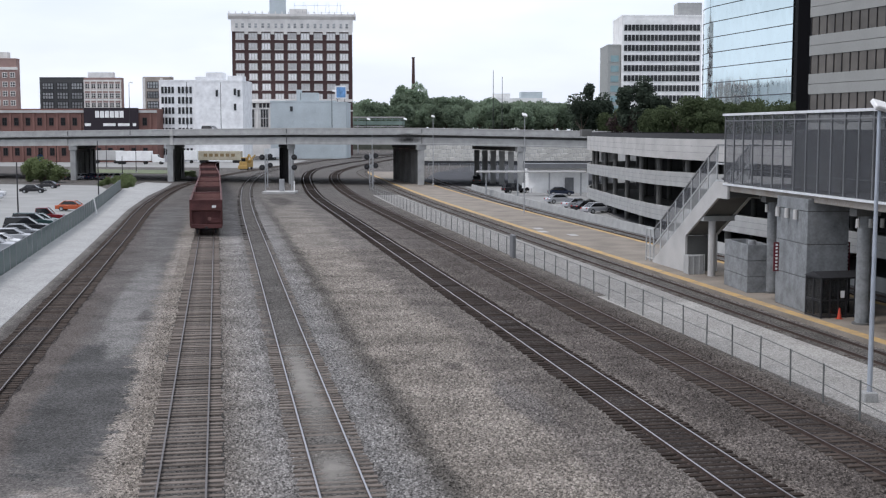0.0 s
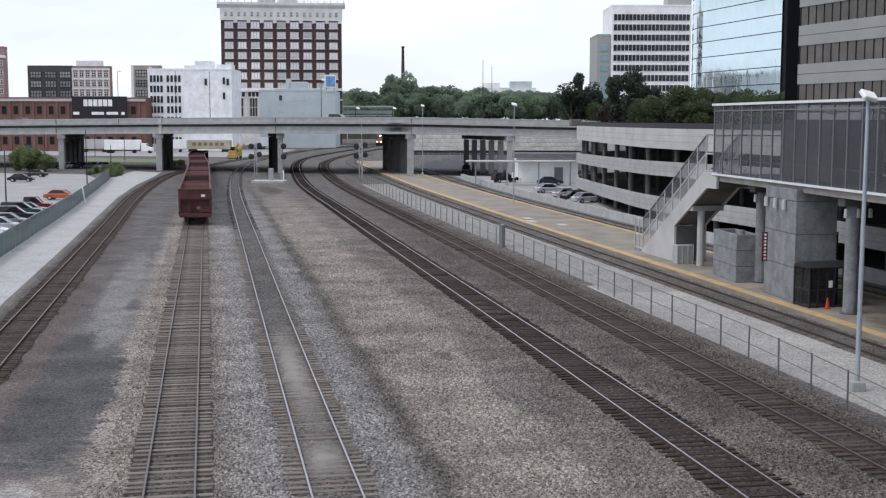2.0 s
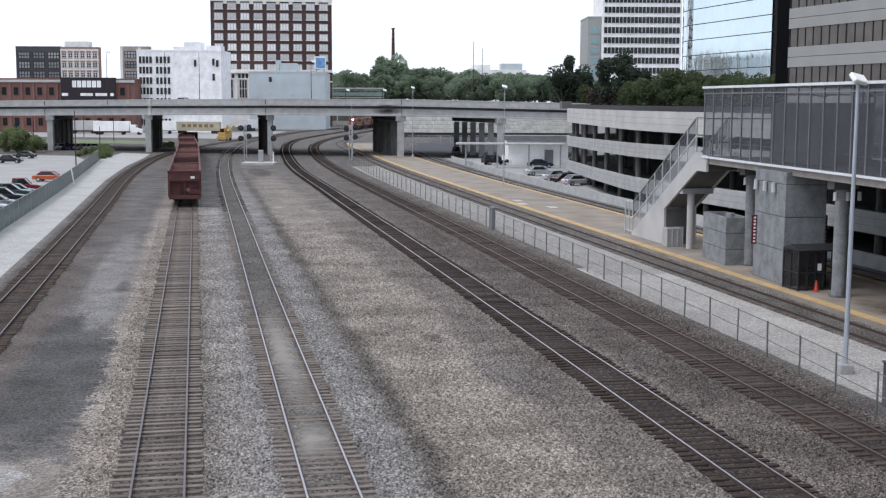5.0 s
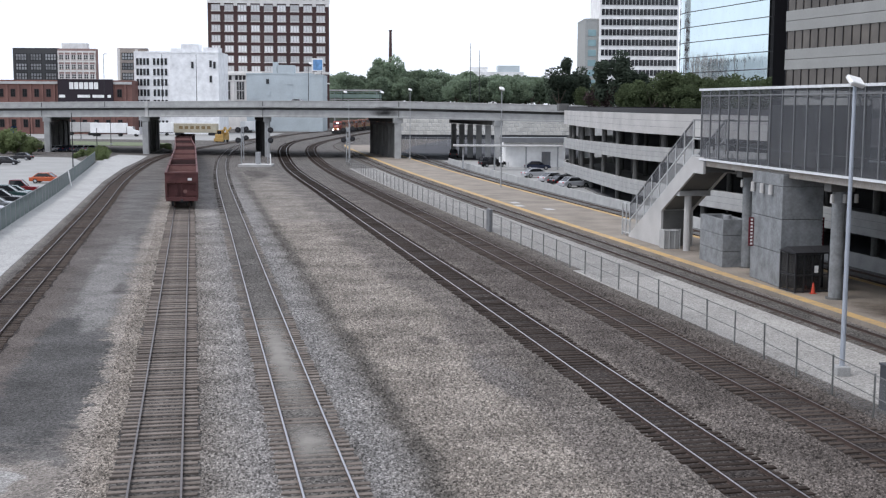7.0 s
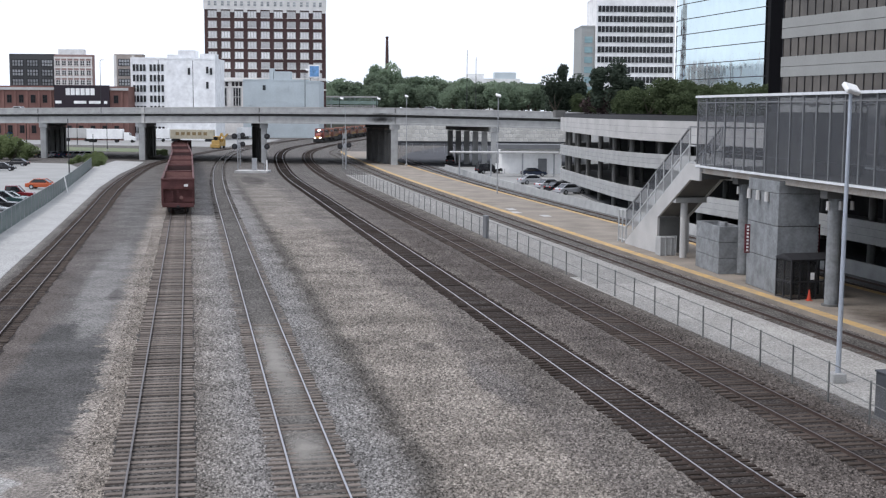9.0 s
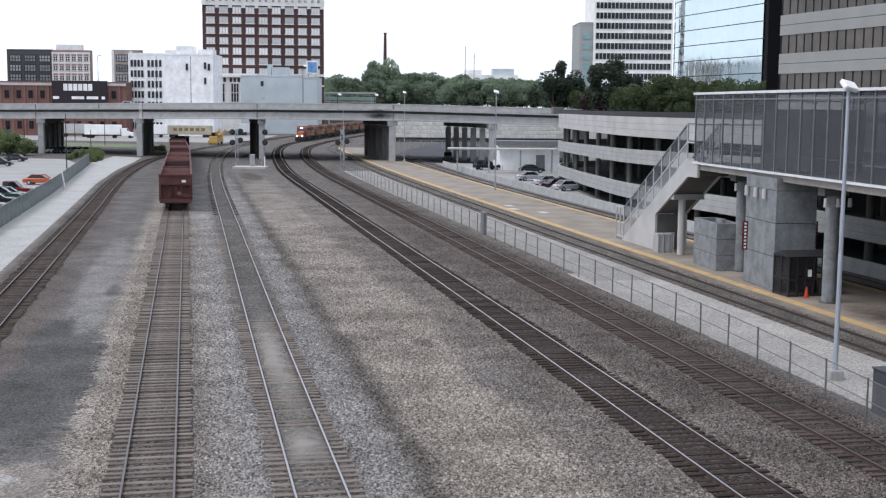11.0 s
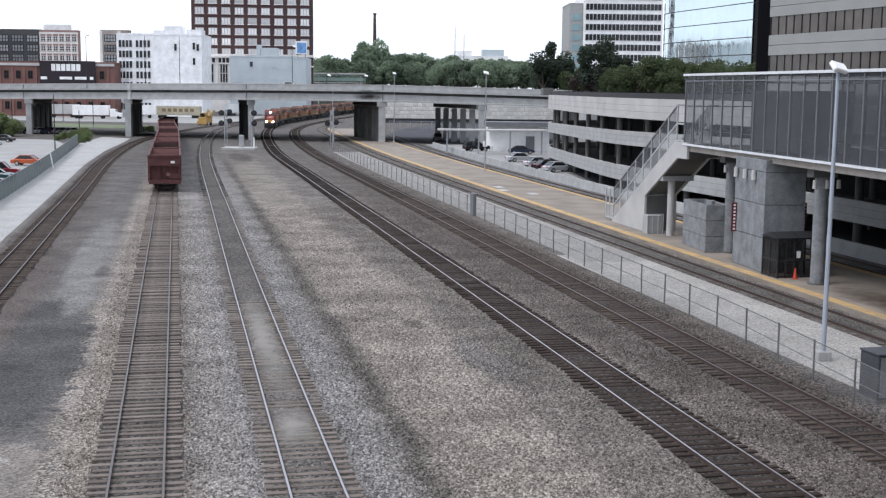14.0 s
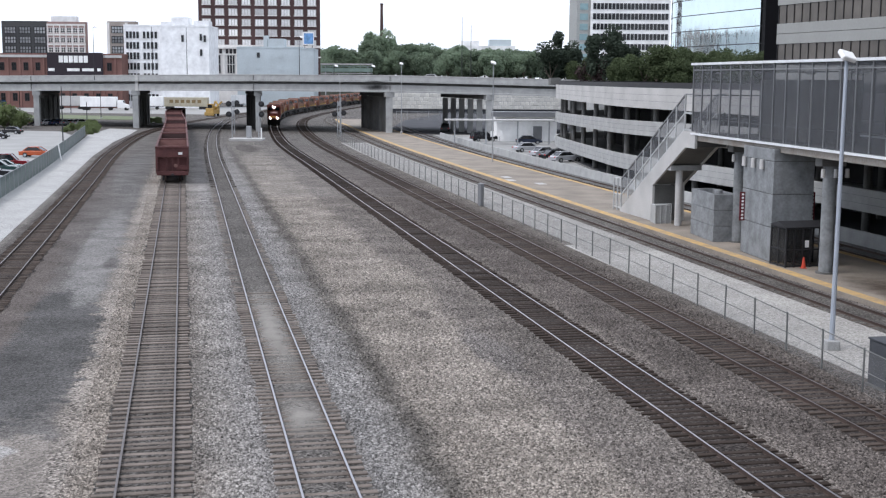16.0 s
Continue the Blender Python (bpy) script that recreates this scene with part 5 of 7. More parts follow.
def wagon_place(i):
    k = B_FIRST + int(round(i * 16.75 / 0.52))
    a, b = B_LINE[k - 11][0], B_LINE[k + 11][0]
    d = b - a
    return Matrix.Translation((a + b) / 2) @ pose(0, 0, 0, 0, 0, math.degrees(math.atan2(-d.x, d.y)))


first.matrix_basis = wagon_place(0)
second.matrix_basis = wagon_place(1)
for i in range(2, 10):
    copy_thing(second if i in (4, 6, 9) else first, wagon_place(i))


# ---- road vehicles ----
M_GLASSDARK = mat("dark_car_glass", (0.02, 0.022, 0.025), 0.08, vary=0.1, bump=0, spec=0.9)
M_TAIL = mat("red_lens", (0.35, 0.01, 0.01), 0.3, bump=0)
M_LENS = mat("clear_lamp_lens", (0.75, 0.75, 0.72), 0.15, bump=0)
PAINT = {}


def paint(name, c):
    if name not in PAINT:
        PAINT[name] = mat(name + "_car_paint", c, 0.25, 0.1, vary=0.06, scale=0.8, bump=0, spec=0.6)
    return PAINT[name]


COLOURS = {"orange": (0.4, 0.075, 0.02), "dark_red": (0.16, 0.01, 0.015), "black": (0.015, 0.015, 0.018), "silver": (0.42, 0.43, 0.45), "dark_green": (0.02, 0.05, 0.05), "white": (0.7, 0.7, 0.7), "dark_blue": (0.02, 0.03, 0.06), "grey": (0.18, 0.19, 0.2)}
SHAPES = {
    "sedan": (4.6, 1.75, [(-2.3, 0.3), (-2.3, 0.78), (-1.75, 0.92), (1.0, 0.92), (2.1, 0.78), (2.28, 0.6), (2.28, 0.3)], [(-1.75, 0.92), (-1.05, 1.4), (0.35, 1.42), (1.15, 0.92)]),
    "suv": (4.8, 1.9, [(-2.4, 0.4), (-2.4, 1.05), (-2.3, 1.08), (1.1, 1.08), (2.2, 0.98), (2.38, 0.75), (2.38, 0.4)], [(-2.3, 1.08), (-2.1, 1.74), (0.2, 1.76), (1.15, 1.08)]),
    "pickup": (5.4, 1.9, [(-2.7, 0.45), (-2.7, 1.0), (1.3, 1.02), (2.5, 0.95), (2.68, 0.75), (2.68, 0.45)], [(-0.75, 1.02), (-0.6, 1.72), (0.7, 1.74), (1.4, 1.02)]),
}


def car(kind, colour, m, label, group="parked cars", name=None):
    """A car whose nose points along its local x."""
    L, W, body, cab = SHAPES[kind]
    t = thing(name or ("pickup_truck" if kind == "pickup" else "car"), m, label, "car", group)
    c = paint(colour, COLOURS[colour])
    turn = pose(0, 0, 0, 0, 0, -90)
    bm = bmesh.new()
    prism(bm, body, -W / 2, W / 2)
    bmesh.ops.transform(bm, matrix=turn, verts=bm.verts)
    part("body", bm, c, t, bevel=0.06)
    bm = bmesh.new()
    prism(bm, [(p, z + 0.005) for p, z in cab], -W / 2 + 0.16, W / 2 - 0.16)
    bmesh.ops.transform(bm, matrix=turn, verts=bm.verts)
    part("window_band", bm, M_GLASSDARK, t, bevel=0.05)
    top = max(z for _, z in cab)
    roof = [p for p, z in cab if z > top - 0.1]
    bm = bmesh.new()
    box(bm, ((roof[0] + roof[-1]) / 2, 0, top + 0.02), (abs(roof[-1] - roof[0]) + 0.1, W - 0.36, 0.06))
    part("roof", bm, c, t, bevel=0.02)
    for x0, z0, x1, z1 in ((*cab[0], *cab[1]), (*cab[-1], *cab[-2])):
        for s in (-1, 1):
            bm = bmesh.new()
            beam(bm, (x0, s * (W / 2 - 0.17), z0), (x1, s * (W / 2 - 0.19), z1), 0.07, 0.08)
            part("pillar", bm, c, t)
    for x in (-L * 0.3, L * 0.31):
        for s in (-1, 1):
            bm = bmesh.new()
            tube(bm, (x, s * (W / 2 - 0.2), 0.33), (x, s * (W / 2 + 0.01), 0.33), 0.33, seg=16)
            w = part("wheel", bm, M_TYRE, t)
            bm = bmesh.new()
            tube(bm, (x, s * (W / 2 + 0.005), 0.33), (x, s * (W / 2 + 0.025), 0.33), 0.2, seg=12)
            part("hubcap", bm, M_STEEL, w)
    for s in (-1, 1):
        bm = bmesh.new()
        box(bm, (L / 2 - 0.05, s * (W / 2 - 0.3), 0.68), (0.1, 0.35, 0.14))
        part("headlight", bm, M_LENS, t)
        bm = bmesh.new()
        box(bm, (-L / 2 + 0.01, s * (W / 2 - 0.25), 0.75), (0.06, 0.3, 0.16))
        part("tail_light", bm, M_TAIL, t)
        bm = bmesh.new()
        box(bm, (cab[-1][0] - 0.25, s * (W / 2 + 0.06), cab[0][1] + 0.08), (0.12, 0.16, 0.12))
        part("mirror", bm, c, t)
    return t


for kind, col, u, y, turn in (
        ("pickup", "dark_red", -21.8, 150.5, 8), ("sedan", "dark_green", -21.2, 144.6, 9), ("suv", "dark_green", -21.4, 140.6, 8), ("suv", "black", -21.1, 133.6, 10), ("sedan", "grey", -21.0, 128.2, 9),
        ("sedan", "silver", -20.9, 122.5, 10), ("sedan", "white", -21.0, 116.4, 9), ("suv", "silver", -20.8, 111.0, 9), ("sedan", "dark_blue", -20.9, 105.2, 10), ("sedan", "silver", -20.9, 99.6, 9), ("suv", "black", -20.8, 94.0, 9)):
    car(kind, col, Matrix.Translation(P(u, y, 0.03)) @ pose(0, 0, 0, 0, 0, turn), col.replace("_", " ") + (" pickup truck" if kind == "pickup" else " car") + " parked facing the green fence")
for col, x, y in (("black", -86.0, 282), ("silver", -83.6, 283), ("dark_blue", -81.2, 283.5), ("grey", -78.8, 284), ("silver", -76.4, 284.5)):
    car("sedan", col, pose(x, y, 0.0, 0, 0, 60), col.replace("_", " ") + " car in the row below the overpass", "cars below the overpass")
car("sedan", "orange", pose(-52.2, 171.5, 0.03, 0, 0, -4), "bright orange saloon car parked alone in the lot")
for kind, col, x, y, turn in (("suv", "silver", -73.5, 196, 10), ("sedan", "silver", -76.5, 206, 12), ("sedan", "white", -78.2, 211, 10), ("sedan", "black", -74.6, 221.5, 5), ("sedan", "black", -78.0, 240, 175), ("sedan", "dark_blue", -84, 224, 8), ("suv", "grey", -82, 203, 8)):
    car(kind, col, pose(x, y, 0.03, 0, 0, turn), col.replace("_", " ") + " car parked in the far row of the lot")
for kind, col, x, y, turn in (("sedan", "silver", 18.2, 190, 20), ("sedan", "silver", 19.6, 178, 30), ("sedan", "black", 20.4, 172, 30), ("sedan", "silver", 21.2, 167, 30), ("suv", "black", 7.2, 262, 90), ("suv", "black", 13.2, 222, 20), ("sedan", "dark_blue", 20.6, 213, 0)):
    car(kind, col, pose(x, y, 0.03, 0, 0, turn), col.replace("_", " ") + " car parked beside the garage")


# ---- buildings ----
def window_mesh(w, h, frame_mat, glass, bars=1, sash=True, depth=0.25):
    """One window: a frame with its mullions in one piece, and the glass set back in it."""
    f = 0.07 * min(w, h) + 0.05
    xs, zs = [-w / 2, -w / 2 + f], [-h / 2, -h / 2 + f]
    for i in range(bars):
        c = -w / 2 + (i + 1) * w / (bars + 1)
        xs += [c - f / 2, c + f / 2]
    if sash:
        zs += [-f / 2, f / 2]
    xs, zs = xs + [w / 2 - f, w / 2], zs + [h / 2 - f, h / 2]
    bm = bmesh.new()
    grid = [[bm.verts.new((x, -depth / 2, z)) for z in zs] for x in xs]
    faces = []
    for i in range(len(xs) - 1):
        for j in range(len(zs) - 1):
            if i % 2 == 0 or j % 2 == 0:
                faces.append(bm.faces.new((grid[i][j], grid[i + 1][j], grid[i + 1][j + 1], grid[i][j + 1])))
    made = bmesh.ops.extrude_face_region(bm, geom=faces)["geom"]
    bmesh.ops.translate(bm, vec=(0, depth, 0), verts=[g for g in made if isinstance(g, bmesh.types.BMVert)])
    fr = mesh_of(bm, "window", frame_mat)
    bm = bmesh.new()
    box(bm, (0, depth * 0.25, 0), (w - f, 0.04, h - f))
    return fr, mesh_of(bm, "pane", glass)


def put_window(parent, meshes, m):
    w = piece("window", meshes[0], parent, m)
    piece("pane", meshes[1], w, Matrix.Identity(4))


def building(name, x0, x1, y0, depth, z0, z1, material, label, turn=0.0, roof=None, category="building"):
    t = thing(name, pose(x0, y0, 0, 0, 0, turn), label, category)
    w = x1 - x0
    bm = bmesh.new()
    box(bm, (w / 2, depth / 2, (z0 + z1) / 2), (w, depth, z1 - z0))
    part("wall", bm, material, t)
    bm = bmesh.new()
    for x, y, sx, sy in ((w / 2, 0.15, w, 0.5), (w / 2, depth - 0.15, w, 0.5), (0.15, depth / 2, 0.5, depth - 0.6), (w - 0.15, depth / 2, 0.5, depth - 0.6)):
        box(bm, (x, y, z1 + 0.3), (sx, sy, 0.6))
    part("roof_parapet", bm, roof or material, t)
    return t


def hotel():
    t = building("hotel_tower", -96, -41.4, 560, 30, 0, 61.5, M_DARKBRICK, "dark red brick tower block with white terracotta top storeys", roof=M_CREAM, turn=5.0)
    w = 54.6
    bm = bmesh.new()
    box(bm, (w / 2, -0.25, 59.0), (w + 0.6, 0.5, 5.5))
    part("frieze", bm, M_CREAM, t, "white terracotta frieze")
    bm = bmesh.new()
    prism(bm, [(0, 61.6), (-1.6, 63.2), (-1.7, 64.2), (0, 64.2)], -1.6, w + 1.6)
    part("cornice", bm, M_CREAM, t, "white projecting cornice")
    for i in range(20):
        bm = bmesh.new()
        box(bm, (-1 + i * (w + 2) / 19, -1.3, 64.7), (0.5, 0.4, 1.0))
        part("finial", bm, M_CREAM, t)
    bm = bmesh.new()
    box(bm, (w / 2, -0.15, 25.2), (w + 0.4, 0.5, 1.1))
    box(bm, (w / 2, -0.15, 20.5), (w + 0.4, 0.4, 0.6))
    part("belt_course", bm, M_CREAM, t)
    for i in range(9):
        x = 3.6 + i * 5.9
        for j in range(8):
            put_window(t, W_HOTEL, pose(x, -0.12, 54.2 - j * 4.58))
            bm = bmesh.new()
            box(bm, (x, -0.2, 54.2 - j * 4.58 - 1.5), (4.3, 0.4, 0.3))
            part("sill", bm, M_CREAM, t)
        for dx in (-1.35, 1.35):
            put_window(t, W_FRIEZE, pose(x + dx, -0.6, 58.9))
        bm = bmesh.new()
        box(bm, (x + 2.95, -0.2, 55.7), (1.7, 0.35, 1.2))
        part("arch_head", bm, M_CREAM, t)
    # penthouse and roof sign frame
    bm = bmesh.new()
    box(bm, (20.5, 8, 69), (7.2, 8, 12))
    part("penthouse", bm, M_BLUEGREY, t)
    bm = bmesh.new()
    box(bm, (30, 8, 65.5), (8, 8, 3))
    part("penthouse", bm, M_CREAM, t)
    for i in range(9):
        bm = bmesh.new()
        beam(bm, (29 + i * 2.6, 3, 62), (29 + i * 2.6 + (0.9 if i % 2 else -0.7), 3, 70), 0.12, 0.12)
        part("sign_strut", bm, M_STEEL, t)
    for z in (65.5, 68.5):
        bm = bmesh.new()
        beam(bm, (28, 3.1, z), (51, 3.1, z), 0.1, 0.1)
        part("sign_rail", bm, M_STEEL, t)
    return t


M_WINDOWFRAME = mat("grey_window_frame", (0.5, 0.49, 0.47), 0.7, vary=0.2)
M_PEEL = mat("peeling_white_paint", (0.86, 0.87, 0.88), 0.8, vary=0.24, scale=0.35, fine=0.9, bump=0)
M_PEEL.node_tree.nodes["Noise Texture"].inputs["Detail"].default_value = 9
# pale grey panes: the sky they mirror is put into the base colour
M_GREYPANE = mat("sky_tinted_factory_glass", (0.42, 0.44, 0.45), 0.3, vary=0.7, scale=0.35, fine=1.2, bump=0, rand=0.8)
W_HOTEL = window_mesh(3.95, 3.0, M_WINDOWFRAME, M_BLIND, 2, False)
W_FRIEZE = window_mesh(1.5, 2.3, M_CREAM, M_GREYPANE, 0)
W_WHITE = window_mesh(0.85, 2.4, M_DARKSTEEL, M_WINDOW, 0, False)
W_BRICK = window_mesh(1.6, 2.8, M_DARKSTEEL, M_BLACK, 1)
W_BIG = window_mesh(5.6, 3.4, M_DARKSTEEL, M_GREYPANE, 3)
W_TAN = window_mesh(2.3, 2.4, M_CREAM, M_WINDOW, 1)
W_STORE = window_mesh(3.7, 8.4, M_WINDOWFRAME, M_WINDOW, 2)
W_ATTIC = window_mesh(1.2, 2.0, M_DARKBRICK, M_WINDOW, 0)
W_TOWER = window_mesh(1.12, 2.2, M_DARKSTEEL, M_WINDOW, 0, False)
hotel()

t = building("store_front", -90.6, -70.5, 548, 11.5, 0, 24.4, M_CREAM, "cream terracotta base storeys with tall dark windows")
for x in (4.5, 10.7, 16.6):
    put_window(t, W_STORE, pose(x, -0.12, 16.9))
    for dx in (-1.7, 0.0, 1.7):
        put_window(t, W_ATTIC, pose(x + dx, -0.12, 22.6))
    bm = bmesh.new()
    box(bm, (x + 3.1, -0.2, 16.5), (0.9, 0.4, 9.2))
    part("pilaster", bm, M_CREAM, t)
for z, h, out in ((24.2, 0.9, 0.9), (21.3, 0.5, 0.5)):
    bm = bmesh.new()
    box(bm, (10, -out / 2, z), (20.4, out, h))
    part("cornice", bm, M_CREAM, t)

t = building("warehouse", -70.5, -44.6, 500, 22, 0, 23.0, M_BLUEGREY, "pale blue-grey painted warehouse with few small windows")
for dx0, dx1, zt, dpt in ((10.7, 12.4, 28.0, 6.0), (12.5, 19.2, 26.8, 8.0)):
    bm = bmesh.new()
    box(bm, ((dx0 + dx1) / 2, dpt / 2 + 0.2, (zt + 22.5) / 2), (dx1 - dx0 - 0.1, dpt, zt - 22.5))
    part("roof_block", bm, M_BLUEGREY, t)
for x, z in ((8.6, 20.2), (8.6, 15.5), (3, 14), (17.5, 15), (17.5, 20), (24, 14)):
    bm = bmesh.new()
    box(bm, (x, -0.02, z), (2.0 if z != 20.2 else 1.2, 0.25, 2.0))
    part("window_opening", bm, M_BLUEGREY if z != 20.2 else M_WINDOW, t)
t = building("warehouse", -44.5, -39.4, 497, 25, 0, 22.4, M_BLUEGREY, "pale blue-grey warehouse wing beside the tracks")
t = thing("billboard", pose(-41.4, 496.4, 0), "small roof billboard with a blue panel in a white frame", "billboard")
bm = bmesh.new()
box(bm, (0, 0, 26.9), (4.6, 0.3, 5.2))
part("board", bm, M_WHITE, t)
bm = bmesh.new()
box(bm, (0.15, -0.17, 26.8), (3.7, 0.05, 4.2))
part("patch", bm, mat("blue_board", (0.16, 0.34, 0.62), 0.5, vary=0.5, scale=0.5, fine=1.5), t)
for x in (-1.5, 1.5):
    bm = bmesh.new()
    box(bm, (x, 1.3, 24.3), (0.2, 0.2, 4.4))
    part("leg", bm, M_DARKSTEEL, t)

t = building("white_factory", -104.2, -91.0, 450, 20, 0, 29.3, M_PEEL, "white painted factory block with rows of small dark windows")
for j in range(7):
    for i in range(4):
        put_window(t, W_WHITE, pose(1.3 + i * 1.25, -0.08, 26.2 - j * 3.75))
    for i in range(4):
        put_window(t, W_WHITE, pose(7.4 + i * 1.4, -0.08, 26.2 - j * 3.75))
t = building("white_factory", -91.0, -73.4, 449, 22, 0, 29.2, M_PEEL, "white painted blank factory wall with roof blocks")
for x0, x1, z in ((0.2, 4.0, 31.0), (4.1, 10.2, 32.6), (12.0, 17.5, 31.4)):
    bm = bmesh.new()
    box(bm, ((x0 + x1) / 2, 5, (z + 28.5) / 2), (x1 - x0, 8, z - 28.5))
    part("roof_block", bm, M_PEEL, t)
for x, z in ((8.2, 25), (14.8, 25.5), (16.2, 25), (14.8, 20)):
    put_window(t, W_WHITE, pose(x, -0.08, z))

t = building("brick_warehouse", -190, -102.9, 440, 30, 0, 18.6, M_BRICK, "long red-brown brick warehouse with arched windows")
for i in range(20):
    for j in range(3):
        if 62 < 3 + i * 4.2 < 80 and j == 0:
            continue
        put_window(t, W_BRICK, pose(3.0 + i * 4.2, -0.1, 14.6 - j * 5.4))
for i in range(21):
    bm = bmesh.new()
    box(bm, (0.9 + i * 4.2, -0.2, 9.2), (0.7, 0.4, 18))
    part("pilaster", bm, M_BRICK, t)
bm = bmesh.new()
box(bm, (43.5, -0.3, 18.2), (87.5, 0.6, 0.9))
part("cornice", bm, M_CONCLIGHT, t, "pale stone coping")
t = thing("painted_sign", pose(-119, 439, 0), "black painted wall sign with white lettering bars", "sign")
bm = bmesh.new()
box(bm, (0, 0, 15.2), (19.5, 0.7, 8.6))
part("board", bm, mat("dark_sign_paint", (0.025, 0.018, 0.025), 0.8), t)
for i in range(6):
    bm = bmesh.new()
    box(bm, (-4.9 + i * 1.75, -0.36, 17.2), (1.45, 0.04, 2.4))
    part("lettering_bar", bm, M_WHITE, t)
for x, w in ((-8.3, 2.2), (-0.6, 4.4), (4.6, 4.2), (8.4, 1.2)):
    bm = bmesh.new()
    box(bm, (x, -0.36, 13.5), (w, 0.04, 1.0))
    part("lettering_bar", bm, M_WHITE, t)

t = building("loft_building", -197.2, -175.2, 600, 25, 0, 36.8, mat("dark_green_steel", (0.075, 0.078, 0.08), 0.7), "dark steel framed loft building with broad factory windows")
for j in range(4):
    for i in range(3):
        put_window(t, W_BIG, pose(4 + i * 7.1, -0.12, 33 - j * 4.6))
t = building("loft_building", -175.0, -156.8, 598, 5, 0, 36.5, M_BRICKPALE, "red brick loft building with white bands between windows")
for j in range(4):
    bm = bmesh.new()
    box(bm, (9.1, -0.1, 35.6 - j * 4.6), (18.4, 0.35, 0.9))
    part("band", bm, M_CREAM, t)
    for i in range(6):
        put_window(t, W_TAN, pose(1.7 + i * 2.95, -0.1, 33 - j * 4.6))
for i in range(7):
    bm = bmesh.new()
    box(bm, (0.22 + i * 2.95, -0.14, 18), (0.45, 0.3, 36))
    part("pilaster", bm, M_CREAM, t)
t = thing("roof_house", pose(-172, 600, 36.5), "white rooftop house on the loft building", "rooftop house")
bm = bmesh.new()
box(bm, (5, 0.5, 1.6), (12, 5, 3.2))
part("wall", bm, M_WHITE, t)
t = building("brick_block", -216, -194.6, 560, 5, 0, 43.6, M_BRICKPALE, "tall red brick block with a pale stone top band")
bm = bmesh.new()
box(bm, (11, -0.15, 39.6), (22.4, 0.5, 1.2))
part("band", bm, M_CREAM, t)
for j in range(7):
    for i in range(6):
        put_window(t, W_TAN, pose(2.2 + i * 3.5, -0.1, 36.6 - j * 4.2))
bm = bmesh.new()
box(bm, (13, 2.4, 45.3), (9, 4, 3.5))
part("roof_block", bm, M_CREAM, t)
t = building("tan_block", -146.7, -133.0, 600, 6, 0, 37.0, mat("pale_tan_brick", (0.42, 0.37, 0.33), 0.9, vary=0.3, scale=0.2, fine=2), "brown and cream brick block behind the factory")
for j in range(4):
    put_window(t, W_BIG, pose(4.8, -0.12, 33.6 - j * 4.8))
for x in (0.5, 9.2):
    bm = bmesh.new()
    box(bm, (x, -0.2, 18.5), (1.3, 0.4, 37))
    part("corner_pier", bm, M_CREAM, t)

t = thing("chimney", pose(-19.3, 800, 10.6), "tall thin dark brick chimney behind the trees", "chimney")
bm = bmesh.new()
tube(bm, (0, 0, 0), (0, 0, 47.6), 1.7, 0.85, 14)
part("shaft", bm, M_DARKBRICK, t)
bm = bmesh.new()
tube(bm, (0, 0, 47.6), (0, 0, 48.4), 1.15, 1.15, 14)
part("cap", bm, M_DARKBRICK, t)

t = building("distant_hall", 31, 76, 900, 40, 10.5, 34.6, M_WHITE, "pale distant hall with a stepped roof")
bm = bmesh.new()
box(bm, (12, 10, 36.6), (13, 16, 4.0))
part("roof_block", bm, M_WHITE, t)
bm = bmesh.new()
box(bm, (34, 10, 37.2), (16, 16, 5.2))
part("roof_block", bm, M_BLUEGREY, t)
t = building("white_tower", 66.2, 95.6, 455, 25, 0, 53.2, M_WHITE, "white office tower with rows of narrow dark windows")
for j in range(11):
    for i in range(20):
        put_window(t, W_TOWER, pose(1.3 + i * 1.41, -0.1, 49.2 - j * 3.7))
M_TEALGLASS = mat("pale_teal_glass", (0.3, 0.44, 0.47), 0.2, 0.2, vary=0.2, scale=0.3, bump=0)
t = building("teal_tower", 61.2, 66.0, 457, 22, 0, 42.6, mat("grey_tan_panels", (0.34, 0.35, 0.34), 0.7), "pale teal service tower beside the white offices")
for j in range(6):
    bm = bmesh.new()
    box(bm, (2.6, -0.05, 38 - j * 3.7), (2.9, 0.2, 2.3))
    part("window_band", bm, M_TEALGLASS, t, "pale teal window band")
t = thing("roof_house", pose(88, 460, 53.2), "grey rooftop plant house on the white tower", "rooftop house")
bm = bmesh.new()
box(bm, (4, 4, 2.8), (9, 8, 5.6))
part("wall", bm, M_CONC, t)


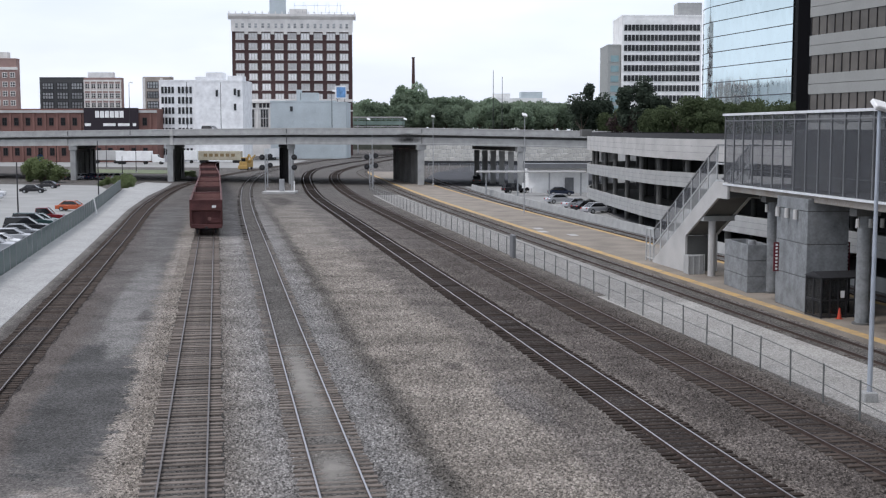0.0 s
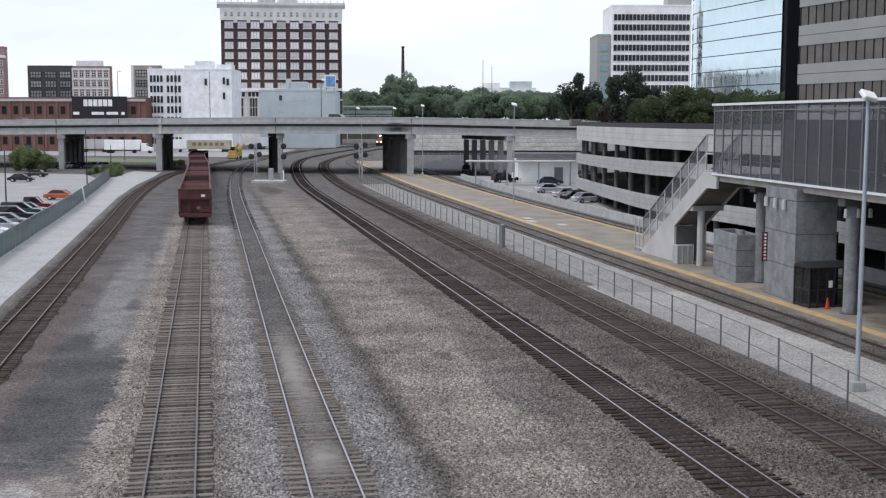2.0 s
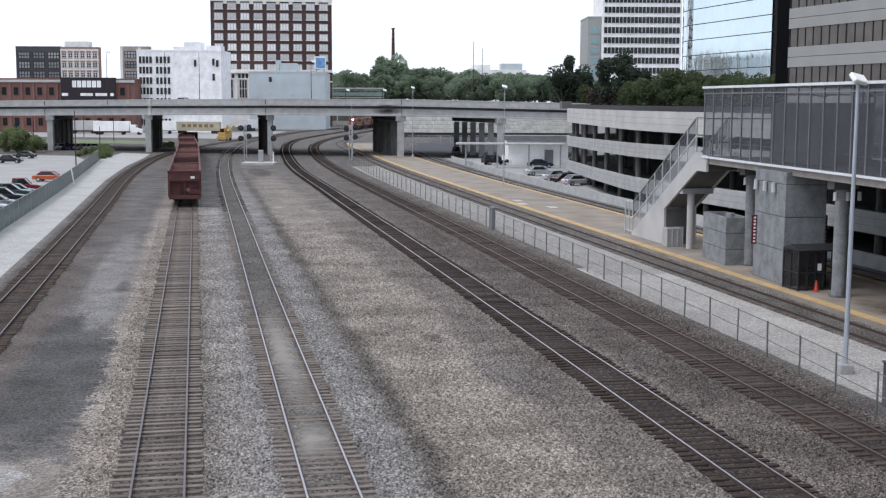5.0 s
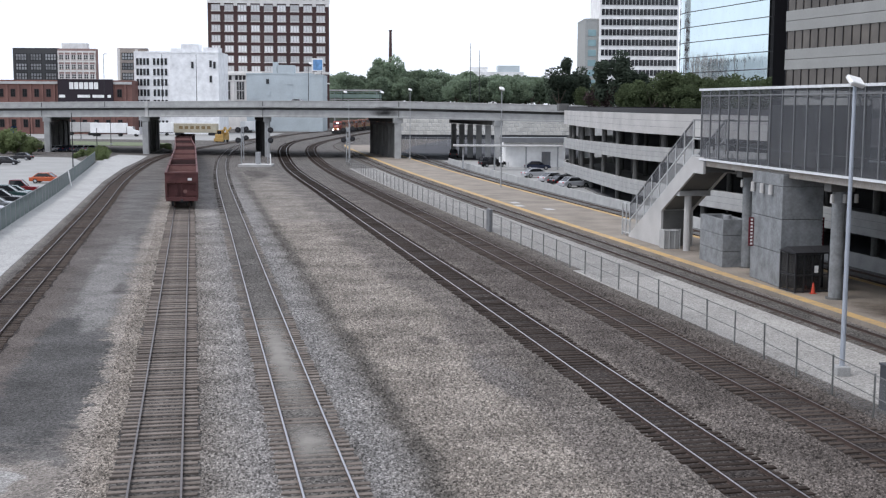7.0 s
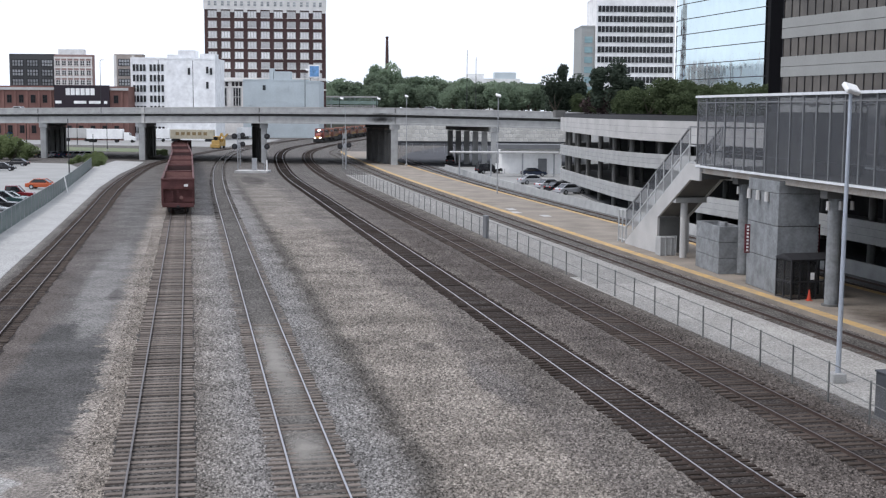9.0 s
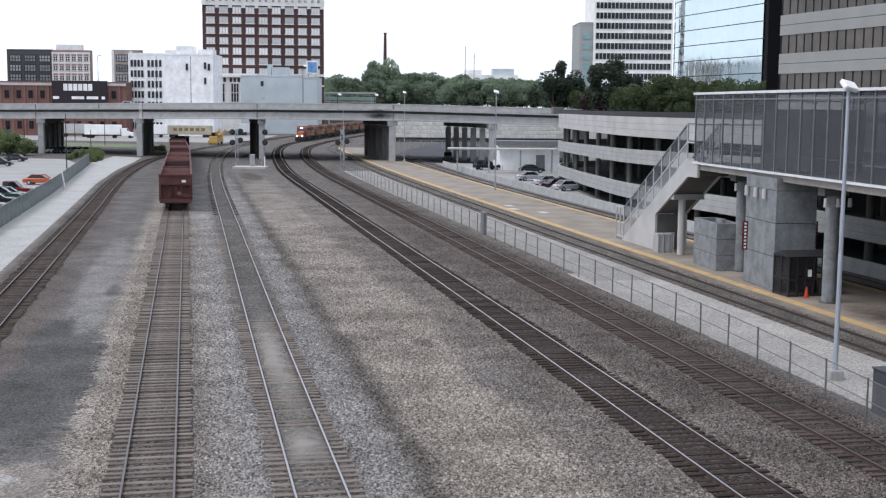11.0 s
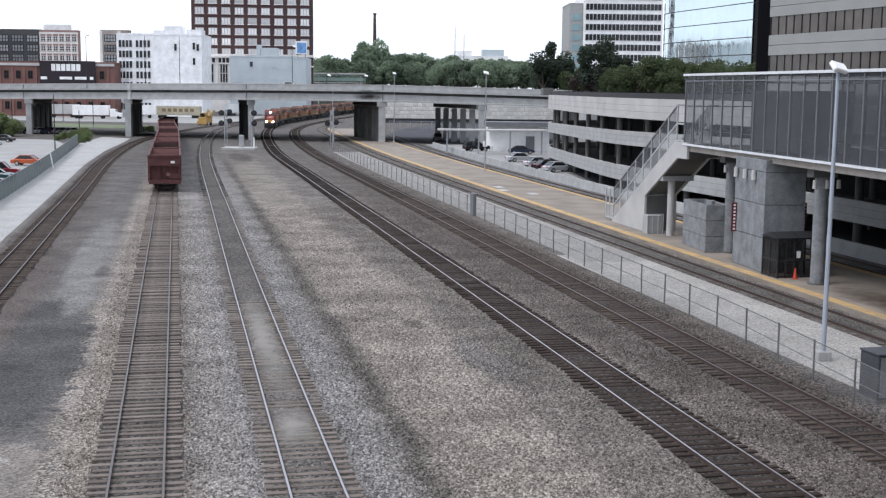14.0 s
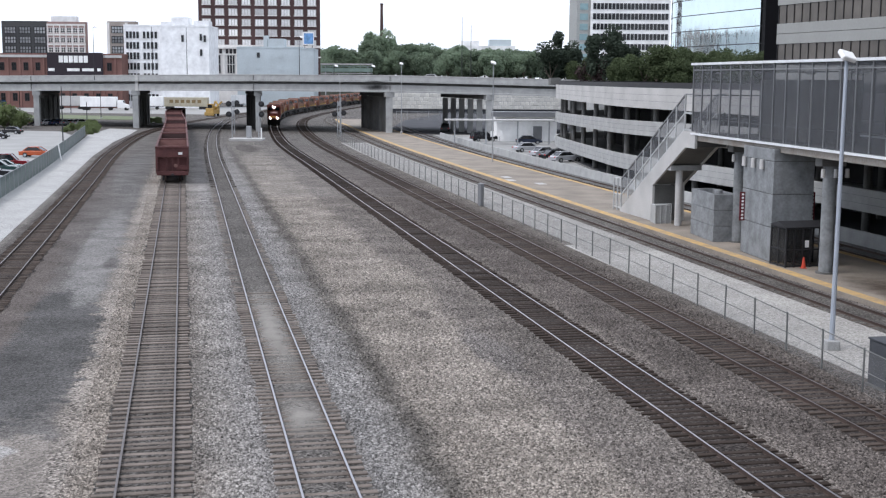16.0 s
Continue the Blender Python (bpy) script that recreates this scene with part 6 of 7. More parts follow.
def glass_tower():
    t = thing("glass_tower", pose(68.4, 323, 0, 0, 0, -76.9), "mirror-glass office tower with thin dark floor lines", "office tower")
    # plan of the front: straight near the black corner, bowed back at the far end
    plan = [(46.2, 0.0)]
    x, y, turn = 46.2, 0.0, 0.0
    for i in range(44):
        if x < 6:
            turn += 2.6
        x, y = x - 1.4 * math.cos(radians(turn)), y + 1.4 * math.sin(radians(turn))
        plan.append((x, y))
    back = [(plan[-1][0] + 3, 24.0), (46.2, 24.0)]
    tilt = random.Random(4)
    for j in range(17):
        z0, z1 = 8 + j * 3.9 + 0.1, 8 + j * 3.9 + 3.8
        bm = bmesh.new()
        # the panes lean a little, each on its own
        low = [bm.verts.new((px, py + tilt.uniform(-0.006, 0.006), z0)) for px, py in plan]
        top = [bm.verts.new((px, py + tilt.uniform(-0.006, 0.006), z1)) for px, py in plan]
        for k in range(len(plan) - 1):
            bm.faces.new((low[k], low[k + 1], top[k + 1], top[k]))
        part("glass_storey", bm, M_GLASSWALL, t)
        bm = bmesh.new()
        slab(bm, [(px, py - 0.05) for px, py in plan] + back, z1, z1 + 0.2)
        part("floor_line", bm, M_DARKSTEEL, t)
    bm = bmesh.new()
    slab(bm, [(px, py + 0.6) for px, py in plan] + back, 0, 74)
    part("core", bm, M_BLACK, t)
    return t


glass_tower()


def office():
    t = thing("office_block", pose(37.5, 126, 0, 0, 0, -73.8), "grey panelled office block with ribbon windows and a black glass corner", "office block")
    # length beyond the view is added to block skylight from the right
    L = 160.0
    for j in range(8):
        z = 10.65 + j * 3.9
        bm = bmesh.new()
        box(bm, (L / 2, 15.0, z + 0.95), (L, 30, 1.0))
        part("wall_panel", bm, M_OFFICE, t, bevel=0.015)
        bm = bmesh.new()
        box(bm, (L / 2, 15.0, z + 1.99), (L, 30, 1.0))
        part("wall_panel", bm, M_OFFICE, t, bevel=0.015)
        bm = bmesh.new()
        box(bm, (L / 2, 15.15, z + 3.44), (L - 0.1, 30, 1.86))
        part("window_band", bm, M_BRONZE, t, "bronze ribbon window")
        for i in range(40):
            bm = bmesh.new()
            box(bm, (0.1 + i * 1.35, 0.13, z + 3.44), (0.07, 0.1, 1.88))
            part("mullion", bm, M_DARKSTEEL, t)
    bm = bmesh.new()
    box(bm, (L / 2, 15.2, 5.75), (L, 29.5, 11.6))
    part("base_wall", bm, M_CONCDARK, t)
    bm = bmesh.new()
    box(bm, (-1.35, 6.3, 26), (2.6, 12, 34))
    part("corner_glass", bm, M_BLACKGLASS, t, "black glass corner")
    return t


M_OFFICE = mat("grey_office_panels", (0.285, 0.29, 0.28), 0.8, vary=0.12, scale=0.3, fine=4)
M_BRONZE = mat("bronze_tinted_glass", (0.105, 0.092, 0.08), 0.08, 0.45, vary=0.5, scale=0.25, fine=0.8, bump=0)
M_BLACKGLASS = mat("black_glass", (0.004, 0.004, 0.005), 0.9, bump=0, spec=0.05)
office()

# ---- terraces, walls and trees ----
M_STONE = mat("pale_stone_blocks", (0.64, 0.625, 0.58), 0.9, vary=0.3, scale=0.45, fine=2.0, bump=0.4, rand=0.5)
M_TURF = mat("green_turf", (0.15, 0.18, 0.1), 0.95, vary=0.5, scale=0.4, fine=5)
M_GRASS = mat("dull_scrub", (0.095, 0.10, 0.08), 0.95, vary=0.4, scale=0.3, fine=4)
for plan in ([(12, 425), (60, 420), (260, 420), (260, 640), (44, 632), (16, 560)], [(-160, 735), (260, 760), (500, 1250), (-220, 1250)]):
    bm = bmesh.new()
    slab(bm, plan, 0, 10.6)
    tagged(part("hillside", bm, M_GRASS if plan[0][0] < 0 else M_LOT), "pale rise behind the overpass", "hillside", kind="structure")
bm = bmesh.new()
slab(bm, [(34, 222), (62, 222), (62, 100), (52, 60), (200, 60), (260, 415), (60, 415), (46, 330), (34, 262)], 0, 9.2)
tagged(part("upper_street", bm, M_CONC), "raised street and planting level above the garage", "street", kind="structure")
t = thing("stone_wall", pose(-6, 400, 0), "pale stone retaining wall with vertical joints", "wall")
STONES = []
for i in range(5):
    bm = bmesh.new()
    box(bm, (0, 0, 0), (1.3 + 0.09 * (i % 3), 0.8, 1.22))
    for v in bm.verts:
        v.co += Vector((random.uniform(-0.09, 0.09), random.uniform(-0.12, 0.05), random.uniform(-0.08, 0.08)))
    STONES.append(mesh_of(bm, "stone", M_STONE, 0.1))
for j in range(4):
    for i in range(39):
        piece("stone", STONES[(i * 7 + j * 3) % 5], t, pose(0.6 + i * 1.42 + (j % 2) * 0.6, 0, 2.05 + j * 1.28, 0, 0, 0))
bm = bmesh.new()
box(bm, (28, -0.12, 4.2), (57, 0.5, 5.6))
part("mortar", bm, M_CONCLIGHT, t)
bm = bmesh.new()
box(bm, (28, 0.5, 0.7), (56, 1.0, 1.4))
part("footing", bm, M_ASPHALT, t)
fence("wire_fence", [Vector((-4, 336, 0.03)), Vector((8, 333, 0.03)), Vector((20, 330, 0.03))], 2.3, 3.0, M_WIRE, "grey chain-link fence along the street below the overpass")
t = thing("footbridge", pose(-33.6, 640, 0), "long low green footbridge with a pale roof beyond the overpass", "footbridge")
for x in (-11, 11):
    bm = bmesh.new()
    tube(bm, (x, 0.9, 0), (x, 0.9, 17.5), 0.3)
    part("post", bm, M_STEEL, t)
M_FADEGREEN = mat("faded_green_paint", (0.22, 0.3, 0.265), 0.6, vary=0.2, scale=0.3, fine=2)
for name, z, h, material in (("roof", 18.3, 0.8, M_CONCLIGHT), ("side_panel", 15.4, 1.9, M_FADEGREEN), ("rail", 13.6, 0.5, M_CONCLIGHT), ("rail", 17.2, 0.3, M_FADEGREEN)):
    bm = bmesh.new()
    box(bm, (0, 0, z), (27.0, 1.2, h))
    part(name, bm, material, t)
for i in range(10):
    bm = bmesh.new()
    box(bm, (-13 + i * 2.88, -0.7, 16.0), (0.3, 0.16, 4.6))
    part("upright", bm, M_FADEGREEN, t)


def leaf_crown(seed, rx, rz, count, size, lobes):
    """A crown of many small leaf clumps over uneven lobes."""
    rng = random.Random(seed)
    v, f = [], []
    cs = [Vector((rng.uniform(-1, 1) * rx * 0.6, rng.uniform(-1, 1) * rx * 0.6, rng.uniform(-0.6, 0.65) * rz)) for _ in range(lobes)]
    rs = [rng.uniform(0.32, 0.6) for _ in cs]
    for _ in range(count):
        k = rng.randrange(lobes)
        d = Vector((rng.gauss(0, 1), rng.gauss(0, 1), rng.gauss(0, 1))).normalized() * (rng.random() ** 0.35)
        c = cs[k] + Vector((d.x * rx, d.y * rx, d.z * rz)) * rs[k]
        s = size * rng.uniform(0.6, 1.3)
        a = Vector((rng.gauss(0, 1), rng.gauss(0, 1), rng.gauss(0, 0.6))).normalized()
        b = a.cross(Vector((rng.gauss(0, 1), rng.gauss(0, 1), rng.gauss(0, 1)))).normalized()
        k0 = len(v)
        v += [c - a * s, c - b * s * 0.7, c + a * s * 1.1, c + b * s * 0.7]
        f.append((k0, k0 + 1, k0 + 2, k0 + 3))
    me = bpy.data.meshes.new("crown")
    me.from_pydata(v, [], f)
    return me


def tree_mesh_set(seed, rx, rz, count, size, leaf, trunk_h):
    me = leaf_crown(seed, rx, rz, count, size, 9)
    me.materials.append(leaf)
    rng = random.Random(seed)
    bm = bmesh.new()
    tube(bm, (0, 0, 0), (0.1, 0, trunk_h), 0.24, 0.17, 8)
    for _ in range(5):
        a = rng.uniform(0, 6.28)
        tube(bm, (0.1, 0, trunk_h * 0.95), (math.cos(a) * rx * 0.5, math.sin(a) * rx * 0.5, trunk_h + rz * rng.uniform(0.3, 0.9)), 0.12, 0.04, 6)
    return me, mesh_of(bm, "trunk", M_BARK), trunk_h + rz * 0.75


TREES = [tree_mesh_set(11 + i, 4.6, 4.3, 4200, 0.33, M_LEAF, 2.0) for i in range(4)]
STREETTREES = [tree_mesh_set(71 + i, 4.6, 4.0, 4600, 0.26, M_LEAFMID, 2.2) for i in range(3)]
DARKTREES = [tree_mesh_set(31 + i, 3.4, 4.6, 3600, 0.27, M_LEAFDARK, 2.6) for i in range(2)]
BUSHES = [tree_mesh_set(91 + i, 4.6, 4.0, 2600, 0.36, M_LEAFBUSH, 1.4) for i in range(2)]
REDTREE = tree_mesh_set(51, 3.0, 3.2, 1800, 0.3, M_LEAFRED, 2.2)


def tree(s, x, y, z, scale, label, group, tall=1.0):
    t = thing("tree", pose(x, y, z, 0, 0, (x * 37 + y * 11) % 360), label, "tree", group)
    t.scale = (scale, scale, scale * tall)
    piece("trunk", s[1], t, Matrix.Identity(4))
    piece("crown", s[0], t, pose(0, 0, s[2]))
    return t


rt = random.Random(5)
HILL = [(-52, 760, 1.9), (-45, 755, 1.75), (-38, 765, 1.8), (-31, 768, 1.75), (-25, 772, 1.9), (-13, 768, 2.35), (-8, 765, 2.4), (-2, 765, 2.4), (5, 760, 2.3), (12, 765, 2.25), (-34, 750, 1.5), (-20, 748, 1.7), (-5, 748, 1.7), (18, 760, 2.1), (24, 768, 2.0), (-48, 748, 1.3), (-41, 746, 1.3), (-27, 745, 1.5), (-12, 745, 1.6), (2, 745, 1.6), (10, 746, 1.6)]
for i in range(26):
    x = 14.5 + i * 1.75 + rt.uniform(-0.8, 0.8)
    HILL.append((x, 470 + rt.uniform(-30, 40), rt.uniform(1.2, 1.5) - i * 0.01))
for i in range(22):
    HILL.append((-52 + i * 3.3 + rt.uniform(-1, 1), 752 + rt.uniform(-8, 10), rt.uniform(1.55, 2.1)))
for i in range(16):
    HILL.append((13.5 + i * 2.9 + rt.uniform(-1, 1), 440 + rt.uniform(-4, 8), rt.uniform(0.9, 1.2)))
for i in range(10):
    HILL.append((20 + i * 5.5, 540 + rt.uniform(-20, 20), rt.uniform(1.2, 1.5)))
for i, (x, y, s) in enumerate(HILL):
    tree(TREES[i % 4], x, y, 10.5, s, "broad haze-paled green tree in the belt behind the overpass", "tree belt behind the overpass")
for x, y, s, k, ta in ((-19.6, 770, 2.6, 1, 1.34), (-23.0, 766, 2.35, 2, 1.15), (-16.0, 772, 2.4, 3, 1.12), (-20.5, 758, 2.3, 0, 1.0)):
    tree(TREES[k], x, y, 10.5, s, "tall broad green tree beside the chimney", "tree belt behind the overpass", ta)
for x, y, s, k, ta in ((30.6, 250, 1.05, 0, 1.1), (28.0, 246, 0.85, 1, 1.0), (33.0, 252, 0.9, 1, 1.0), (36.5, 234, 1.0, 1, 1.12), (38.6, 236, 1.1, 0, 1.0), (40.2, 232, 0.9, 1, 1.0)):
    tree(DARKTREES[k], x, y, 9.2, s, "dark green conifer-like tree above the garage", "trees above the garage", ta)
for x, y, s in ((34.6, 240, 0.75), (36.2, 234, 0.7)):
    tree(REDTREE, x, y, 9.2, s, "purple-brown ornamental tree above the garage", "trees above the garage")
for i, (x, y, s) in enumerate(((41, 216, 0.8), (44.5, 213, 0.85), (47.5, 208, 0.8), (46, 192, 0.68), (49.5, 188, 0.66), (43.5, 202, 0.6), (51, 198, 0.75), (54, 194, 0.7), (57, 203, 0.75), (39.5, 228, 0.75), (55, 216, 0.8), (50, 224, 0.85), (60, 212, 0.7), (36.5, 240, 0.7), (62, 222, 0.7), (46, 230, 0.9), (33, 244, 0.6))):
    tree(STREETTREES[i % 3], x, y, 9.2, s, "leafy green street tree above the garage", "trees above the garage")
for i, (x, y, s) in enumerate(((-88, 268, 0.72), (-92, 270, 0.68), (-84.5, 267, 0.5), (-66.5, 252, 0.36), (-64.4, 249, 0.3), (-68.6, 254, 0.3), (-63.2, 245, 0.24), (-65.3, 254, 0.32), (-70.2, 250, 0.2), (-66, 246, 0.24), (-62.6, 240, 0.18), (-70.5, 256, 0.26))):
    t = tree(BUSHES[i % 2], x, y, -0.6, s, "low green bush at the edge of the car park", "bushes by the car park")
t = thing("street_globe", pose(58, 240, 9.2), "white globe lamp on a dark post", "lamp post")
bm = bmesh.new()
tube(bm, (0, 0, 0), (0, 0, 6.4), 0.1)
part("post", bm, M_DARKSTEEL, t)
bm = bmesh.new()
bmesh.ops.create_icosphere(bm, subdivisions=2, radius=0.5, matrix=Matrix.Translation((0, 0, 6.8)))
part("globe", bm, M_WHITE, t, smooth=True)


# ---- yard vehicles ----
def trailer(x, y, L, turn, cab, label, body=None):
    t = thing("truck" if cab else "semi_trailer", pose(x, y, 0.02, 0, 0, turn), label, "truck", "trucks in the yard")
    bm = bmesh.new()
    box(bm, (0, 0, 2.85), (L, 2.5, 3.3))
    part("box_body", bm, body or M_WHITE, t, bevel=0.05)
    bm = bmesh.new()
    box(bm, (0, 0, 1.1), (L, 1.0, 0.2))
    part("chassis", bm, M_DARKSTEEL, t)
    for dx in (-L / 2 + 1.2, -L / 2 + 2.4, L / 2 - 2.2):
        for s in (-1, 1):
            bm = bmesh.new()
            tube(bm, (dx, s * 0.9, 0.52), (dx, s * 1.22, 0.52), 0.5, seg=14)
            part("wheel", bm, M_TYRE, t)
    if cab:
        bm = bmesh.new()
        prism(bm, [(L / 2 + 0.3, 0.7), (L / 2 + 0.3, 3.4), (L / 2 + 2.0, 3.3), (L / 2 + 2.5, 2.2), (L / 2 + 4.0, 1.9), (L / 2 + 4.1, 0.7)], -1.2, 1.2)
        bmesh.ops.transform(bm, matrix=pose(0, 0, 0, 0, 0, -90), verts=bm.verts)
        part("cab", bm, M_WHITE, t, bevel=0.08)
        bm = bmesh.new()
        box(bm, (L / 2 + 2.2, 0, 2.8), (0.5, 2.1, 0.7), None)
        part("windscreen", bm, M_GLASSDARK, t)
        for s in (-1, 1):
            bm = bmesh.new()
            tube(bm, (L / 2 + 3.1, s * 0.9, 0.52), (L / 2 + 3.1, s * 1.22, 0.52), 0.5, seg=14)
            part("wheel", bm, M_TYRE, t)


trailer(-104.2, 412, 12.0, 0, True, "white box truck standing in the freight yard")
trailer(-90.2, 425, 9.5, 4, False, "white semi-trailer standing in the yard")
trailer(-117, 424, 11, 0, False, "grey semi-trailer at the warehouse", M_CONCLIGHT)
trailer(-66, 470, 6, 60, False, "white box trailer beyond the tracks")
t = thing("freight_car", pose(-78.8, 432, -0.13, 0, 0, -6), "tan freight car with faded dark lettering bars", "rail wagon")
bm = bmesh.new()
box(bm, (0, 0, 2.7), (15.4, 2.9, 3.2))
part("body", bm, mat("faded_tan_paint", (0.4, 0.365, 0.28), 0.8, vary=0.3, scale=0.5), t, bevel=0.08)
for i in range(6):
    bm = bmesh.new()
    box(bm, (-5 + i * 2.0, -1.47, 2.9), (1.3, 0.04, 1.1))
    part("lettering_bar", bm, mat("faded_brown", (0.2, 0.14, 0.07), 0.8) if i == 0 else bpy.data.materials["faded_brown"], t)
for dx in (-6, 6):
    bm = bmesh.new()
    box(bm, (dx, 0, 0.6), (2.6, 2.2, 0.9))
    part("bogie", bm, M_DARKSTEEL, t)


def loader():
    t = thing("track_machine", pose(-57.6, 357, 0.0, 0, 0, -10) @ Matrix.Scale(0.85, 4), "yellow rail maintenance machine with booms", "work machine")
    ye = mat("machine_yellow", (0.45, 0.29, 0.09), 0.6, vary=0.3)
    for name, c, s in (("body", (0, 0, 1.5), (3.0, 6.0, 1.4)), ("cab", (-0.4, -0.6, 3.2), (1.8, 2.2, 2.0)), ("engine_cover", (0.4, 2.0, 2.7), (2.0, 2.6, 1.2)), ("counterweight", (0, -2.8, 2.1), (2.8, 0.8, 1.4)), ("blade", (0, -3.5, 0.9), (3.4, 0.4, 1.2))):
        bm = bmesh.new()
        box(bm, c, s)
        part(name, bm, ye, t, bevel=0.1)
    for a, b in (((0.6, -1, 3), (1.6, -1.6, 5.2)), ((1.6, -1.6, 5.2), (2.8, -2.2, 3.4)), ((0.9, 1, 3), (2.6, 2.2, 5.0))):
        bm = bmesh.new()
        beam(bm, a, b, 0.4, 0.5)
        part("boom", bm, ye, t)
    for dx in (-1.2, 1.2):
        for dy in (-2, 2):
            bm = bmesh.new()
            tube(bm, (dx - 0.25, dy, 0.6), (dx + 0.25, dy, 0.6), 0.6, seg=14)
            part("wheel", bm, M_TYRE, t)
    bm = bmesh.new()
    box(bm, (-0.4, -1.72, 3.4), (1.5, 0.06, 1.2))
    part("windscreen", bm, M_GLASSDARK, t)


loader()
# station canopy and low blocks beyond the platform
t = thing("bus_canopy", pose(12.5, 212, 0), "long flat white canopy on thin posts beside the lot", "canopy")
bm = bmesh.new()
box(bm, (2.8, 0, 4.2), (19, 2.6, 0.3))
part("roof", bm, M_CONCLIGHT, t, bevel=0.05)
for x in (-5, 0.5, 6, 11.5):
    bm = bmesh.new()
    box(bm, (x, 0, 2.03), (0.25, 0.25, 4.05))
    part("post", bm, M_STEEL, t)
t = building("low_shed", 15.6, 26.5, 222, 9, 0, 3.9, M_WHITE, "low white shed behind the canopy")
bm = bmesh.new()
box(bm, (5.4, 1.0, 4.95), (12.5, 6.0, 0.85))
part("roof_block", bm, M_GREYSTEEL, t, "dark grey flat roof block")
bm = bmesh.new()
box(bm, (7.4, -0.06, 1.5), (1.6, 0.16, 2.6))
part("door", bm, M_GREYSTEEL, t, "grey steel door")
for x in (14.6, 15.9):
    t = thing("notice_board", pose(x, 219, 0), "small white board on a short post beside the lot", "sign", "white boards")
    bm = bmesh.new()
    box(bm, (0, 0, 1.5), (0.75, 0.08, 1.0))
    part("board", bm, M_WHITE, t)
    bm = bmesh.new()
    box(bm, (0, 0.05, 0.5), (0.1, 0.08, 1.0))
    part("post", bm, M_STEEL, t)
for x, y, h in ((-104.8, 380, 7.4), (-82.6, 314, 4.8), (-83.3, 331, 7.6), (-95, 300, 8.0)):
    lamp_post(Vector((x, y, 0)), h, 0.11, M_DARKSTEEL, head=False, label="dark timber pole in the yard beyond the overpass", group="yard poles")
sheet("grass_verge", [(-108, 336), (-74, 322), (-70, 345), (-108, 362)], 0.06, M_TURF, "green grass strip beyond the overpass", "grass")
t = thing("round_sign", pose(-99, 300, 0), "round blue sign on a thin post", "sign")
bm = bmesh.new()
tube(bm, (0, 0, 0), (0, 0, 4.6), 0.06)
part("post", bm, M_STEEL, t)
bm = bmesh.new()
tube(bm, (0, -0.1, 4.7), (0, -0.04, 4.7), 0.85, seg=20)
part("disc", bm, mat("blue_sign_paint", (0.03, 0.12, 0.38), 0.5), t)
t = thing("leaning_marker", pose(-47.3, 166, 0), "white leaning marker post beside the green fence", "marker post")
bm = bmesh.new()
beam(bm, (0, 0, 0), (-0.35, 0, 2.1), 0.22, 0.12)
part("post", bm, M_WHITE, t)
for i, (x, y, k) in enumerate(((-62, 300, 0.3), (-64, 302, 0.26), (-76.5, 298, 0.2))):
    tree(BUSHES[i % 2], x, y, -0.5, k, "low green shrub below the overpass", "shrubs below the overpass", 0.8)


# ---- locomotives ----
M_LOCOBLACK = mat("sooty_black_paint", (0.02, 0.02, 0.02), 0.7)
M_LOCOYELLOW = mat("yellow_paint", (0.38, 0.24, 0.05), 0.6)
M_LOCOROOF = mat("dark_green_roof_paint", (0.035, 0.035, 0.03), 0.7)
M_LOCORED = mat("red_locomotive_paint", (0.2, 0.046, 0.034), 0.5, vary=0.25, scale=0.7, fine=5)
M_LAMP = glow("lit_headlamp", (1.0, 0.84, 0.79), 24.0)


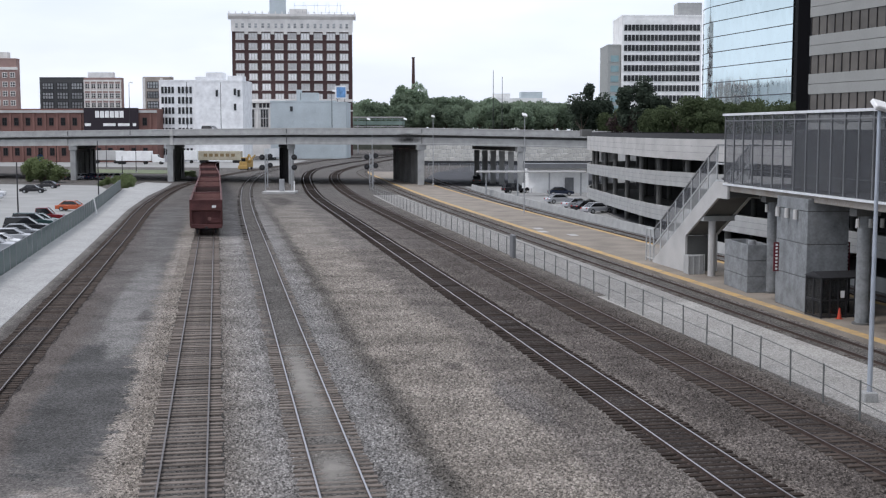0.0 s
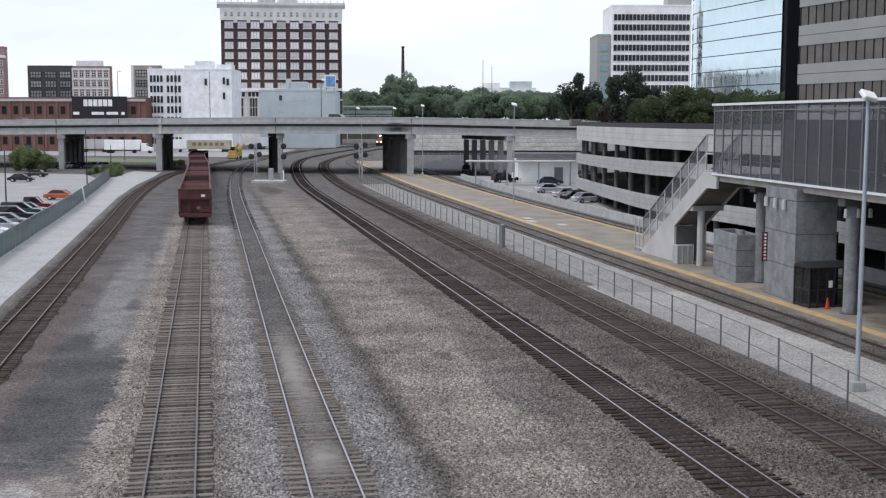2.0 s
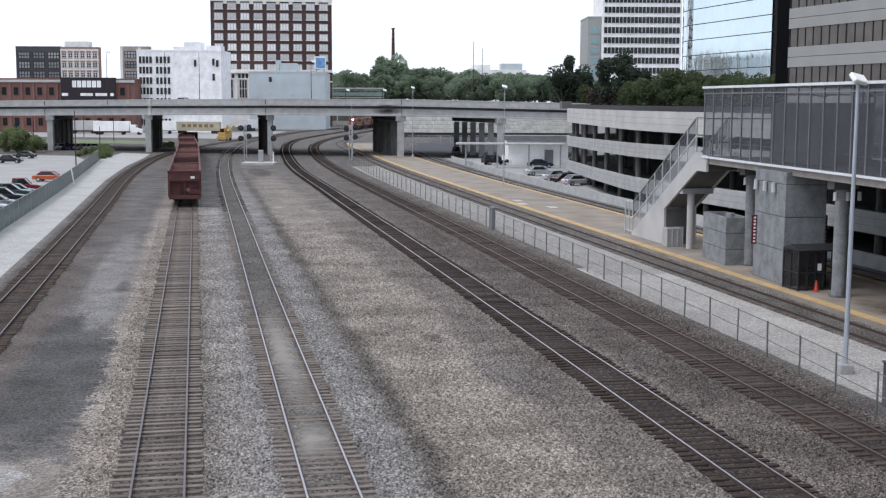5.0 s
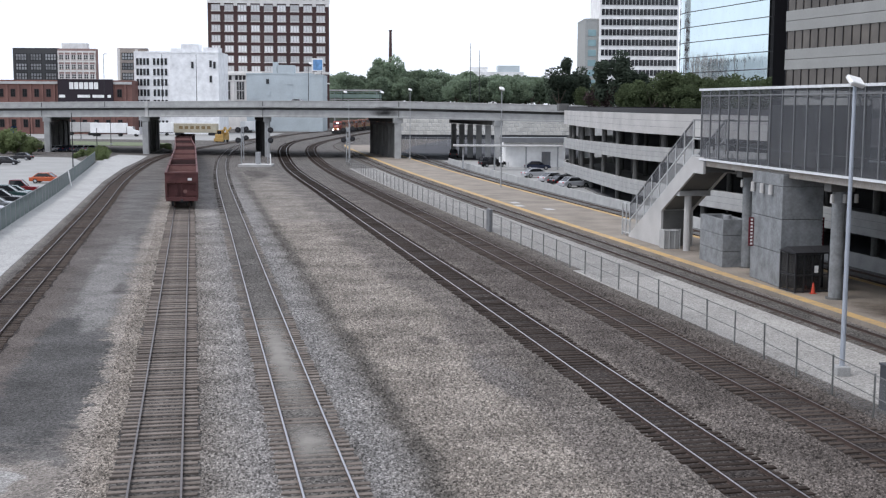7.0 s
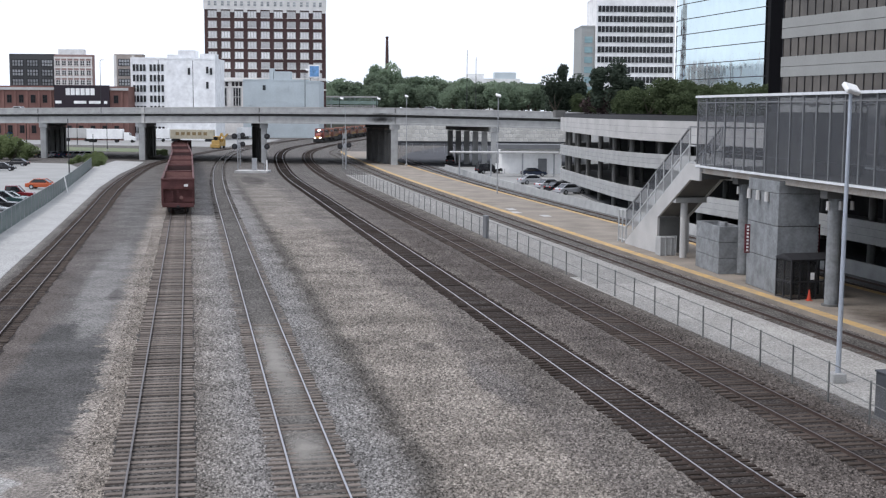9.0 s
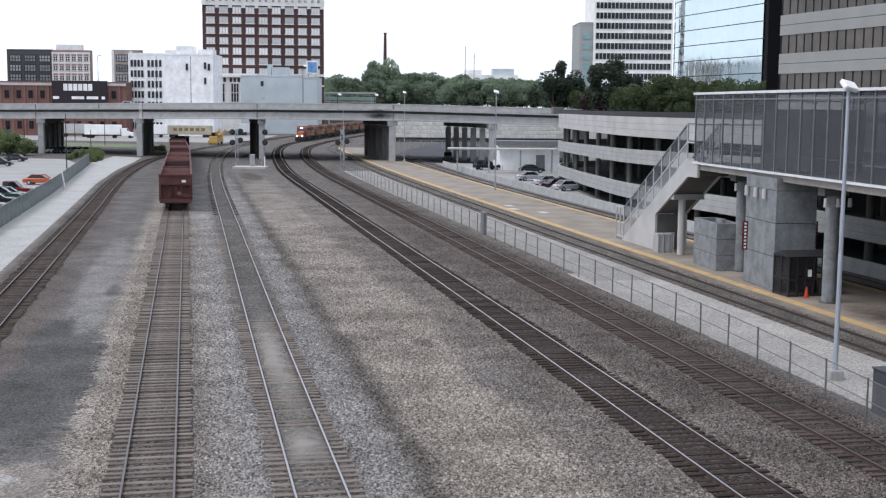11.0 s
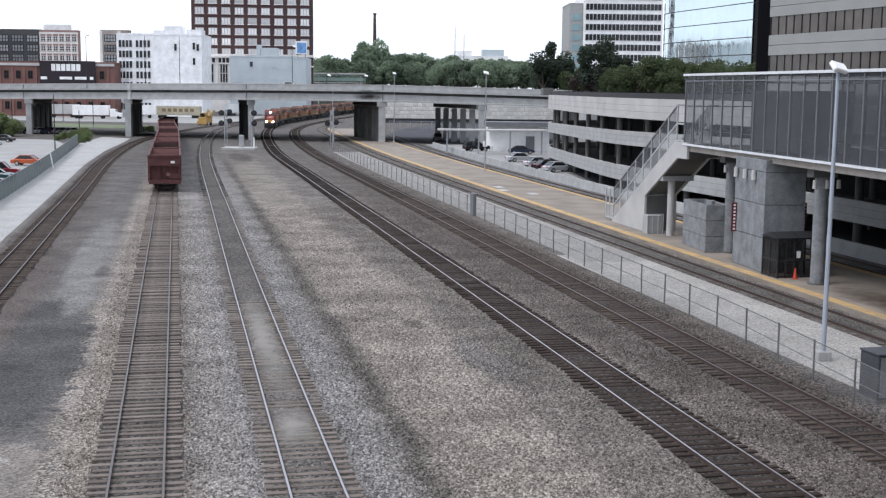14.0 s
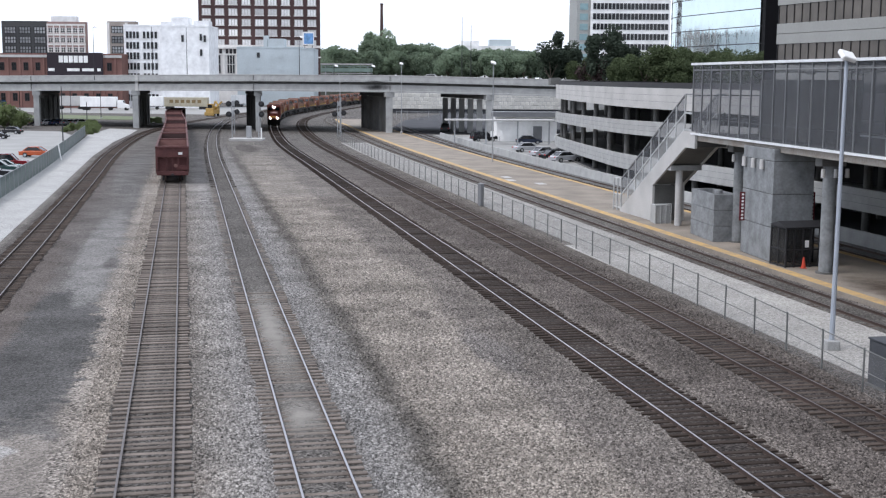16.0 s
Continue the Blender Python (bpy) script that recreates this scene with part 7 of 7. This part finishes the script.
def locomotive(lit):
    t = thing("locomotive", Matrix.Identity(4), "orange and black diesel freight locomotive" + (" with lit headlamps leading" if lit else " coupled in the train"), "locomotive", "train of locomotives")
    L = 22.0

    def bx(name, c, s, material, label="", bevel=0.04, parent=None):
        bm = bmesh.new()
        box(bm, c, s)
        return part(name, bm, material, parent or t, label, bevel)

    bx("underframe", (0, 0, 1.55), (3.05, L - 1.6, 0.4), M_LOCOBLACK)
    bx("fuel_tank", (0, 0.3, 0.95), (2.7, 6.0, 0.8), M_LOCOBLACK)
    bx("long_hood", (0, -3.2, 2.95), (2.1, 13.4, 2.4), M_ORANGE, bevel=0.1)
    bx("hood_roof", (0, -3.2, 4.24), (1.9, 13.3, 0.2), M_LOCOROOF)
    bx("radiator", (0, -8.6, 4.2), (3.05, 3.2, 0.75), M_ORANGE, "flared orange radiator housing")
    bx("radiator_grille", (0, -8.6, 4.6), (2.6, 2.9, 0.08), M_LOCOBLACK, bevel=0)
    bx("exhaust", (0, -2.0, 4.5), (0.9, 1.4, 0.4), M_LOCOBLACK)
    bx("upper_hood", (0, -2.4, 3.85), (2.13, 9.0, 0.55), M_LOCOBLACK, "sooty black upper hood", bevel=0.05)
    for s in (-1, 1):
        bx("side_stripe", (s * 1.06, -3.2, 2.05), (0.03, 13.2, 0.3), M_LOCOYELLOW, bevel=0)
        bx("side_grille", (s * 1.06, -5.0, 3.6), (0.04, 3.0, 0.7), M_LOCOBLACK, bevel=0)
    bm = bmesh.new()
    prism(bm, [(3.6, 1.75), (3.6, 4.65), (4.2, 4.9), (6.2, 4.9), (6.55, 4.45), (6.7, 3.4), (6.7, 1.75)], -1.57, 1.57)
    cabp = part("cab", bm, M_LOCORED if lit else M_ORANGE, t, bevel=0.05)
    bx("cab_roof", (0, 5.1, 4.91), (2.7, 2.2, 0.1), M_LOCOROOF)
    for s in (-1, 1):
        bm = bmesh.new()
        beam(bm, (s * 0.75, 6.72, 3.55), (s * 0.75, 6.57, 4.25), 1.2, 0.06)
        part("windscreen", bm, M_GLASSDARK, cabp)
        bx("side_window", (s * 1.57, 5.0, 3.95), (0.05, 1.6, 0.7), M_GLASSDARK, bevel=0, parent=cabp)
    bm = bmesh.new()
    prism(bm, [(6.7, 1.75), (6.7, 3.3), (8.9, 3.05), (9.3, 2.8), (9.45, 1.75)], -0.95, 0.95)
    part("nose", bm, M_LOCORED if lit else M_ORANGE, t, "red nose" if lit else "orange nose", bevel=0.08)
    bx("nose_stripe", (0, 9.44, 2.1), (1.7, 0.06, 0.35), M_LOCOYELLOW, bevel=0)
    bx("pilot", (0, L / 2 - 0.6, 0.85), (2.9, 0.35, 1.2), M_LOCOBLACK)
    bx("pilot", (0, -L / 2 + 0.6, 0.85), (2.9, 0.35, 1.2), M_LOCOBLACK)
    bx("front_step", (0, L / 2 - 0.9, 1.6), (2.9, 0.9, 0.25), M_ORANGE)
    for s in (-1, 1):
        bx("coupler", (0, s * (L / 2 + 0.05), 0.98), (0.3, 0.8, 0.3), M_LOCOBLACK)
        bm = bmesh.new()
        tube(bm, (s * 1.42, 3.2, 2.75), (s * 1.42, -9.8, 2.75), 0.03, seg=6)
        part("handrail", bm, M_LOCOYELLOW, t)
        for i in range(7):
            bm = bmesh.new()
            tube(bm, (s * 1.42, 3.2 - i * 2.15, 1.7), (s * 1.42, 3.2 - i * 2.15, 2.75), 0.025, seg=6)
            part("stanchion", bm, M_LOCOYELLOW, t)
        bogie3(t, s * 6.9)
    lamp = M_LAMP if lit else M_LENS
    for x in (-0.16, 0.16):
        bm = bmesh.new()
        tube(bm, (x, 6.5, 4.3), (x, 6.8, 4.3), 0.17 if lit else 0.12, seg=14)
        part("headlight", bm, lamp, t, "lit headlamp" if lit else "")
    for s in (-1, 1):
        bm = bmesh.new()
        tube(bm, (s * 0.86, L / 2 - 0.46, 1.86), (s * 0.86, L / 2 - 0.4, 1.86), 0.2 if lit else 0.13, seg=14)
        part("ditch_light", bm, lamp, t, "lit ditch lamp" if lit else "")
    return t


def bogie3(parent, y):
    bm = bmesh.new()
    for s in (-1, 1):
        box(bm, (s * 1.05, y, 0.75), (0.2, 4.4, 0.4))
        box(bm, (s * 1.1, y, 0.62), (0.22, 1.0, 0.5))
    b = part("bogie", bm, M_LOCOBLACK, parent)
    for dy in (-1.85, 0, 1.85):
        for s in (-1, 1):
            bm = bmesh.new()
            tube(bm, (s * 0.76 - 0.07, y + dy, 0.7), (s * 0.76 + 0.07, y + dy, 0.7), 0.53, seg=16)
            part("wheel", bm, M_RAIL, b)


LEAD = locomotive(True)
UNIT = locomotive(False)
TRAIN = [LEAD, UNIT] + [copy_thing(UNIT, Matrix.Identity(4)) for _ in range(10)]

MOVERS = [
    (car("suv", "silver", Matrix.Identity(4), "silver sport utility car driving over the overpass", "cars on the overpass"), 0.0, -54.5, 18.0, 6.5),
    (car("sedan", "silver", Matrix.Identity(4), "silver saloon car driving over the overpass", "cars on the overpass"), 7.0, -26.8, 15.0, 3.0),
    (car("sedan", "white", Matrix.Identity(4), "white saloon car driving over the overpass", "cars on the overpass"), 14.0, -24.4, 14.6, 3.0),
]
ROAD = smooth_path(DECK, 1.0)


def motions():
    # the train follows the outer main track, its lead nose at arc length S_NOSE at 16 s
    line = LINES["d"]
    nose = min(range(len(line)), key=lambda i: abs(line[i][0].y - 290)) * 0.52
    pitch = 22.6
    # metres still to go at each second mark
    togo = [(0, 282), (6, 182), (8, 147.5), (11.5, 90), (14, 40.5), (16, -3)]

    def on(s):
        f = max(0.0, min(len(line) - 1.001, s / 0.52))
        i = int(f)
        return line[i][0].lerp(line[i + 1][0], f - i)

    for k, unit in enumerate(TRAIN):
        rows = []
        for i in range(17):
            s = nose + float(np.interp(i, [a for a, _ in togo], [b for _, b in togo])) + 11 + k * pitch
            a, b = on(s - 6.9), on(s + 6.9)
            d = a - b
            m = Matrix.Translation((a + b) / 2) @ pose(0, 0, 0, 0, 0, math.degrees(math.atan2(-d.x, d.y)))
            rows.append((float(i), m))
        walk(unit, rows)
    for ob, t0, x0, v, lane in MOVERS:
        i0 = min(range(len(ROAD)), key=lambda i: abs(ROAD[i][0].x - x0))
        rows = []
        for i in range(17):
            s = max(2.0, min(len(ROAD) - 3.0, i0 + v * (i - t0)))
            j = max(0, min(len(ROAD) - 2, int(math.floor(s))))
            p, d = ROAD[j]
            q = p + d * (s - j) - Vector((d.y, -d.x, 0)) * lane
            rows.append((float(i), Matrix.Translation((q.x, q.y, deck_z(q.x) - 0.95)) @ pose(0, 0, 0, 0, 0, math.degrees(math.atan2(d.y, d.x)))))
        walk(ob, rows)


motions()
